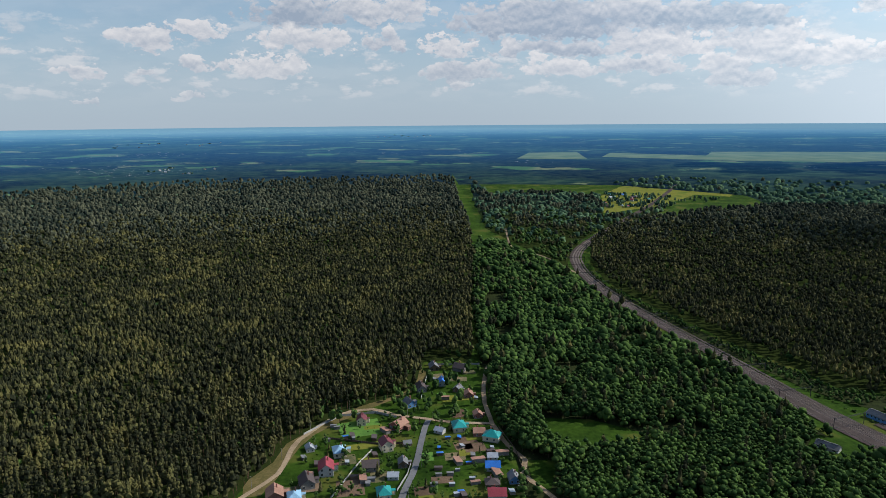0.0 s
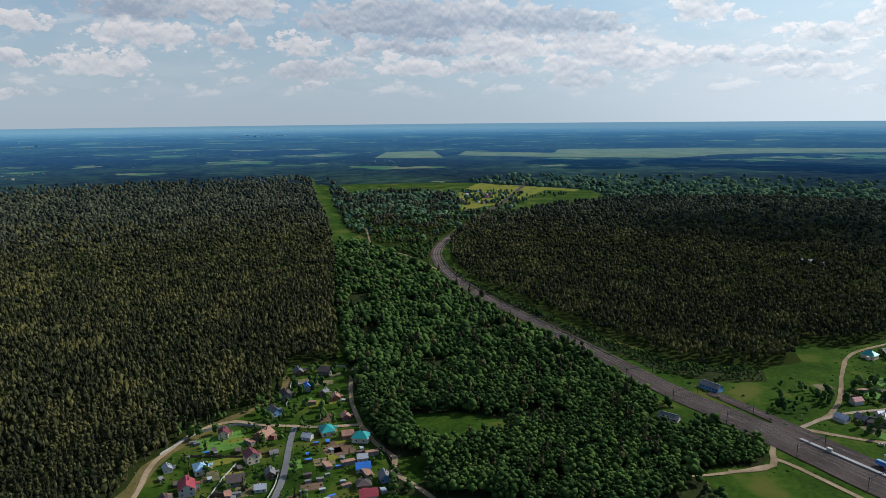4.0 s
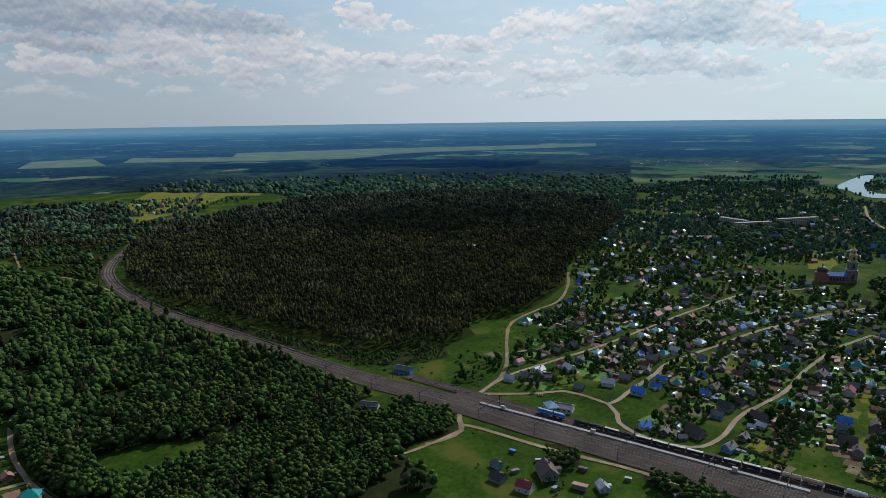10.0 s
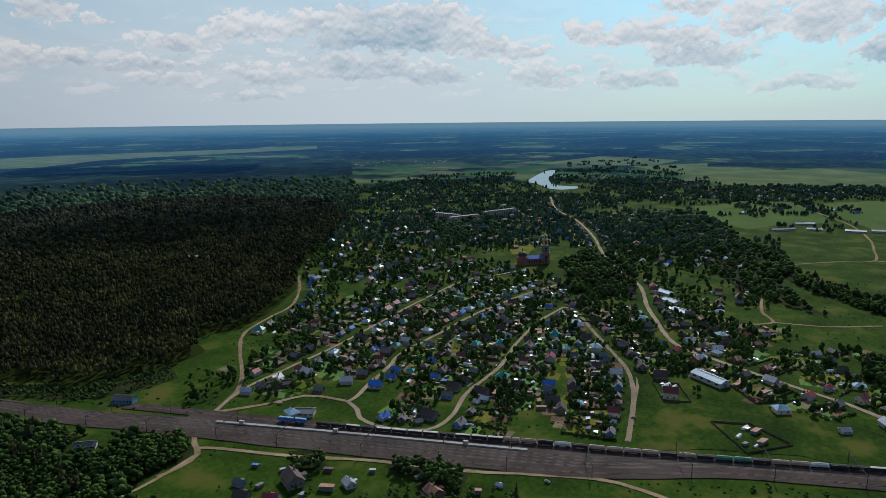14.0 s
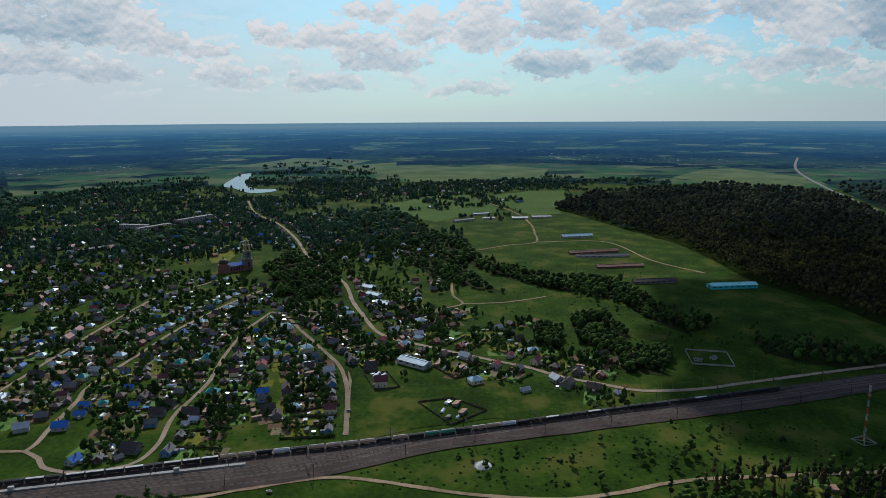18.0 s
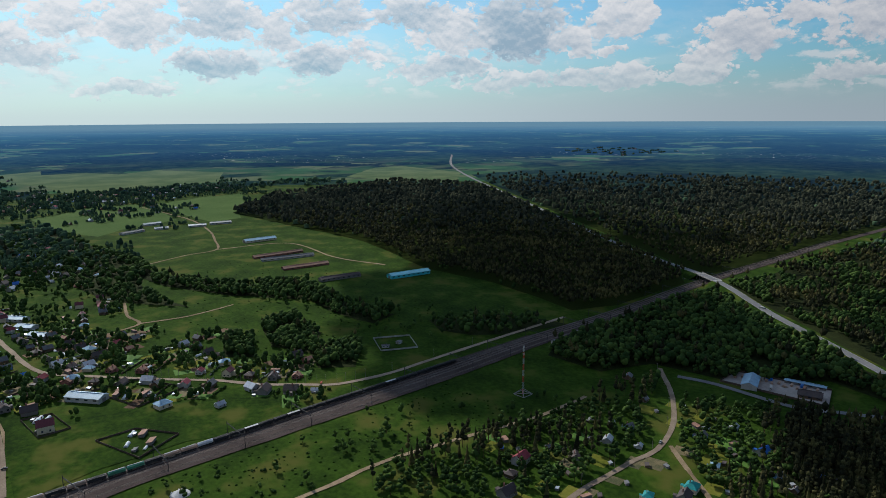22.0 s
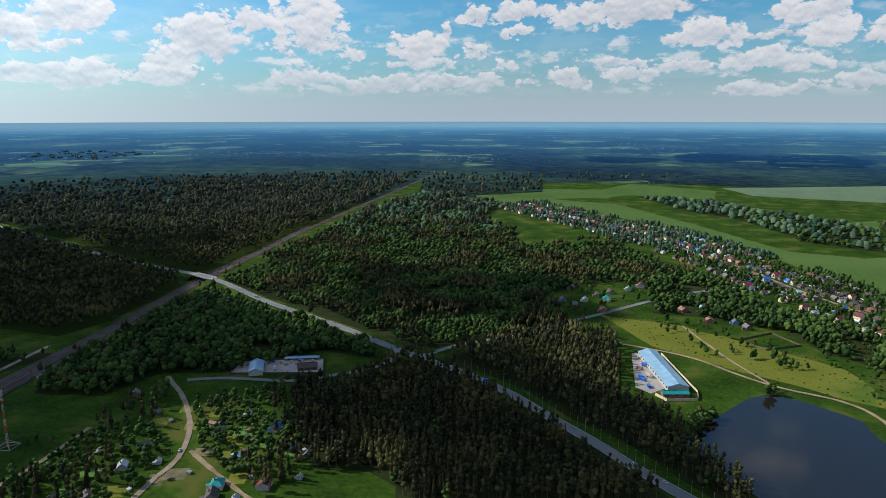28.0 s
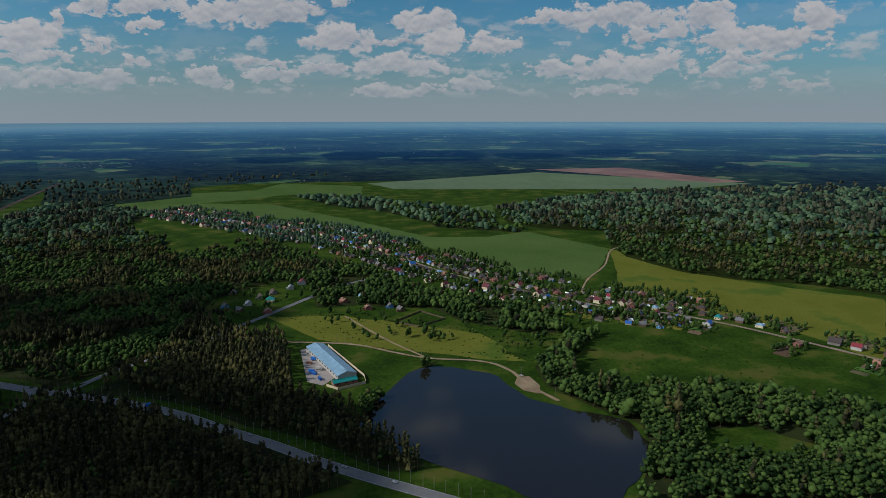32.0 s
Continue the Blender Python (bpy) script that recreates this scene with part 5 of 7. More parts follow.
def settle(kind, near, mid, limit, reach, label, name):
    """The nearest become things of their own, those far off one mesh."""
    todo = sorted(WANTED[kind], key=lambda q: q[1] ** 2 + q[2] ** 2)
    mats, shapes, fresh = [], {}, set()
    for s in {q[0] for q in todo[limit:]}:
        shapes[s] = baked(mid[s], mats)
    for style, x, y, turn, size in todo[:limit]:
        ob = near[style] if math.hypot(x, y) < reach else mid[style]
        a, b, z, s = (float(q) for q in put(np.float64(x), np.float64(y)))
        m = pose(a, b, z, 0, 0, turn) @ Matrix.Diagonal((size * s, size * s, size * s, 1))
        if ob.name in fresh:
            copy_thing(ob, m)
        else:
            fresh.add(ob.name)
            ob.matrix_basis = m
    for ob in {*near, *mid}:
        if ob.name not in fresh:
            for o in (*ob.children_recursive, ob):
                bpy.data.objects.remove(o)
    vs, fs, ms, base = [], [], [], 0
    for style, x, y, turn, size in todo[limit:]:
        v, f, m = shapes[style]
        a, b, z, s = (float(q) for q in put(np.float64(x), np.float64(y)))
        c, d, k = math.cos(radians(turn)), math.sin(radians(turn)), size * s
        vs.append(np.stack([(v[:, 0] * c - v[:, 1] * d) * k + a, (v[:, 0] * d + v[:, 1] * c) * k + b, v[:, 2] * k + z], 1))
        fs.append(f + base), ms.append(m)
        base += len(v)
    if vs:
        tagged(new(name, make_mesh(name, np.vstack(vs), np.vstack(fs), mats, np.concatenate(ms))), label, kind, kind="stuff")


BUCKETS, BUCKETED = {}, [0]  # what stands on the plan, by 50 m squares


def crowded(x, y, r):
    while BUCKETED[0] < len(TAKEN):
        a, b, c = TAKEN[BUCKETED[0]]
        BUCKETS.setdefault((a // 50, b // 50), []).append((a, b, c))
        BUCKETED[0] += 1
    i, j = x // 50, y // 50
    close = (q for u in (-1, 0, 1) for v in (-1, 0, 1) for q in BUCKETS.get((i + u, j + v), ()))
    return any((x - a) ** 2 + (y - b) ** 2 < (r + c) ** 2 for a, b, c in close) or any(within(p, x, y) for p in GLADES)


def on_road(x, y, r):
    return read(ROAD_GAP, x, y) < r or read(RAIL_GAP, x, y) < 40


def within(poly, x, y):
    hit = False
    for (x0, y0), (x1, y1) in zip(poly, poly[1:] + poly[:1]):
        if (y0 > y) != (y1 > y) and x < (x1 - x0) * (y - y0) / (y1 - y0) + x0:
            hit = not hit
    return hit


def in_wood(x, y):
    return any(within(p, x, y) for k, (_, s, p) in WOODS.items() if s < 9) or within(POND, x, y)


BEDS = [0]


def bed(x, y, w, l, turn, mat, label, category="garden bed"):
    """A flat rectangle of garden."""
    BEDS[0] += 1
    c, s = math.cos(radians(turn)), math.sin(radians(turn))
    pts = np.array([(x + a * w / 2 * c - b * l / 2 * s, y + a * w / 2 * s + b * l / 2 * c) for a, b in ((-1, -1), (1, -1), (1, 1), (-1, 1))])
    wx, wy, wz, k = put(pts[:, 0], pts[:, 1])
    z = 0.06 + (BEDS[0] % 16) * 0.006
    ob = new("garden_bed", make_mesh("garden_bed", np.stack([wx, wy, wz + z + (1 - k) * 3], 1), [(0, 1, 2), (0, 2, 3)], [mat]))
    return tagged(ob, label, category, kind="structure")


LAWN = stuff("bright_lawn", (0.045, 0.105, 0.012), (0.080, 0.165, 0.020), 0.6, 0.95, 0.2)
VEG = stuff("vegetable_rows", (0.045, 0.052, 0.018), (0.175, 0.130, 0.066), 1.4, 0.95, 0.3)
BED_KINDS = [(SOIL, "dug brown vegetable bed"), (VEG, "patchy vegetable rows"), (LAWN, "bright green lawn"), (HAY, "yellow-green mown plot")]


def fence(points, mat, label, height=1.7, group="garden fences"):
    """A board fence along a line: posts, and one panel a bay."""
    f = thing("fence", label, "fence", group)
    post = panel = None
    for a, b in zip(points, points[1:]):
        a, b = Vector(a), Vector(b)
        n = max(1, round((b - a).length / 16.0))
        turn = math.degrees(math.atan2(b.y - a.y, b.x - a.x))
        for i in range(n):
            q = a.lerp(b, (i + 0.5) / n)
            m = pose(q.x, q.y, 0, 0, 0, turn) @ Matrix.Diagonal(((b - a).length / n, 1, 1, 1))
            if panel is None:
                bm = box(0.985, 0.12, height - 0.1, 0, 0, 0.1)
                panel = part("panel", bm, mat, f)
                panel.matrix_basis = m
            else:
                twin(panel, m)
            m = pose(*a.lerp(b, i / n), 0)
            if post is None:
                post = part("post", box(0.2, 0.2, height + 0.15), GREY_WOOD, f)
                post.matrix_basis = m
            else:
                twin(post, m)
    return f


def offset_path(line, d):
    """The line moved sideways by d."""
    out = []
    for i, q in enumerate(line):
        t = (line[min(i + 1, len(line) - 1)] - line[max(i - 1, 0)]).normalized()
        out.append(q + Vector((t.y, -t.x)) * d)
    return out


TREES_AT = []  # places for garden trees
HEDGES_AT = []  # places for bushes along the plots
COUNT = {"house": 0, "shed": 0, "greenhouse": 0, "fence": 0}


def plots(line, near, pitch, weights, sides=(-1, 1), start=0.0, stop=1e9, rows=2, chance=0.9, gardens=True):
    """Houses with gardens along a street."""
    run, todo = 0.0, start
    for a, b in zip(line, line[1:]):
        step = (b - a).length
        while todo < run + step and todo < stop:
            t = (todo - run) / step
            q = a.lerp(b, max(0.0, t))
            d = (b - a).normalized()
            for side in sides:
                n = Vector((-d.y, d.x)) * side
                if random.random() > chance:
                    continue
                back = near + random.uniform(0, 4)
                c = q + n * back + d * random.uniform(-3, 3)
                turn = math.degrees(math.atan2(n.y, n.x)) - 90 + random.uniform(-4, 4)
                if random.random() < 0.35:
                    turn += 90
                if crowded(c.x, c.y, 5) or on_road(c.x, c.y, 5) or in_wood(c.x, c.y):
                    continue
                far = c.length > 950
                use("house", weights, c.x, c.y, turn, random.uniform(0.85, 1.15))
                COUNT["house"] += 1
                for k in range(rows):
                    e = q + n * (back + 11 + 9 * k + random.uniform(-2, 3)) + d * random.uniform(-8, 8)
                    if random.random() < 0.78 and not crowded(e.x, e.y, 2.5) and not on_road(e.x, e.y, 4) and not in_wood(e.x, e.y):
                        if random.random() < 0.68:
                            use("shed", [2, 2, 2, 1, 1], e.x, e.y, turn + random.choice((0, 90)), random.uniform(0.8, 1.3), 3.0)
                        elif gardens:
                            use("greenhouse", 0, e.x, e.y, turn + random.choice((0, 90)), random.uniform(0.7, 1.2), 3.0)
                if gardens and not far:
                    for k in range(3):
                        e = q + n * (back + 14 + 13 * k) + d * random.uniform(-6, 6)
                        if not on_road(e.x, e.y, 9) and not in_wood(e.x, e.y) and random.random() < 0.85:
                            mat, text = random.choice(BED_KINDS)
                            bed(e.x, e.y, random.uniform(9, 18), random.uniform(13, 24), turn, mat, text)
                    if COUNT["fence"] < 115 and random.random() < 0.6 and c.length < 950:
                        s0, s1 = q + n * (back - 6) + d * pitch * 0.48, q + n * (back + 40) + d * pitch * 0.48
                        if not on_road(s1.x, s1.y, 3) and not in_wood(s1.x, s1.y):
                            COUNT["fence"] += 1
                            fence([s0, s1], random.choice((BOARD_FENCE, BOARD_FENCE, LIGHT_FENCE)), "long weathered board fence between garden plots")
                if gardens and c.length < 1000:
                    for k in range(14):
                        if random.random() < 0.6:
                            e = q + n * (back - 4 + 3.2 * k) + d * (pitch * 0.5 + random.uniform(-1, 1))
                            HEDGES_AT.append((e.x, e.y))
                for k in range(18):
                    e = q + n * (back + random.uniform(-6, 42)) + d * random.uniform(-pitch / 2, pitch / 2)
                    TREES_AT.append((e.x, e.y))
            todo += pitch * random.uniform(0.85, 1.2)
        run += step


OLD = [6, 6, 3, 2, 3, 2, 2, 1, 1, 1, 4]
BRIGHT = [6, 4, 4, 1, 1, 3, 4, 4, 1, 3, 3]

# the village under the pines
SPOTS = [(-108, 502, 2, 20), (-83, 495, 5, 15), (-89, 467, 9, 10), (-100, 449, 1, 20), (-119, 432, 6, 15), (-105, 430, 5, 15), (-47, 503, 7, 20), (-39, 540, 6, -35),
         (-32, 477, 0, 5), (-38, 458, 2, 90), (-43, 434, 8, 10), (-4, 531, 2, 60), (12, 537, 8, 10), (39, 518, 8, 70), (36, 470, 3, 90), (37, 486, 2, 90)]
SPOTS += [(34, 446, 10, 90), (36, 429, 9, 90), (50, 453, 4, 5), (13, 620, 0, -20), (17, 674, 1, 60), (-11, 678, 0, 10), (-32, 586, 4, 30)]
for x, y, k, turn in SPOTS:
    use("house", k, x, y, turn, 1.12, 6.5)
for x, y, k, turn in [(14, 505, 2, 30), (12, 520, 4, 0), (54, 440, 0, 5), (-10, 648, 0, 20), (-50, 533, 3, 40), (-75, 480, 2, 15), (-110, 488, 0, 30), (-98, 478, 1, 10), (-60, 455, 3, 10), (20, 455, 2, 90), (4, 462, 0, 90), (5, 447, 2, 90), (-55, 492, 1, 20), (22, 490, 0, 0), (10, 480, 3, 20), (-5, 470, 1, 90), (30, 600, 2, 0), (0, 600, 3, 90)]:
    use("shed", k, x, y, turn, 1.1, 3.0)
for x, y, w, l, turn, k in [(-72, 540, 36, 30, 18, 2), (-66, 508, 36, 10, 15, 3), (-58, 478, 16, 24, 10, 3), (-68, 445, 20, 22, 10, 0), (-15, 490, 12, 14, 5, 2), (-2, 455, 16, 10, 5, 0), (8, 490, 16, 12, 5, 1), (25, 525, 16, 16, 10, 3), (10, 650, 26, 12, 0, 1), (18, 603, 26, 12, 0, 3), (-50, 460, 10, 16, 10, 1), (-15, 440, 14, 12, 8, 0)]:
    bed(x, y, w, l, turn, *BED_KINDS[k])
fence([(-118, 528), (-94, 563), (-62, 570), (-42, 560)], LIGHT_FENCE, "long pale concrete fence round a green lot", 2.2)
fence([(-34, 440), (-28, 462), (-26, 478)], LIGHT_FENCE, "white street fence of a garden", 2.0)
fence([(-100, 522), (-52, 510), (-30, 512)], BOARD_FENCE, "dark board fence across the gardens")
fence([(-80, 430), (-66, 480), (-58, 500)], LIGHT_FENCE, "pale fence between two gardens")
fence([(-22, 600), (-18, 655), (-10, 690), (40, 690)], LIGHT_FENCE, "pale fence round the northern yard", 2.0)
fence([(60, 448), (56, 500), (46, 540)], BOARD_FENCE, "dark fence at the wood's edge")
for _ in range(420):
    TREES_AT.append((random.uniform(-112, 56), random.uniform(425, 690)))
for _ in range(46):
    x, y = random.uniform(-105, 50), random.uniform(428, 545)
    if not crowded(x, y, 1.5) and not on_road(x, y, 2.5):
        use("shed", [2, 2, 2, 2, 1], x, y, random.choice((10, 100)) + random.uniform(-8, 8), random.uniform(0.8, 1.3), 2.5)

DRY = stuff("dry_verge", (0.075, 0.066, 0.022), (0.165, 0.120, 0.055), 0.5, 0.95, 0.3, big=0.05, gloss=0.02)
patch("verge", [(-31, 685), (-15, 668), (-25, 623), (-51, 597), (-75, 573), (-92, 552), (-108, 531), (-117, 507), (-121, 483), (-124, 458), (-130, 436), (-142, 433), (-147, 453), (-138, 480), (-132, 512), (-118, 534), (-94, 568), (-77, 589), (-52, 606), (-32, 626)], DRY, 0.05, "dry yellow verge between lane and pines", "verge")
for _ in range(30):
    x, y = random.uniform(-112, 50), random.uniform(425, 690)
    if not crowded(x, y, 6) and not on_road(x, y, 6) and not in_wood(x, y) and (y < 550 or x > -25):
        use("house", [3, 3, 3, 1, 1, 2, 4, 2, 2, 1, 2], x, y, random.choice((10, 100)) + random.uniform(-8, 8), random.uniform(0.7, 1.1), 6)
for _ in range(34):
    x, y = random.uniform(-110, 50), random.uniform(425, 690)
    if not on_road(x, y, 8) and not in_wood(x, y) and (y < 550 or x > -25):
        bed(x, y, random.uniform(8, 18), random.uniform(8, 16), 12, *random.choice(BED_KINDS))

# the large village across the railway
for k, near, pitch, w in (("diagonal", 14, 26, OLD), ("main_street", 13, 21, OLD), ("south_lane", 13, 22, OLD), ("west_street", 13, 20, OLD)):
    plots(LINES[k], near, pitch, w, start=60 if k != "west_street" else 10)
plots(LINES["church_road"], 15, 27, BRIGHT, start=900, stop=1755)
plots(LINES["church_road"], 15, 27, OLD, start=0, stop=900, rows=3)
plots(LINES["forest_edge"], 16, 26, OLD, sides=(-1,), start=240)
for line in ([(560, 330), (690, 335), (800, 335)], [(640, 215), (720, 235), (800, 262)], [(600, 430), (700, 432), (800, 430)], [(600, 200), (560, 180)], [(900, 300), (960, 260), (1010, 300)], [(780, 70), (850, 110), (900, 140)], [(620, 520), (700, 530), (800, 520)], [(820, 520), (900, 560), (1000, 560), (1100, 540)], [(860, 620), (960, 640), (1080, 620)]):
    plots(smooth_line(line), 10, 21, OLD, chance=0.85)
for line in ([(700, -70), (760, -60), (820, -20)], [(600, -20), (560, 20), (590, 80)], [(930, 80), (1000, 90), (1080, 100)], [(820, 30), (860, 60)], [(700, -150), (740, -130)]):
    plots(smooth_line(line), 11, 24, BRIGHT, chance=0.7)
# fenced plots in the meadow by the railway
for ring in ([(582, 60), (593, 30), (568, -3), (537, 27)], [(698, 71), (712, 30), (672, -13), (641, 29)], [(651, 123), (655, 99), (617, 81), (607, 104)]):
    fence(ring + ring[:1], BOARD_FENCE, "dark board fence round a meadow plot", 1.9)
    cx, cy = sum(q[0] for q in ring) / 4, sum(q[1] for q in ring) / 4
    for i in range(7):
        u, v = random.choice(((0, 1), (1, 2), (2, 3), (3, 0)))
        t, k = random.uniform(0.1, 0.9), random.uniform(0.2, 0.5)
        x, y = ring[u][0] * (1 - t) + ring[v][0] * t, ring[u][1] * (1 - t) + ring[v][1] * t
        use("shed" if i % 3 else "greenhouse", [2, 2, 2, 1, 1] if i % 3 else 0, x + (cx - x) * k, y + (cy - y) * k, 70 + random.uniform(-5, 5), 1.1, 2.5)
    bed(cx, cy, 12, 9, 20, *BED_KINDS[0])
    bed(cx - 6, cy + 9, 10, 7, 20, *BED_KINDS[3])
patch("verge", [(656, 140), (660, 135), (599, 106), (577, 115), (576, 121)], DIRT, 0.12, "bare sandy ground at the street's end", "verge")
# houses on this side of the railway
for x, y, k, turn, size in [(340, 312, 1, -30, 1.35), (356, 274, 2, -30, 1.3), (313, 308, 9, 20, 0.9), (308, 330, 1, 10, 0.9), (373, 214, 6, -25, 1.25), (405, 178, 2, 0, 0.7), (320, 345, 4, 0, 0.8), (300, 290, 0, 60, 0.9), (330, 270, 2, 10, 0.8)]:
    use("house", k, x, y, turn, size, 7)
for x, y, k in [(325, 330, 0), (350, 330, 2), (366, 300, 1), (380, 270, 2), (345, 285, 3), (390, 190, 3), (345, 353, 4), (330, 295, 2), (388, 235, 0)]:
    use("shed", k, x, y, random.uniform(0, 90), 1.2, 3)
for x, y, k, turn in [(473, 447, 1, -30), (427, 388, 5, -25), (480, 401, 0, 15), (510, 390, 2, 30), (514, 358, 3, 15), (445, 460, 2, 20), (510, 440, 2, -10), (557, 362, 3, 0), (534, 250, 2, 0), (632, 8, 5, 30), (612, -40, 2, 30), (640, -72, 2, -60), (700, 20, 2, -30), (735, 90, 5, 20), (665, 118, 1, 10), (620, 100, 7, 10)]:
    use("house", k, x, y, turn, 1.15, 7)

# small plots packed behind the streets
def back_rows(outline, spacing, weights, chance):
    x, y, _ = sow(outline, spacing, 1e9)
    for a, b in zip(x, y):
        if random.random() < chance and not crowded(a, b, 5) and not on_road(a, b, 5) and not in_wood(a, b):
            turn = random.choice((25, 115)) + random.uniform(-8, 8)
            if random.random() < 0.5:
                use("house", weights, a, b, turn, random.uniform(0.6, 0.95), 6)
            else:
                use("shed", [2, 2, 2, 1, 1], a, b, turn, random.uniform(0.8, 1.5), 4)
            mat, text = random.choice(BED_KINDS)
            if math.hypot(a, b) < 860:
                bed(a + random.uniform(-12, 12), b + random.uniform(-12, 12), random.uniform(8, 17), random.uniform(10, 22), turn, mat, text)


back_rows([(520, 130), (560, 330), (520, 390), (620, 520), (860, 560), (980, 420), (880, 280), (760, 190), (640, 130)], 19, OLD, 0.7)

# the far quarters round the church, and further villages
def quarter(outline, spacing, weights, chance=0.6, trees=1.0):
    x, y, _ = sow(outline, spacing, 1e9)
    for a, b in zip(x, y):
        if random.random() < chance and not crowded(a, b, 6) and not on_road(a, b, 4) and not in_wood(a, b):
            use("house", weights, a, b, random.choice((20, 110, 65, 155)) + random.uniform(-8, 8), random.uniform(0.8, 1.3), 7)
        if random.random() < trees:
            for _ in range(12):
                TREES_AT.append((a + random.uniform(-16, 16), b + random.uniform(-16, 16)))


FAR_OLD = [6, 6, 4, 2, 2, 2, 2, 1, 0, 1, 2]
FAR_BRIGHT = [3, 2, 5, 1, 1, 3, 2, 2, 1, 5, 1]
quarter([(760, 700), (1000, 660), (1230, 500), (1300, 430), (1500, 480), (1750, 640), (1700, 900), (1400, 1050), (1050, 1150), (900, 950)], 32, FAR_OLD, 0.62)
quarter([(1100, 250), (1300, 330), (1600, 430), (1750, 300), (1500, 120), (1250, 120)], 34, FAR_OLD, 0.5)
quarter([(880, 200), (1020, 240), (1080, 330), (1000, 320), (900, 270)], 30, FAR_OLD, 0.6)
quarter([(1700, 900), (1850, 700), (2300, 860), (2500, 1200), (2100, 1500), (1600, 1250)], 60, FAR_OLD, 0.55)
quarter([(1850, 200), (2250, 250), (2300, 60), (2050, -150), (1900, 40)], 50, FAR_OLD, 0.5)
quarter([(2800, 900), (3600, 1200), (4200, 900), (3200, 500)], 110, FAR_OLD, 0.5)
quarter([(2515, 766), (2818, 575), (2536, 64), (2760, -235), (2447, -246), (2240, 58), (2163, 373), (1973, 530)], 48, FAR_OLD, 0.6)
quarter([(2393, 344), (2694, 73), (2826, -285), (2564, -319), (2378, -14), (2177, 276)], 55, FAR_OLD, 0.6)
quarter([(2254, 1115), (2101, 835), (2205, 647), (1987, 471), (1710, 616), (1833, 869)], 44, FAR_OLD, 0.6)
quarter([(470, 1960), (640, 1960), (760, 2260), (560, 2330)], 42, FAR_BRIGHT, 0.7)
quarter([(-3300, 6500), (-2200, 7000), (-2500, 8200), (-3900, 7900)], 260, FAR_BRIGHT, 0.6, 0.3)
quarter([(-900, 9500), (-200, 9300), (-100, 11000), (-1000, 11000)], 240, FAR_BRIGHT, 0.6, 0.3)
quarter([(-1500, 3400), (-1150, 3300), (-1150, 3700), (-1500, 3800)], 90, FAR_BRIGHT, 0.5, 0.5)
quarter([(4200, -2650), (3500, -2700), (3700, -3400), (4600, -3400)], 120, FAR_BRIGHT, 0.5)

def copses(outline, spacing, n=1.0):
    """Trees in loose clumps over open country, off the fields."""
    x, y, _ = sow(outline, spacing, 1e9)
    for a, b in zip(x, y):
        if noise.noise((a * 0.006, b * 0.006, 2.0)) + 0.5 * noise.noise((a * 0.02, b * 0.02, 8.0)) > 0.02 and not any(within(p, a, b) for _, p in FIELDS) and not within(RIVER, a, b):
            for _ in range(3):
                TREES_AT.append((a + random.uniform(-9, 9), b + random.uniform(-9, 9)))


copses([(1000, -40), (1050, 250), (1300, 420), (1000, 700), (1100, 1150), (1750, 1350), (2600, 1500), (3200, 900), (3100, -100), (2700, -700), (2300, -350), (1900, -150), (1450, 60)], 26)
copses([(470, 1900), (700, 1950), (1000, 2250), (800, 2650), (560, 2350)], 34)
quarter([(1300, 60), (1800, 330), (1750, 560), (1300, 330), (1120, 130)], 38, FAR_OLD, 0.55)
quarter([(1400, 1000), (1800, 900), (2350, 1250), (2250, 1500), (1600, 1350)], 55, FAR_OLD, 0.5)
MUTED = [6, 6, 1, 1, 2, 2, 4, 4, 0, 2, 4]
# the long village beyond the pond
plots(LINES["village_street"], 13, 16, MUTED, start=0, stop=1500, rows=3)
plots(LINES["village_street"], 16, 26, [3, 2, 5, 1, 1, 4, 3, 1, 1, 2, 2], start=1500, rows=1, chance=0.75)
plots(smooth_line([(330, -1620), (180, -1500), (60, -1340), (-50, -1190)]), 26, 24, BRIGHT, chance=0.6)
plots(smooth_line([(520, -1720), (330, -1570), (190, -1430)]), 20, 24, BRIGHT, chance=0.6)
for x, y, k, turn in [(209, -926, 2, 20), (182, -942, 8, 100), (199, -960, 1, 20), (243, -985, 0, 10), (185, -985, 1, 30), (164, -1012, 2, 10), (150, -1040, 9, 10), (238, -915, 4, 30), (175, -885, 6, 20), (215, -895, 0, 60),
                      (54, -954, 5, 10), (78, -930, 6, 40), (42, -894, 6, 10), (12, -900, 4, 10), (-2, -884, 0, 30)]:
    use("house", k, x, y, turn, 1.1, 7)
for _ in range(40):
    TREES_AT.append((random.uniform(140, 260), random.uniform(-1050, -870)))
fence([(5, -833), (-29, -876), (-59, -841), (-23, -808), (5, -833)], BOARD_FENCE, "dark board fence round an empty meadow plot", 2.0)

for shift in (38, 72):
    plots(offset_path(LINES["village_street"], shift), 4, 20, MUTED, sides=(1,), stop=1500, rows=2, chance=0.7)
    plots(offset_path(LINES["village_street"], -shift), 4, 20, MUTED, sides=(1,), stop=1500, rows=2, chance=0.7)

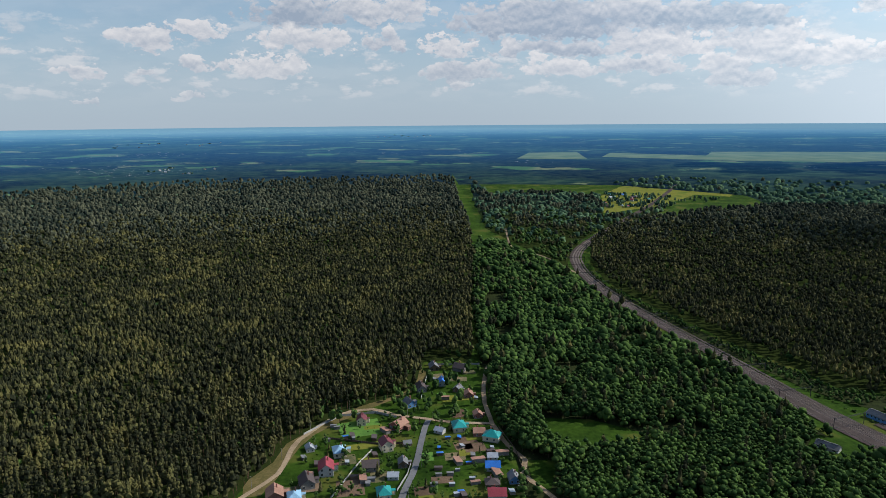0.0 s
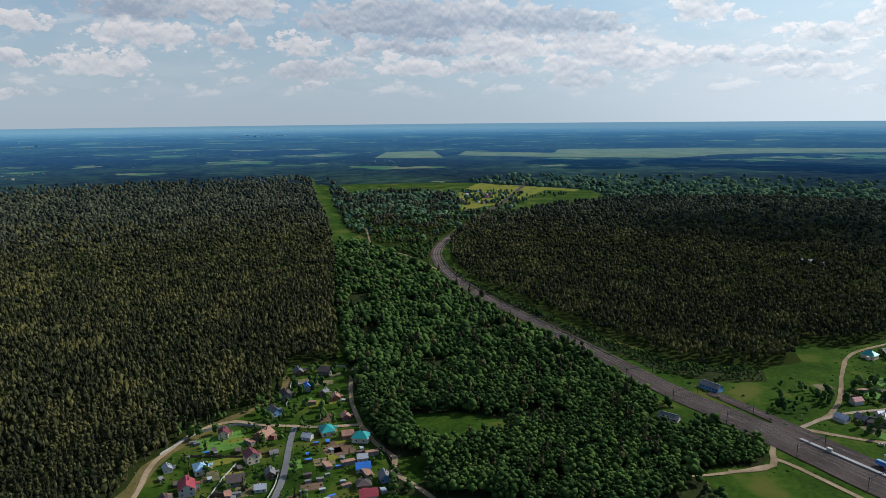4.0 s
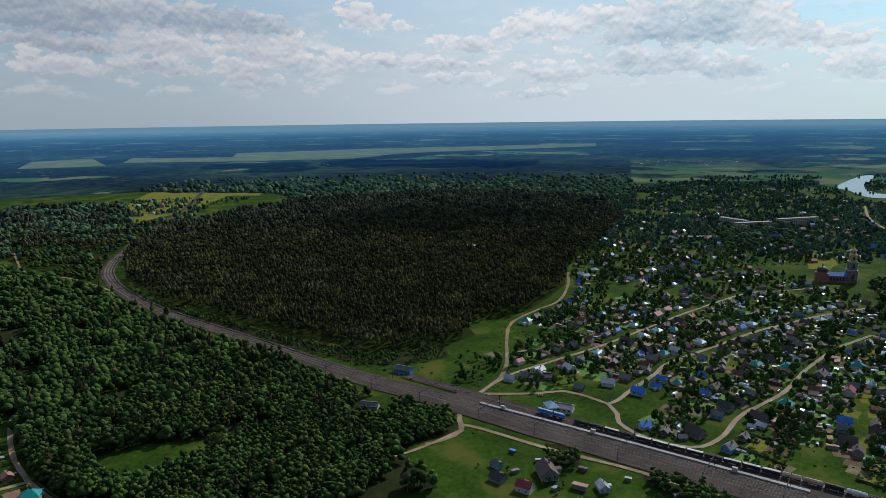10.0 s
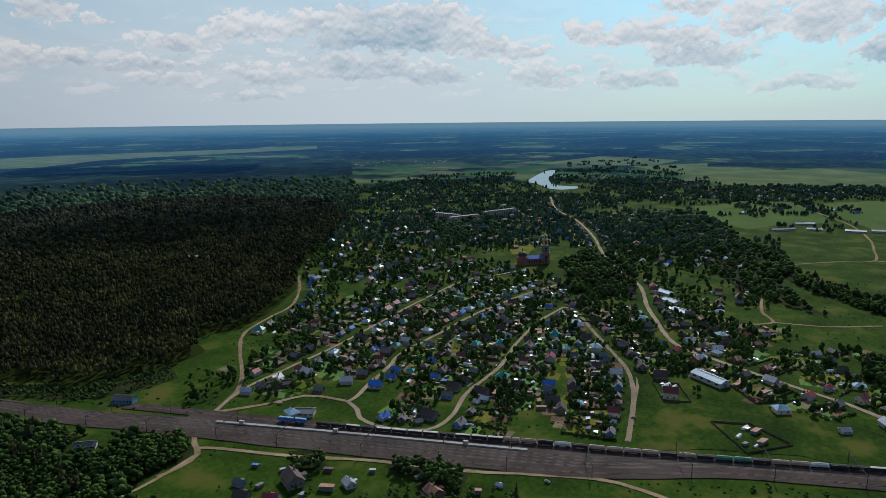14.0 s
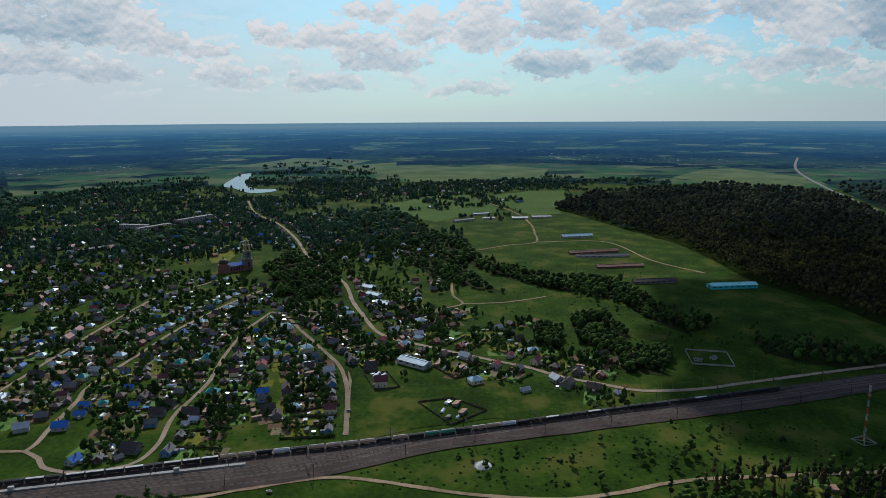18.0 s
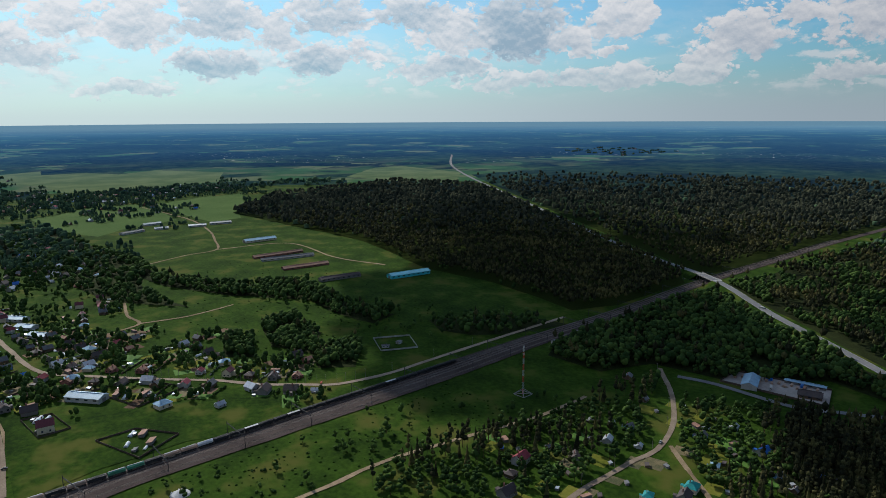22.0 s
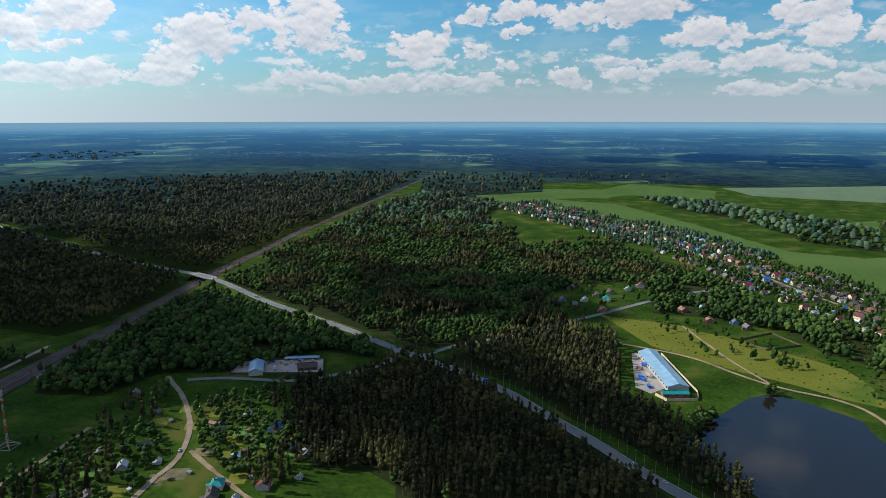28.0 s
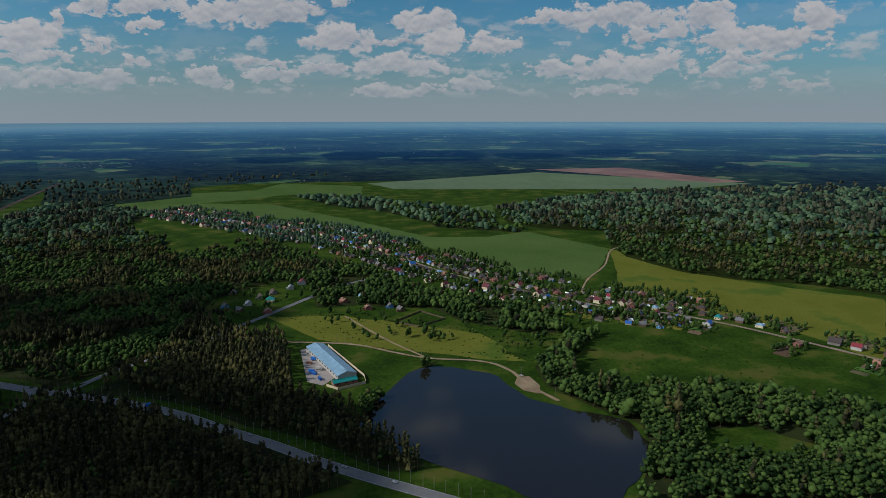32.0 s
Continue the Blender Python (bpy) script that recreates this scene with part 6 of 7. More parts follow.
# summer houses among the trees
DACHA = [(414, -321, 2, 40, 1.2), (413, -240, 9, 30, 1.0), (378, -209, 1, 20, 1.2), (396, -338, 2, 40, 0.8), (426, -351, 4, 10, 0.8), (516, -422, 0, 40, 0.8), (466, -401, 0, 20, 0.8), (388, -394, 4, 20, 0.9), (399, -410, 2, 10, 0.7),
         (348, -369, 5, 40, 0.7), (331, -331, 8, 30, 0.9), (324, -318, 1, 35, 0.9), (307, -322, 2, 30, 0.9), (348, -418, 3, 10, 1.0)]
DACHA += [(424, -272, 0, 10, 0.6), (402, -282, 1, 60, 0.7), (399, -224, 10, 30, 0.8), (335, -296, 8, 40, 0.7), (390, -432, 2, 30, 1.0), (440, -345, 2, 10, 0.6), (450, -330, 0, 50, 0.7), (300, -345, 9, 20, 0.8), (285, -365, 2, 20, 0.7), (318, -400, 4, 0, 0.7), (300, -395, 0, 20, 0.7)]
for x, y, k, turn, size in DACHA:
    if not on_road(x, y, 3):
        use("house", k, x, y, turn, size, 7)
for _ in range(60):
    x, y = random.uniform(285, 450), random.uniform(-435, -215)
    if not crowded(x, y, 3) and not on_road(x, y, 3):
        use("shed", [2, 2, 2, 1, 1], x, y, random.uniform(0, 90), 0.9, 3)
        bed(x + 8, y + 5, random.uniform(10, 18), random.uniform(10, 18), 30, *random.choice((BED_KINDS[3], BED_KINDS[3], BED_KINDS[2], BED_KINDS[1])))

settle("house", HOUSES, MID_HOUSES, 300, 640, "small distant village houses with slate and metal roofs", "distant_houses")
settle("shed", SHEDS, SHEDS, 290, 1e9, "distant garden sheds between the houses", "distant_sheds")
settle("greenhouse", [GREENHOUSE], [FAR_GREENHOUSE], 150, 560, "distant white garden greenhouses", "distant_greenhouses")

# ---- large buildings ----
def hall(name, label, a, b, width, eave, rise, wall, roof, category="barn", bays=8, group="farm halls"):
    """A long gabled hall from a to b, with a row of windows or doors."""
    a, b = Vector(a), Vector(b)
    l = (b - a).length
    h = thing(name, label, category, group)
    part("wall", prism(width, l, -0.1, eave, rise - 0.05), wall, h)
    part("roof", gable_roof(width, l, eave, rise, 0.6, 0.25), roof, h)
    for side in (-1, 1):
        for i in range(bays):
            y = -l / 2 + l * (i + 0.5) / bays
            w = part("window", box(0.12, l / bays * 0.4, eave * 0.28, side * (width / 2 + 0.03), y, eave * 0.5), GLASS, h)
    part("gate", box(width * 0.35, 0.14, eave * 0.8, 0, -l / 2 - 0.05, 0), GREY_WOOD, h)
    vent = part("ridge_vent", box(0.8, l * 0.9, 0.5, 0, 0, eave + rise + 0.1), roof, h)
    m = (a + b) / 2
    place(h, m.x, m.y, math.degrees(math.atan2(b.y - a.y, b.x - a.x)) - 90, 1.0, width * 0.6)
    for t in np.linspace(-0.45, 0.45, max(3, int(l / 14))):
        q = m + (b - a) * float(t)
        TAKEN.append((q.x, q.y, width * 0.62))
    return h


hall("barn", "long cowshed with a pale blue-grey metal roof", (1441, -165), (1459, -231), 16, 4.5, 3, CREAM, PALE_BLUE)
hall("barn", "long old cowshed with a worn brown roof", (1270, -160), (1298, -256), 11, 3.2, 2.6, BRICK, RUST)
hall("barn", "long old cowshed with grey slate roof", (1240, -170), (1252, -268), 11, 3.2, 2.6, WHITE, SLATE)
hall("barn", "derelict cowshed with a dark sagging roof", (1152, -193), (1168, -275), 12, 3.2, 2.8, BRICK, RUST)
hall("barn", "empty dark shed with open bays", (1044, -232), (1056, -301), 12, 4.2, 2.8, GREY_WOOD, DARK_ROOF)
hall("warehouse", "turquoise metal hall at the edge of the forest", (1018, -340), (1030, -412), 17, 5.5, 2.6, paint("turquoise_sheet", (0.06, 0.42, 0.46), 0.45), paint("turquoise_roof", (0.22, 0.52, 0.56), 0.4), "warehouse")
for a, b, w, r in (((1711, -70), (1712, -110), 14, ZINC), ((1728, -120), (1735, -170), 14, TARP), ((1654, 75), (1690, 30), 14, SLATE), ((1772, 30), (1790, -10), 12, ZINC), ((1700, 5), (1704, -25), 10, ZINC)):
    hall("barn", "low farm shed with a pale roof", a, b, w, 4, 2, WHITE, r, bays=5)
hall("warehouse", "long pale blue-roofed warehouse with white walls", (95, -734), (53, -645), 20, 5.5, 3.2, WHITE, PALE_BLUE, "warehouse", 12)
annex = hall("shed", "teal-roofed annex at the warehouse's gable", (66, -630), (44, -640), 9, 3.5, 1.6, BRICK, TEAL, "annex", 3)
fence([(82, -745), (36, -650), (34, -632), (60, -618), (72, -628)], CREAM, "tall cream wall beside the warehouse", 2.8)
YARD = stuff("paved_yard", (0.22, 0.19, 0.17), (0.34, 0.30, 0.27), 0.5, 0.95, 0.1)
patch("yard", [(112, -735), (95, -742), (62, -655), (76, -630), (92, -640)], YARD, 0.30, "worn paved yard beside the warehouse", "yard")
patch("yard", [(473, -499), (486, -534), (412, -578), (387, -541)], YARD, 0.42, "walled storage yard of worn concrete", "yard")
hall("warehouse", "pale blue hall inside the storage yard", (464, -532), (446, -508), 14, 4.5, 3, WHITE, PALE_BLUE, "warehouse", 5)
hall("shed", "brown-roofed timber building inside the yard", (418, -540), (402, -552), 12, 3.5, 3, TIMBER, DARK_ROOF, "shed", 3)
hall("shed", "long open store along the yard wall", (446, -556), (415, -574), 5, 3.2, 0.8, GREY_WOOD, PALE_BLUE, "shed", 4)
fence([(473, -499), (486, -534), (412, -578), (387, -541), (473, -499)], BOARD_FENCE, "dark board fence round the storage yard", 2.2)
hall("school", "long flat white-roofed building among the pines", (841, 1042), (890, 990), 16, 5, 1, WHITE, ZINC, "building", 8)
hall("school", "long low brick school building", (1250, 790), (1310, 740), 14, 6, 1.2, BRICK, SLATE, "building", 8)
hall("shop", "white shop with a slate roof by the station road", (428, 392), (438, 372), 12, 4, 2.2, WHITE, SLATE, "shop", 5)
hall("house", "long low grey house by the level crossing", (462, 452), (484, 436), 9, 3, 2.6, GREY_WOOD, DARK_ROOF, "house", 5)
hall("station", "white and blue railway station house", (373, 556), (381, 538), 9, 4.2, 2.8, BLUE_WALL, SLATE, "station", 6)
hall("house", "weathered white cottage in the birch wood", (298, 503), (309, 490), 8, 3, 2.6, WHITE, SLATE, "house", 3)
hall("workshop", "white workshop with a bright roof beside the road", (668, 58), (688, 88), 14, 5, 2.5, WHITE, PALE_BLUE, "workshop", 4)
for a, b in (((1005, 190), (990, 165)), ((960, 170), (945, 150)), ((915, 150), (900, 130))):
    hall("workshop", "blue-roofed workshop beside the village road", a, b, 13, 4, 2.2, WHITE, PALE_BLUE, "workshop", 4)


def flats(a, b, storeys=5, wall=BRICK):
    """A panel block of flats with its storeys of windows and balconies."""
    a, b = Vector(a), Vector(b)
    l = (b - a).length
    f = thing("apartment_block", "long grey-brick five-storey block of flats", "apartment block", "blocks of flats")
    part("wall", box(13, l, storeys * 3, 0, 0, -0.1), wall, f)
    part("roof", box(13.6, l + 0.6, 0.5, 0, 0, storeys * 3 - 0.1), SLATE, f)
    first = None
    for side in (-1, 1):
        for s in range(storeys):
            for i in range(int(l / 6)):
                m = pose(side * 6.52, -l / 2 + 3 + i * 6, s * 3 + 1.0)
                if first is None:
                    first = part("window", box(0.1, 2.6, 1.5), GLASS, f)
                    first.matrix_basis = m
                else:
                    twin(first, m)
    m = (a + b) / 2
    place(f, m.x, m.y, math.degrees(math.atan2(b.y - a.y, b.x - a.x)) - 90, 1.0, 14)
    for t in (-0.35, -0.15, 0.15, 0.35):
        q = m + (b - a) * t
        TAKEN.append((q.x, q.y, 12))


flats((1509, 845), (1500, 775), 5, paint("grey_panel", (0.30, 0.28, 0.27), 0.8))
flats((1450, 775), (1530, 735), 5, paint("brown_panel", (0.27, 0.21, 0.18), 0.8))
flats((1575, 740), (1670, 695), 5, paint("pinkish_panel", (0.34, 0.27, 0.24), 0.8))


def church():
    """Brick church: apse with a dark dome, blue-roofed nave, tall stepped bell tower with a gilded top."""
    c = thing("church", "red-brick church with blue roofs and a tall scaffolded bell tower", "church")
    part("nave", prism(14, 30, 0, 11, 4.4), BRICK, c)
    part("nave_roof", gable_roof(14, 30, 11, 4.5, 0.7, 0.3), BLUE, c, "blue metal nave roof")
    part("chancel", tube(10, 10, 0, 14, 12, 0, -20), BRICK, c)
    d = part("dome", tube(8, 7.4, 14, 18, 12, 0, -20), BRICK, c)
    bm = bmesh.new()
    bmesh.ops.create_uvsphere(bm, u_segments=16, v_segments=8, radius=8, matrix=Matrix.Translation((0, -20, 18)) @ Matrix.Diagonal((1, 1, 0.75, 1)))
    part("dome_shell", bm, DARK_ROOF, d)
    part("cupola", tube(1.2, 0.4, 23, 29, 8, 0, -20), DARK_ROOF, d)
    z, w = 0.0, 13.0
    for i, (height, k, mat) in enumerate(((20, 1.0, BRICK), (13, 0.86, GREY_WOOD), (11, 0.68, OCHRE), (7, 0.5, OCHRE))):
        s = part("tower_storey", box(w * k, w * k, height, 0, 21, z), mat, c)
        part("cornice", box(w * k + 1, w * k + 1, 0.6, 0, 21, z + height - 0.3), WHITE, s)
        for side in (-1, 1):
            part("arched_opening", box(w * k * 0.3, 0.3, height * 0.5, 0, 21 + side * (w * k / 2 + 0.05), z + height * 0.25), BLACK, s)
            part("arched_opening", box(0.3, w * k * 0.3, height * 0.5, side * (w * k / 2 + 0.05), 21, z + height * 0.25), BLACK, s)
        z += height
    dome = part("tower_dome", tube(3.6, 1.0, z, z + 4, 10, 0, 21), GOLD, c, "gilded tower dome")
    part("spire", tube(0.8, 0.08, z + 4, z + 11, 8, 0, 21), GOLD, dome)
    for side in (-1, 1):
        for i in range(6):
            part("window", box(0.2, 2.0, 5, side * 7.05, -9 + i * 4.4, 3.5), GLASS, c)
        scaffold = bmesh.new()
        for y in (12, 18, 24, 30):
            bar((side * 9, y, 0), (side * 9, y, 34), 0.15, scaffold)
        for h in range(3, 35, 4):
            bar((side * 9, 12, h), (side * 9, 30, h), 0.15, scaffold)
        part("scaffold", scaffold, LIGHT_FENCE, c, "pale scaffold round the tower")
    place(c, 1106, 424, -142, 1.0, 26)
    TAKEN.append((1135, 416, 20)), TAKEN.append((1090, 440, 18))


church()

# ---- railway ----
SIDING = smooth_line([(372, 540), (395, 460), (413, 390), (441, 290), (472, 190), (501, 96), (535, -14), (577, -134), (602, -205), (640, -320), (668, -400)], 12)
ribbon("railway_bed", SIDING, 13.0, BALLAST, 0.645, "dark ballast under the freight siding", "railway", 0.05)
ribbon("railway_bed", smooth_line([(386, 470), (408, 375), (436, 277), (463, 190), (490, 96), (520, -5), (560, -124), (606, -240)], 12), 22.0, BALLAST, 0.63, "dark ballast between the platform and siding", "railway", 0.05)
MAIN = [q for q in RAIL_LINE if -1300 < q.y < 1500]


SLEEPERS = stuff("pale_sleepers", (0.085, 0.066, 0.056), (0.165, 0.132, 0.114), 0.9, 0.95, 0.2, big=0.03, gloss=0.02)


def rails(line, gauge=1.52):
    """One track: two rails on dark sleepers."""
    t = thing("railway_track", "pair of worn steel rails on sleepers", "track", "railway tracks")
    bed_ob = ribbon("sleeper_bed", line, 2.9, SLEEPERS, 0.665, "", "", 0.06)
    bed_ob.parent = t
    del bed_ob["kind"]
    for d in (-gauge / 2, gauge / 2):
        off = offset_path(line, d)
        v, f = [], []
        for i, q in enumerate(off):
            n = (off[min(i + 1, len(off) - 1)] - off[max(i - 1, 0)]).normalized()
            s = Vector((n.y, -n.x)) * 0.07
            v += [(q.x - s.x, q.y - s.y, 0.66), (q.x - s.x, q.y - s.y, 0.90), (q.x + s.x, q.y + s.y, 0.90), (q.x + s.x, q.y + s.y, 0.66)]
        for i in range(len(off) - 1):
            a = i * 4
            for k in range(3):
                f += [(a + k, a + k + 1, a + k + 5), (a + k, a + k + 5, a + k + 4)]
        r = new("rail", make_mesh("rail", v, f, [STEEL]))
        r.parent = t
    return t


for d in (-13.5, -8.7, -3.8, 1.0):
    rails(offset_path(MAIN, d))
rails(offset_path([q for q in MAIN if -700 < q.y < 700], 10.5))
rails(SIDING)


def platform():
    p = thing("platform", "long pale concrete platform beside the tracks", "platform")
    line = smooth_line(PLATFORM, 12)
    slab = None
    for a, b in zip(line, line[1:]):
        m = (a + b) / 2
        turn = math.degrees(math.atan2(b.y - a.y, b.x - a.x))
        slab = part("slab", box((b - a).length - 0.06, 3.2, 1.1, bevel=0.04), CONCRETE, p)
        slab.matrix_basis = pose(m.x, m.y, 0.55, 0, 0, turn)
    for k in (10, 40, 80):
        i = min(len(line) - 2, k * len(line) // 100)
        s = part("shelter", box(4, 2, 2.4), WHITE, p)
        s.matrix_basis = pose(line[i].x, line[i].y, 1.65, 0, 0, -73)


platform()


def ribbed_box(w, l, z0, z1, ribs, deep, wide):
    """A box whose long sides are folded into upright ribs, as one closed sheet."""
    side = [(w / 2, -l / 2)]
    for i in range(ribs):
        y = -l / 2 + l * (i + 0.5) / ribs
        side += [(w / 2, y - wide / 2), (w / 2 + deep, y - wide / 2), (w / 2 + deep, y + wide / 2), (w / 2, y + wide / 2)]
    side.append((w / 2, l / 2))
    ring = side + [(-x, -y) for x, y in side]
    bm = bmesh.new()
    low, top = ([bm.verts.new((x, y, z)) for x, y in ring] for z in (z0, z1))
    for i in range(len(ring)):
        j = (i + 1) % len(ring)
        bm.faces.new((low[i], low[j], top[j], top[i]))
    bm.faces.new(top), bm.faces.new(low[::-1])
    return bm


def wagon(label, kind, body_mat, top_mat):
    """A four-axle freight wagon, 13.4 m over the couplers, along y."""
    w = thing("freight_wagon", label, "freight wagon", "freight train on the siding")
    if kind == "open":
        part("body", ribbed_box(3.0, 12.4, 1.25, 3.45, 9, 0.12, 0.2), body_mat, w)
        load = bmesh.new()
        bmesh.ops.create_grid(load, x_segments=5, y_segments=14, size=0.5, matrix=Matrix.Translation((0, 0, 3.4)) @ Matrix.Diagonal((2.7, 12, 1, 1)))
        for v in load.verts:
            v.co.z += 0.45 * (1 - (v.co.x / 1.4) ** 2) * (0.6 + 0.6 * noise.noise(v.co * 0.8))
        part("load", load, top_mat, w)
    elif kind == "hopper":
        bm = prism(3.0, 12.2, 1.5, 3.4, 0.7)
        part("body", bm, body_mat, w)
        part("roof_walk", box(0.8, 11, 0.12, 0, 0, 4.05), top_mat, w)
    else:
        bm = bmesh.new()
        bmesh.ops.create_cone(bm, cap_ends=True, segments=14, radius1=1.5, radius2=1.5, depth=11.6, matrix=Matrix.Translation((0, 0, 2.75)) @ Matrix.Rotation(math.pi / 2, 4, "X"))
        part("body", bm, body_mat, w)
        part("hatch", tube(0.5, 0.5, 4.2, 4.7, 8), top_mat, w)
    part("underframe", box(2.6, 12.9, 0.3, 0, 0, 0.95), BLACK, w)
    for y in (-4.3, 4.3):
        bm = box(2.2, 2.6, 0.4, 0, y, 0.5)
        for dy in (-0.92, 0.92):
            bmesh.ops.create_cone(bm, cap_ends=True, segments=10, radius1=0.47, radius2=0.47, depth=1.9, matrix=Matrix.Translation((0, y + dy, 0.47)) @ Matrix.Rotation(math.pi / 2, 4, "Y"))
        part("bogie", bm, BLACK, w)
    return w


def train():
    kinds = [wagon("open black coal wagon on the siding", "open", BLACK, COAL), wagon("tan grain hopper wagon on the siding", "hopper", TAN, WHITE), wagon("green covered wagon on the siding", "hopper", GREEN_PAINT, WHITE),
             wagon("dark open wagon with pale load", "open", BLACK, TARP), wagon("grey covered wagon on the siding", "hopper", paint("wagon_grey", (0.45, 0.46, 0.47), 0.5), WHITE), wagon("black tank wagon on the siding", "tank", BLACK, BLACK)]
    order = [0] * 2 + [3, 0, 3, 3, 3, 3, 0, 3, 3, 3, 1, 1, 5, 4, 0, 1, 1, 1, 1, 0, 1, 0, 2, 2, 0, 1, 1, 4] + [0, 0, 3, 0, 0, 3, 0, 0, 0, 0, 0, 0, 0, 3, 0, 0, 0, 0, 0, 0]
    line = smooth_line(WAGONS, 2.0)
    run, todo, i = 0.0, 45.0, 0
    used = set()
    for a, b in zip(line, line[1:]):
        step = (b - a).length
        while todo < run + step and i < len(order):
            q = a.lerp(b, (todo - run) / step)
            turn = math.degrees(math.atan2(b.y - a.y, b.x - a.x)) - 90
            k = order[i]
            m = pose(q.x, q.y, 0.88, 0, 0, turn)
            if k in used:
                copy_thing(kinds[k], m)
            else:
                used.add(k)
                kinds[k].matrix_basis = m
            i += 1
            todo += 13.4
        run += step
    loco = thing("locomotive", "bright blue electric locomotive at the head of the train", "locomotive")
    part("body", box(3.1, 26, 3.1, 0, 0, 1.3, bevel=0.3), BLUE, loco)
    part("roof", box(2.4, 25, 0.5, 0, 0, 4.35), PALE_BLUE, loco)
    for s in (-1, 1):
        part("cab_window", box(2.6, 0.1, 0.9, 0, s * 13.02, 3.0), GLASS, loco)
        part("stripe", box(0.06, 24, 0.35, s * 1.56, 0, 2.2), WHITE, loco)
        pan = bar((0, s * 8, 4.8), (0, s * 6.8, 5.6), 0.06)
        bar((0, s * 6.8, 5.6), (0, s * 8, 6.4), 0.06, pan)
        bar((-0.9, s * 8, 6.4), (0.9, s * 8, 6.4), 0.06, pan)
        part("pantograph", pan, MAST, loco)
    for y in (-9, -3.5, 3.5, 9):
        part("bogie", box(2.4, 3.2, 0.8, 0, y, 0.3), BLACK, loco)
    a, b = line[8], line[14]
    loco.matrix_basis = pose(a.x, a.y, 0.88, 0, 0, math.degrees(math.atan2(b.y - a.y, b.x - a.x)) - 90)


train()


def portal(span):
    """A catenary portal: two lattice masts and a beam over the tracks, along x."""
    p = thing("catenary_portal", "grey steel catenary portal over the tracks", "catenary portal", "catenary portals")
    for x in (-span / 2, span / 2):
        part("mast", box(0.36, 0.36, 11.0, x, 0, 0.2), MAST, p)
    bm = box(span, 0.35, 0.12, 0, 0, 10.2)
    box(span, 0.35, 0.12, 0, 0, 9.3, bm)
    n = int(span / 2)
    for i in range(n):
        bar((-span / 2 + i * span / n, 0, 9.36), (-span / 2 + (i + 1) * span / n, 0, 10.26), 0.07, bm)
    part("beam", bm, MAST, p)
    return p


PORTAL, run, todo = portal(34), 0.0, 0.0
first_portal = True
for a, b in zip(MAIN, MAIN[1:]):
    step = (b - a).length
    if todo < run + step and a.y > -900:
        m = pose(a.x, a.y, 0.4, 0, 0, math.degrees(math.atan2(b.y - a.y, b.x - a.x)) + 90)
        if first_portal:
            PORTAL.matrix_basis, first_portal = m, False
        else:
            copy_thing(PORTAL, m)
        todo += 62
    run += step
for name, x, y in (("relay_cabin", 638, -412), ("relay_cabin", 657, -454)):
    c = thing(name, "small white railway cabin beside the tracks", "cabin", "railway cabins")
    part("wall", box(4.5, 6, 3.2), WHITE, c)
    part("roof", box(5, 6.5, 0.25, 0, 0, 3.2), SLATE, c)
    part("door", box(0.1, 1.0, 2.0, -2.28, 0, 0), GREY_WOOD, c)
    place(c, x, y, 20, 1.0, 4)

# ---- bridge, tower, poles, cars ----
def bridge():
    """The road bridge over the railway: deck, parapets and piers."""
    c = thing("road_bridge", "grey concrete road bridge over the railway", "bridge")
    i = LINES["highway"].index(CROSSING)
    d = LINES["highway"][i + 1] - LINES["highway"][i - 1]
    part("deck", box(56, 14, 1.0, 0, 0, 7.15), CONCRETE, c)
    for y in (-6.9, 6.9):
        part("parapet", box(56, 0.3, 1.1, 0, y, 8.15), LIGHT_FENCE, c)
    for x in (-24, 24):
        for y in (-4.5, 0, 4.5):
            part("pier", box(1.2, 1.0, 7.2, x, y, 0), CONCRETE, c)
    c.matrix_basis = pose(CROSSING.x, CROSSING.y, 0, 0, 0, math.degrees(math.atan2(d.y, d.x)))


bridge()
PAINTED = paint("road_paint", (0.42, 0.42, 0.40), 0.7, 0.1)
for d in (-5.4, 5.4):
    ribbon("road_marking", offset_path(LINES["highway"][60:], d), 0.22, PAINTED, 0.60, "white edge line of the highway", "road marking", rise=over_rails)

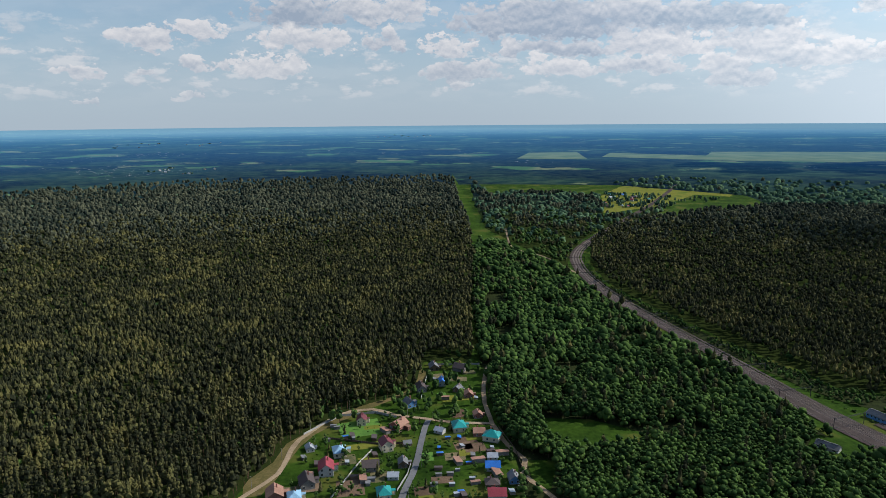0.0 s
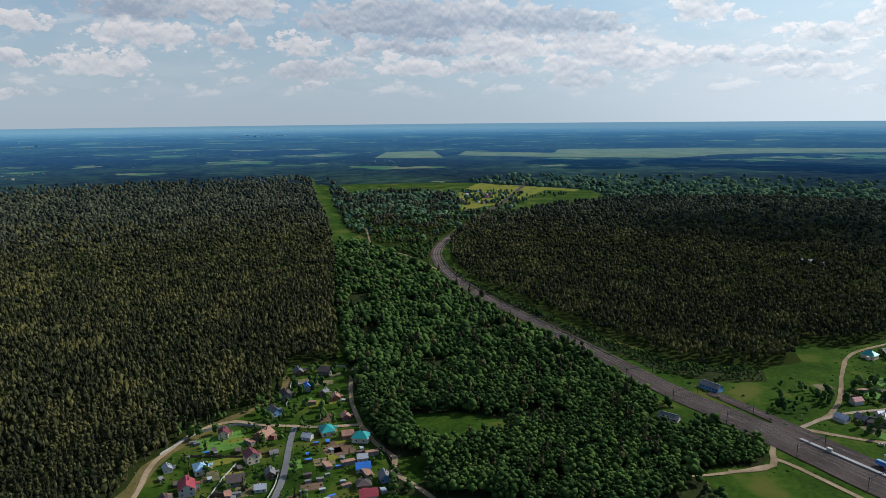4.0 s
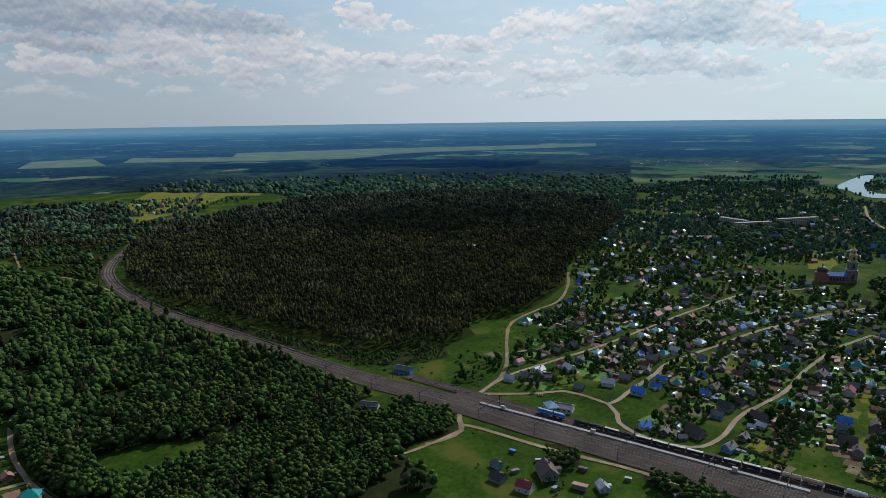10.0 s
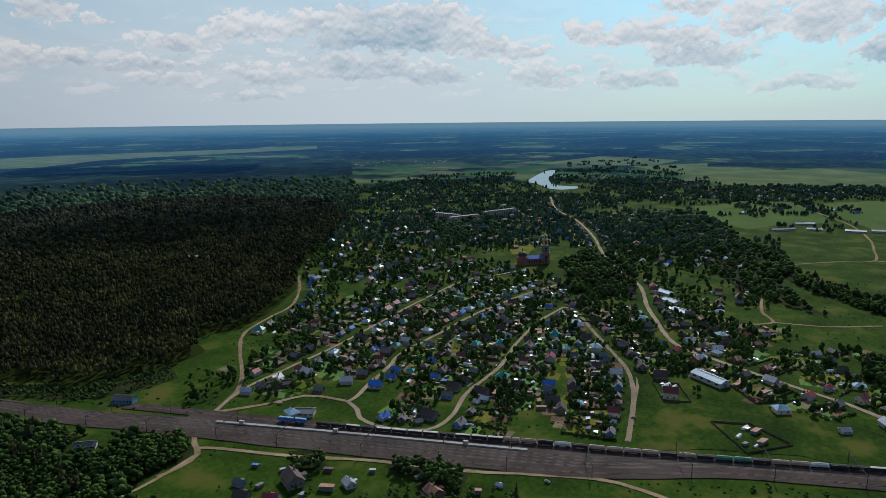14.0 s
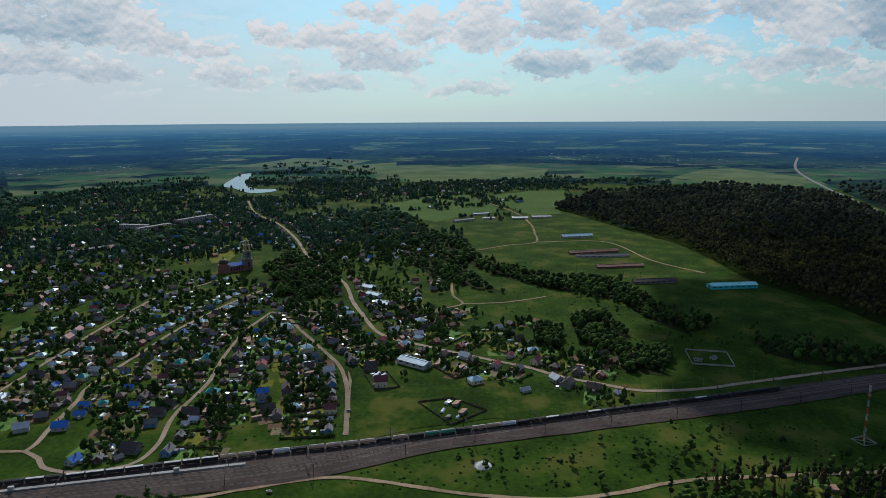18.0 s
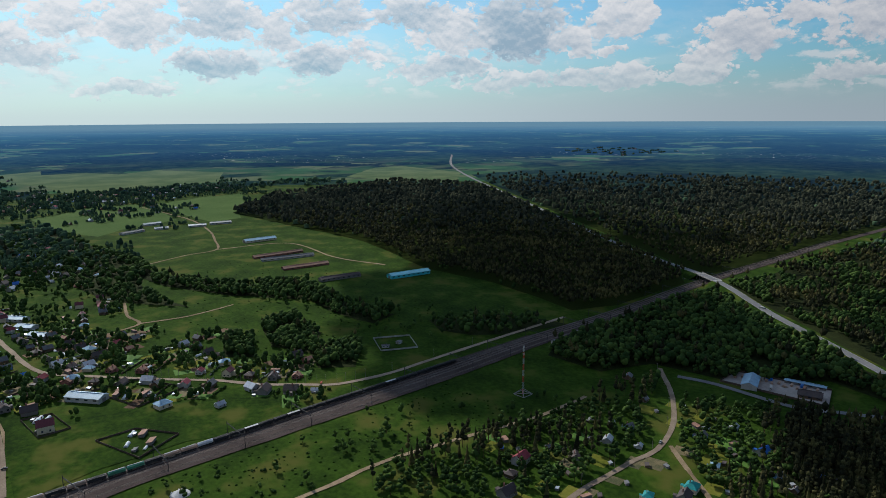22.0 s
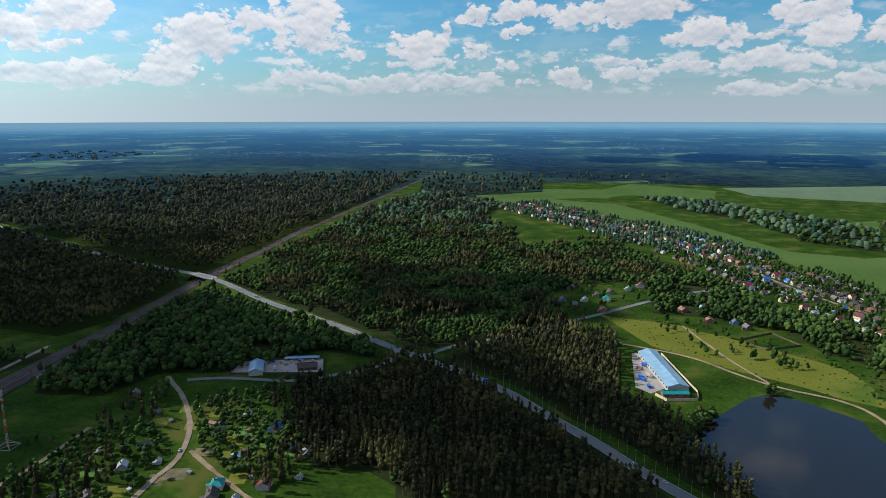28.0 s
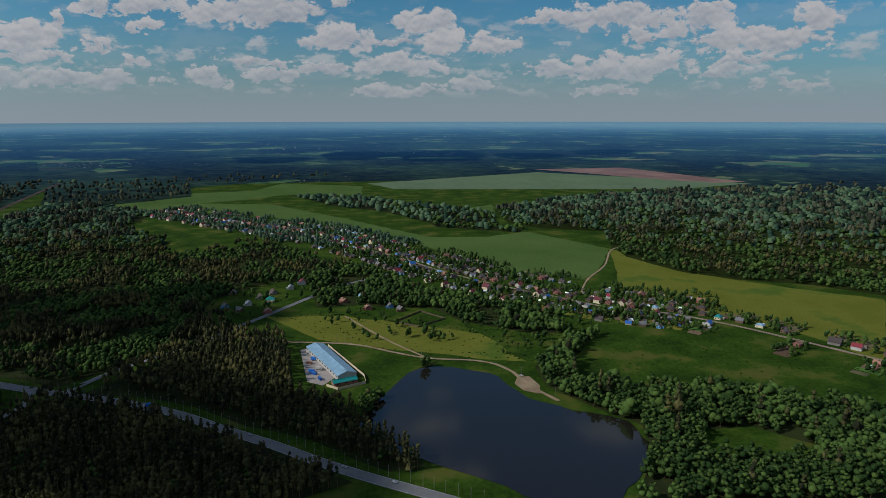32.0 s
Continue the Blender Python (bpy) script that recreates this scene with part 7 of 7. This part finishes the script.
def cell_tower():
    t = thing("radio_mast", "red and white lattice radio mast on a pyramid foot", "radio mast")
    z = 0.0
    for i in range(8):
        seg = part("mast_section", bmesh.new(), WHITE if i % 2 else RED_PAINT, t, "white mast section" if i % 2 else "red mast section")
        bm = bmesh.new()
        h, w0, w1 = 6.0, 1.3 - i * 0.08, 1.22 - i * 0.08
        for sx in (-1, 1):
            for sy in (-1, 1):
                bar((sx * w0 / 2, sy * w0 / 2, z), (sx * w1 / 2, sy * w1 / 2, z + h), 0.11, bm)
        for k in range(3):
            for sx in (-1, 1):
                bar((sx * w0 / 2, -w0 / 2, z + k * 2), (sx * w0 / 2, w0 / 2, z + k * 2 + 2), 0.07, bm)
                bar((-w0 / 2, sx * w0 / 2, z + k * 2), (w0 / 2, sx * w0 / 2, z + k * 2 + 2), 0.07, bm)
        bm.to_mesh(seg.data)
        bm.free()
        z += h
    foot = bmesh.new()
    for k in range(4):
        a = math.pi / 4 + k * math.pi / 2
        p, q = Vector((9 * math.cos(a), 9 * math.sin(a), 0.3)), Vector((9 * math.cos(a + math.pi / 2), 9 * math.sin(a + math.pi / 2), 0.3))
        bar(p, (0, 0, 6), 0.25, foot)
        bar(p, q, 0.35, foot)
        bar(p, (0, 0, 0.5), 0.3, foot)
    part("foot_frame", foot, CONCRETE, t, "pale pyramid foot frame")
    for i, h in enumerate((46, 43, 39)):
        for a in (0, 120, 240):
            part("antenna", box(0.35, 0.2, 2.2, 0.9 * math.cos(radians(a)), 0.9 * math.sin(radians(a)), h), WHITE, t)
    place(t, 525, -306, 20, 1.0, 10)


cell_tower()


def pole(h=9.5):
    p = solid("utility_pole", tube(0.17, 0.11, -0.2, h, 6), GREY_WOOD, "grey wooden utility pole with a crossarm", "utility pole", "utility poles")
    part("crossarm", box(1.8, 0.14, 0.14, 0, 0, h - 0.8), GREY_WOOD, p)
    return p


POLE = pole()
first_pole = True
for k, gap, side in (("diagonal", 48, 1), ("main_street", 45, 1), ("west_street", 42, -1), ("church_road", 55, 1), ("street_a", 40, 1), ("lane_a", 48, 1), ("village_street", 60, 1), ("dacha_road", 45, -1), ("pond_track", 60, 1), ("highway", 70, 1)):
    run, todo = 0.0, 10.0
    width = ROADS[k][1]
    for a, b in zip(LINES[k], LINES[k][1:]):
        step = (b - a).length
        if todo < run + step and a.length < 760:
            d = (b - a).normalized()
            q = a + Vector((-d.y, d.x)) * side * (width / 2 + 2.0)
            m = pose(q.x, q.y, 0, 0, 0, math.degrees(math.atan2(d.y, d.x)) + 90)
            if first_pole:
                POLE.matrix_basis, first_pole = m, False
            else:
                copy_thing(POLE, m)
            todo += gap
        run += step


def car(label, colour):
    c = thing("car", label, "car", "cars on the roads")
    bm = box(1.8, 4.3, 0.75, 0, 0, 0.35, bevel=0.15)
    part("body", bm, colour, c)
    cab = bmesh.new()
    low = [cab.verts.new(q) for q in ((-0.8, -1.5, 1.08), (0.8, -1.5, 1.08), (0.8, 1.1, 1.08), (-0.8, 1.1, 1.08))]
    top = [cab.verts.new(q) for q in ((-0.65, -1.0, 1.5), (0.65, -1.0, 1.5), (0.65, 0.5, 1.5), (-0.65, 0.5, 1.5))]
    for i in range(4):
        j = (i + 1) % 4
        cab.faces.new((low[i], low[j], top[j], top[i]))
    cab.faces.new(top)
    g = part("cabin", cab, GLASS, c)
    part("roof", box(1.32, 1.55, 0.06, 0, -0.25, 1.49), colour, g)
    for x in (-0.85, 0.85):
        for y in (-1.35, 1.35):
            bm = bmesh.new()
            bmesh.ops.create_cone(bm, cap_ends=True, segments=10, radius1=0.33, radius2=0.33, depth=0.2, matrix=Matrix.Translation((x, y, 0.33)) @ Matrix.Rotation(math.pi / 2, 4, "Y"))
            part("wheel", bm, BLACK, c)
    return c


CARS = [car("white passenger car on the road", WHITE), car("dark grey passenger car on the road", BLACK), car("silver passenger car on the road", ZINC), car("red passenger car on the road", RED_PAINT)]
SEEN = set()
for i, (x, y, turn, k, up) in enumerate([(398, -660, 70, 1, 0), (356, -642, 70, 1, 0), (124, -528, 60, 2, 0), (68, -486, 55, 0, 0), (43, -470, 55, 0, 0), (5, -446, 55, 2, 0), (161, -551, 60, 2, 0), (628, -137, 60, 3, 0), (441, 415, 40, 0, 0), (590, 270, 80, 0, 0), (600, 280, 30, 0, 0), (-122, -640, 70, 0, 0), (560, 120, 0, 1, 0), (426, 150, -10, 0, 0), (395, -358, 30, 0, 0), (620, 277, 90, 2, 0)]):
    m = pose(x, y, 0.62, 0, 0, turn)
    if k in SEEN:
        copy_thing(CARS[k], m)
    else:
        SEEN.add(k)
        CARS[k].matrix_basis = m


fence([(738, -225), (731, -268), (687, -262), (693, -220), (738, -225)], LIGHT_FENCE, "low pale concrete wall round a meadow compound", 2.0)
for a, b, w in (((705, -225), (703, -233), 4), ((709, -245), (712, -250), 5)):
    hall("shed", "low flat-roofed hut inside the walled compound", a, b, w, 2.6, 0.5, WHITE, SLATE, "shed", 2, "compound huts")


def rubble(x, y, r, h, mat, label):
    """A heap of broken stone."""
    bm = bmesh.new()
    for i in range(46):
        a, d = random.uniform(0, 6.283), r * math.sqrt(random.random())
        e = random.uniform(0.5, 1.2)
        z = h * (1 - d / r) * random.uniform(0.6, 1.0)
        bmesh.ops.create_cube(bm, size=e, matrix=Matrix.Translation((d * math.cos(a), d * math.sin(a), z)) @ Matrix.Rotation(random.uniform(0, 3), 4, (random.random(), random.random(), 1)))
    bmesh.ops.create_cone(bm, cap_ends=True, segments=14, radius1=r, radius2=r * 0.25, depth=h, matrix=Matrix.Translation((0, 0, h / 2 - 0.1)))
    ob = solid("rubble_heap", bm, mat, label, "rubble heap")
    place(ob, x, y, 0, 1.0, r)


rubble(471, 0, 7, 3.0, TARP, "white heap of broken stone on the grass")
rubble(437, -545, 3, 1.6, GRAVEL, "small gravel heap inside the storage yard")


def container(label, mat):
    """A 6 m steel container with ribbed sides and two doors."""
    c = thing("shipping_container", label, "container", "steel containers")
    part("body", ribbed_box(2.4, 6.0, 0.1, 2.6, 11, 0.07, 0.25), mat, c)
    for s in (-1, 1):
        part("door", box(1.12, 0.08, 2.3, s * 0.58, -3.02, 0.2), mat, c)
    return c


def lorry(label, cab_mat, box_mat):
    """A box lorry along y."""
    t = thing("lorry", label, "lorry", "lorries")
    part("cab", box(2.4, 2.0, 2.3, 0, 3.6, 0.6, bevel=0.15), cab_mat, t)
    part("windscreen", box(2.1, 0.06, 0.8, 0, 4.62, 1.8), GLASS, t)
    part("cargo_box", box(2.5, 6.2, 2.6, 0, -0.7, 1.0), box_mat, t)
    part("chassis", box(1.2, 8.4, 0.3, 0, 0.3, 0.6), BLACK, t)
    for x in (-1.05, 1.05):
        for y in (-2.6, -1.4, 3.4):
            bm = bmesh.new()
            bmesh.ops.create_cone(bm, cap_ends=True, segments=10, radius1=0.5, radius2=0.5, depth=0.35, matrix=Matrix.Translation((x, y, 0.5)) @ Matrix.Rotation(math.pi / 2, 4, "Y"))
            part("wheel", bm, BLACK, t)
    return t


BOXES = [container("blue steel container standing in a yard", BLUE), container("rusty brown steel container in a yard", RUST)]
TRUCKS = [lorry("white box lorry parked in the yard", WHITE, WHITE), lorry("lorry with a blue cargo box", WHITE, BLUE)]
STOOD = set()
for kinds, k, x, y, turn in [(BOXES, 0, 88, -660, 65), (BOXES, 0, 91, -667, 65), (BOXES, 1, 96, -690, 65), (BOXES, 0, 80, -645, 25), (TRUCKS, 0, 84, -672, 65), (TRUCKS, 1, 92, -700, 65), (TRUCKS, 0, 100, -722, 60), (TRUCKS, 1, 228, -590, -62), (TRUCKS, 0, 640, -741, 100),
                             (BOXES, 0, 430, -560, 30), (BOXES, 1, 424, -556, 30), (BOXES, 0, 455, -545, 120), (TRUCKS, 0, 438, -528, 40)]:
    high = 0.58 if kinds is TRUCKS and (x > 150) else 0.3
    if x > 380 and x < 500:
        high = 0.43
    m = pose(x, y, high, 0, 0, turn)
    if (id(kinds), k) in STOOD:
        copy_thing(kinds[k], m)
    else:
        STOOD.add((id(kinds), k))
        kinds[k].matrix_basis = m


def pallet_stack(mat, label):
    """Sawn boards stacked in three layers on bearers."""
    p = thing("timber_stack", label, "stack", "stacked goods")
    for i in range(3):
        part("layer", box(2.2, 4.6, 0.55, 0, 0, 0.15 + i * 0.65), mat, p)
    for y in (-1.6, 1.6):
        part("bearer", box(2.3, 0.18, 0.15, 0, y, 0), GREY_WOOD, p)
    return p


STACK = pallet_stack(TAN, "stack of pale sawn boards in the yard")
for i in range(14):
    a, b = Vector((480, -530)).lerp(Vector((420, -570)), i / 13), Vector((-3.0, 5.0)) * (1 if i % 2 else 1.9)
    m = pose(a.x + b.x, a.y + b.y, 0.43, 0, 0, 32 + random.uniform(-3, 3))
    if i:
        copy_thing(STACK, m)
    else:
        STACK.matrix_basis = m
patch("beach", [(-118, -640), (-112, -622), (-118, -604), (-132, -596), (-136, -616), (-130, -640)], DIRT, 0.20, "pale sandy beach at the pond's edge", "beach")
patch("traffic_island", [(326, -640), (318, -648), (309, -652), (314, -640)], GRASS, 0.66, "grassy splitter island at the highway junction", "traffic island")


def road_sign():
    s = solid("road_sign", tube(0.05, 0.05, 0, 3.0, 6), MAST, "blue direction sign on a steel post", "road sign", "road signs")
    part("plate", box(1.6, 0.06, 1.0, 0, 0, 2.2), BLUE, s)
    return s


SIGN = road_sign()
for i, (x, y, turn) in enumerate([(345, -620, 70), (300, -628, 70), (180, -575, 60), (90, -510, 55), (300, -655, 0)]):
    m = pose(x, y, 0.3, 0, 0, turn)
    if i:
        copy_thing(SIGN, m)
    else:
        SIGN.matrix_basis = m

# ---- clouds above the view, whose shadows lie on the woods ----
VAPOUR = stuff("cloud_vapour", (0.86, 0.86, 0.86), (0.9, 0.9, 0.9), 0.01, 1.0, gloss=0.0)


def cumulus(x, y, rx, ry, turn, height=1500.0):
    """A heaped cloud that shades the ground round (x, y)."""
    k = height / TO_SUN.z
    bm = bmesh.new()
    c, s = math.cos(radians(turn)), math.sin(radians(turn))
    for i in range(14):
        a, r = random.uniform(0, 6.283), math.sqrt(random.random()) * 0.72
        u, v = rx * r * math.cos(a), ry * r * math.sin(a)
        size = min(rx, ry) * random.uniform(0.32, 0.6)
        bmesh.ops.create_icosphere(bm, subdivisions=3, radius=size, matrix=Matrix.Translation((u * c - v * s, u * s + v * c, size * 0.25)) @ Matrix.Diagonal((1, 1, 0.6, 1)))
    for q in bm.verts:
        q.co += q.normal * 60 * noise.noise(q.co * 0.008) + q.normal * 26 * noise.noise(q.co * 0.03)
        q.co.z = max(q.co.z, -20 + 8 * noise.noise(q.co * 0.01))
    ob = solid("cumulus_cloud", bm, VAPOUR, "white flat-based cumulus cloud high over the land", "cloud", "cumulus clouds")
    ob.matrix_basis = Matrix.Translation((x + TO_SUN.x * k, y + TO_SUN.y * k, height))


random.seed(5)
cumulus(1120, 1240, 250, 150, -20)
cumulus(840, -560, 330, 270, 20)
cumulus(565, -490, 250, 110, 40)
cumulus(690, -295, 200, 110, 25)
cumulus(215, -525, 200, 110, -25)
cumulus(1300, -860, 520, 260, 20)
cumulus(1000, 1330, 420, 130, -40)
cumulus(640, -420, 190, 120, 25)
cumulus(730, -400, 320, 170, 20)
cumulus(570, -390, 160, 80, 30)
cumulus(330, -560, 170, 110, 10)
cumulus(420, -900, 260, 120, -10)
cumulus(1845, 2736, 1150, 240, -34)
cumulus(-190, -3550, 1500, 260, 3)


def plant_woods():
    pools = {}
    for k, (kind, spacing, outline) in WOODS.items():
        x, y, big = sow(outline, spacing)
        ok = free(x, y, 3.0)
        ok &= rng.random(len(x)) > np.clip((np.hypot(x, y) - 2300) / 800, 0, 1)
        x, y, big = x[ok], y[ok], big[ok]
        if kind != "pine" and spacing < 9:
            stay = np.array([noise.noise((a * 0.02, b * 0.02, 5.0)) for a, b in zip(x, y)]) > -0.38
            x, y, big = x[stay], y[stay], big[stay]
        d = np.hypot(x, y) * rng.uniform(0.82, 1.18, len(x))
        lump = np.array([noise.noise((a * 0.012, b * 0.012, 3.0)) for a, b in zip(x, y)])
        size = rng.uniform(0.78, 1.15, len(x)) * (1 + 0.16 * lump)
        if kind == "leaf":
            size *= 1 + 0.45 * np.array([noise.noise((a * 0.035, b * 0.035, 9.0)) for a, b in zip(x, y)])
            size *= {"rail_scrub": 0.5, "birch_wood": 1.2, "dacha_trees": 1.4, "thicket": 1.2, "pond_wood": 1.25}.get(k, 1.08)
        conifer = np.full(len(x), kind == "pine")
        if kind == "mixed":
            conifer = lump + rng.uniform(-0.25, 0.25, len(x)) > 0.12
        elif kind == "pine":
            conifer &= rng.random(len(x)) > 0.03
        else:
            conifer |= rng.random(len(x)) > 0.96
        for c in (True, False):
            for reach, (a, b) in {"near": (0, 640), "mid": (640, 1650), "far": (1650, 1e9)}.items():
                sel = (conifer == c) & (d >= a) & (d < b)
                pools.setdefault((c, reach), []).append((x[sel], y[sel], size[sel], big[sel] ** 0.75))
    total = 0
    for (c, reach), parts in pools.items():
        x, y, size, wide = (np.concatenate([p[i] for p in parts]) for i in range(4))
        total += len(x)
        shapes = SHAPES[("pine_" if c else "leaf_") + reach]
        if c and reach == "near":
            shapes = shapes + SHAPES["spruce_near"][:2]
        # far trees take the haze-tinted crown colours
        grow("pine_wood" if c else "leafy_wood", shapes, x, y, size, [(HAZED_PINE if c else HAZED_LEAF) if reach == "far" else PINE if c else LEAF, BARK],
             "dense dark green pine forest with bare lower trunks" if c else "dense fresh green birch and aspen wood", "forest", wide if c else wide * 1.15, soft=not c)
        print("WOOD", c, reach, len(x))


plant_woods()

# ---- garden and meadow trees ----
def tree_pattern(shape, label, leaf):
    """A single tree: trunk and crown."""
    v, f, m = shape
    obs = []
    for name, k, mat in (("tree", 1, BARK), ("crown", 0, leaf)):
        ids = np.unique(f[m == k])
        back = np.zeros(len(v), int)
        back[ids] = np.arange(len(ids))
        obs.append(new(name, make_mesh(name, v[ids], back[f[m == k]], [mat])))
    obs[1].parent = obs[0]
    return tagged(obs[0], label, "tree", "garden trees")


def plant_gardens():
    extra = []
    for outline, n in (([(400, 500), (470, 560), (470, 470), (420, 470)], 26), ([(1040, -100), (700, -250), (760, -420), (980, -200)], 60), ([(430, -60), (455, -150), (520, -250), (560, -180), (470, 40)], 30), ([(140, -900), (40, -760), (-80, -740), (-30, -850)], 60),
                       ([(470, 90), (540, 105), (650, 90), (560, -60), (510, 40)], 26), ([(-100, -700), (-60, -900), (-280, -850), (-160, -700)], 70), ([(480, 500), (560, 540), (650, 500), (560, 480)], 14), ([(300, 380), (360, 250), (400, 180), (390, 120), (330, 250)], 60), ([(450, -160), (520, -330), (400, -300), (420, -200)], 60)):
        p = np.array(outline, float)
        k = 0
        while k < n:
            x, y = rng.uniform(p[:, 0].min(), p[:, 0].max()), rng.uniform(p[:, 1].min(), p[:, 1].max())
            if inside(outline, np.array([x]), np.array([y]))[0]:
                extra.append((x, y))
                k += 1
    at = np.array(TREES_AT + extra)
    x, y = at[:, 0], at[:, 1]
    ok = free(x, y, 2.5) & ((np.array([noise.noise((a * 0.022, b * 0.022, 7.0)) for a, b in at]) > -0.12) | (rng.random(len(x)) < 0.5))
    x, y = x[ok], y[ok]
    d = np.hypot(x, y)
    order = np.argsort(d)
    x, y, d = x[order], y[order], d[order]
    single = 220
    patterns = [tree_pattern(s, "round leafy garden tree", LEAF) for s in SHAPES["leaf_near"][:5]] + [tree_pattern(SHAPES["spruce_near"][3], "dark green garden spruce", PINE)]
    fresh = set()
    for i in range(min(single, len(x))):
        k = int(rng.integers(0, 6)) if rng.random() > 0.5 else int(rng.integers(0, 5))
        size = float(rng.uniform(0.4, 1.0)) if y[i] > 0 else float(rng.uniform(0.8, 1.45))
        m = pose(x[i], y[i], 0, 0, 0, rng.uniform(0, 360)) @ Matrix.Diagonal((size, size, size, 1))
        if k in fresh:
            copy_thing(patterns[k], m)
        else:
            fresh.add(k)
            patterns[k].matrix_basis = m
    x, y, d = x[single:], y[single:], d[single:]
    for reach, (a, b) in {"near": (0, 560), "mid": (560, 1350), "far": (1350, 1e9)}.items():
        s = (d >= a) & (d < b)
        # garden trees past 1350 m also get crowns with painted haze
        grow("garden_trees", SHAPES["leaf_" + reach], x[s], y[s], rng.uniform(0.4, 1.15, s.sum()), [HAZED_LEAF if reach == "far" else LEAF, BARK], "scattered leafy garden trees and bushes", "trees")
    hx, hy = np.array(HEDGES_AT).T
    k = free(hx, hy, 1.5)
    grow("hedge_bushes", SHAPES["hedge"], hx[k], hy[k], rng.uniform(0.6, 1.5, k.sum()), [LEAF, BARK], "dark green hedges and bushes between garden plots", "bushes")
    for outline, spacing in (([(300, 420), (350, 470), (420, 460), (480, 560), (420, 520), (330, 640), (300, 600)], 9), ([(-105, -720), (-60, -930), (-300, -900), (-170, -640)], 11), ([(440, -20), (460, -180), (520, -240), (480, 60)], 13)):
        bx, by, _ = sow(outline, spacing, 1e9)
        k = free(bx, by, 1.0) & (rng.random(len(bx)) < 0.6)
        grow("bushes", SHAPES["bush_near"], bx[k], by[k], rng.uniform(0.5, 1.5, k.sum()), [LEAF, BARK], "low green bushes in rough grass", "bushes")


WEED = stuff("tall_weeds", (0.012, 0.030, 0.004), (0.050, 0.090, 0.012), 0.5, 0.95, island=True, gloss=0.02)


def tuft():
    k = Kit()
    dome(k, -0.1, 0.5, 0.9, 1.3, 5)
    return k.arrays()


def plant_tufts():
    """Tall grass and weeds that mottle the open ground near by."""
    shapes = [tuft() for _ in range(5)]
    xs, ys = [], []
    for outline, spacing, chance in (([(300, 420), (440, 470), (560, 600), (700, 640), (640, 500), (470, 470), (420, 440), (350, 380)], 7, 0.5), ([(430, 120), (440, -60), (480, -280), (600, -250), (540, -60), (470, 130)], 7, 0.5),
                                      ([(480, 260), (520, 120), (560, 0), (640, -120), (600, 0), (560, 140), (520, 250)], 7, 0.4), ([(700, -60), (1000, 0), (1300, -100), (1080, -300), (760, -380)], 11, 0.45), ([(170, -870), (60, -740), (-140, -660), (-280, -860), (-60, -930)], 8, 0.45),
                                      ([(-130, -640), (-200, -560), (-420, -640), (-520, -600), (-360, -790)], 9, 0.45), ([(60, 440), (130, 470), (110, 520), (70, 500)], 5, 0.6), ([(-120, 430), (-100, 560), (-20, 560), (55, 540), (60, 430)], 6, 0.35)):
        x, y, _ = sow(outline, spacing, 1e9)
        k = free(x, y, 0.8) & (rng.random(len(x)) < chance)
        xs.append(x[k]), ys.append(y[k])
    x, y = np.concatenate(xs), np.concatenate(ys)
    grow("tall_grass", shapes, x, y, rng.uniform(0.35, 1.3, len(x)), [WEED], "tall grass tufts and weeds in the meadows", "grass")


plant_gardens()
plant_tufts()
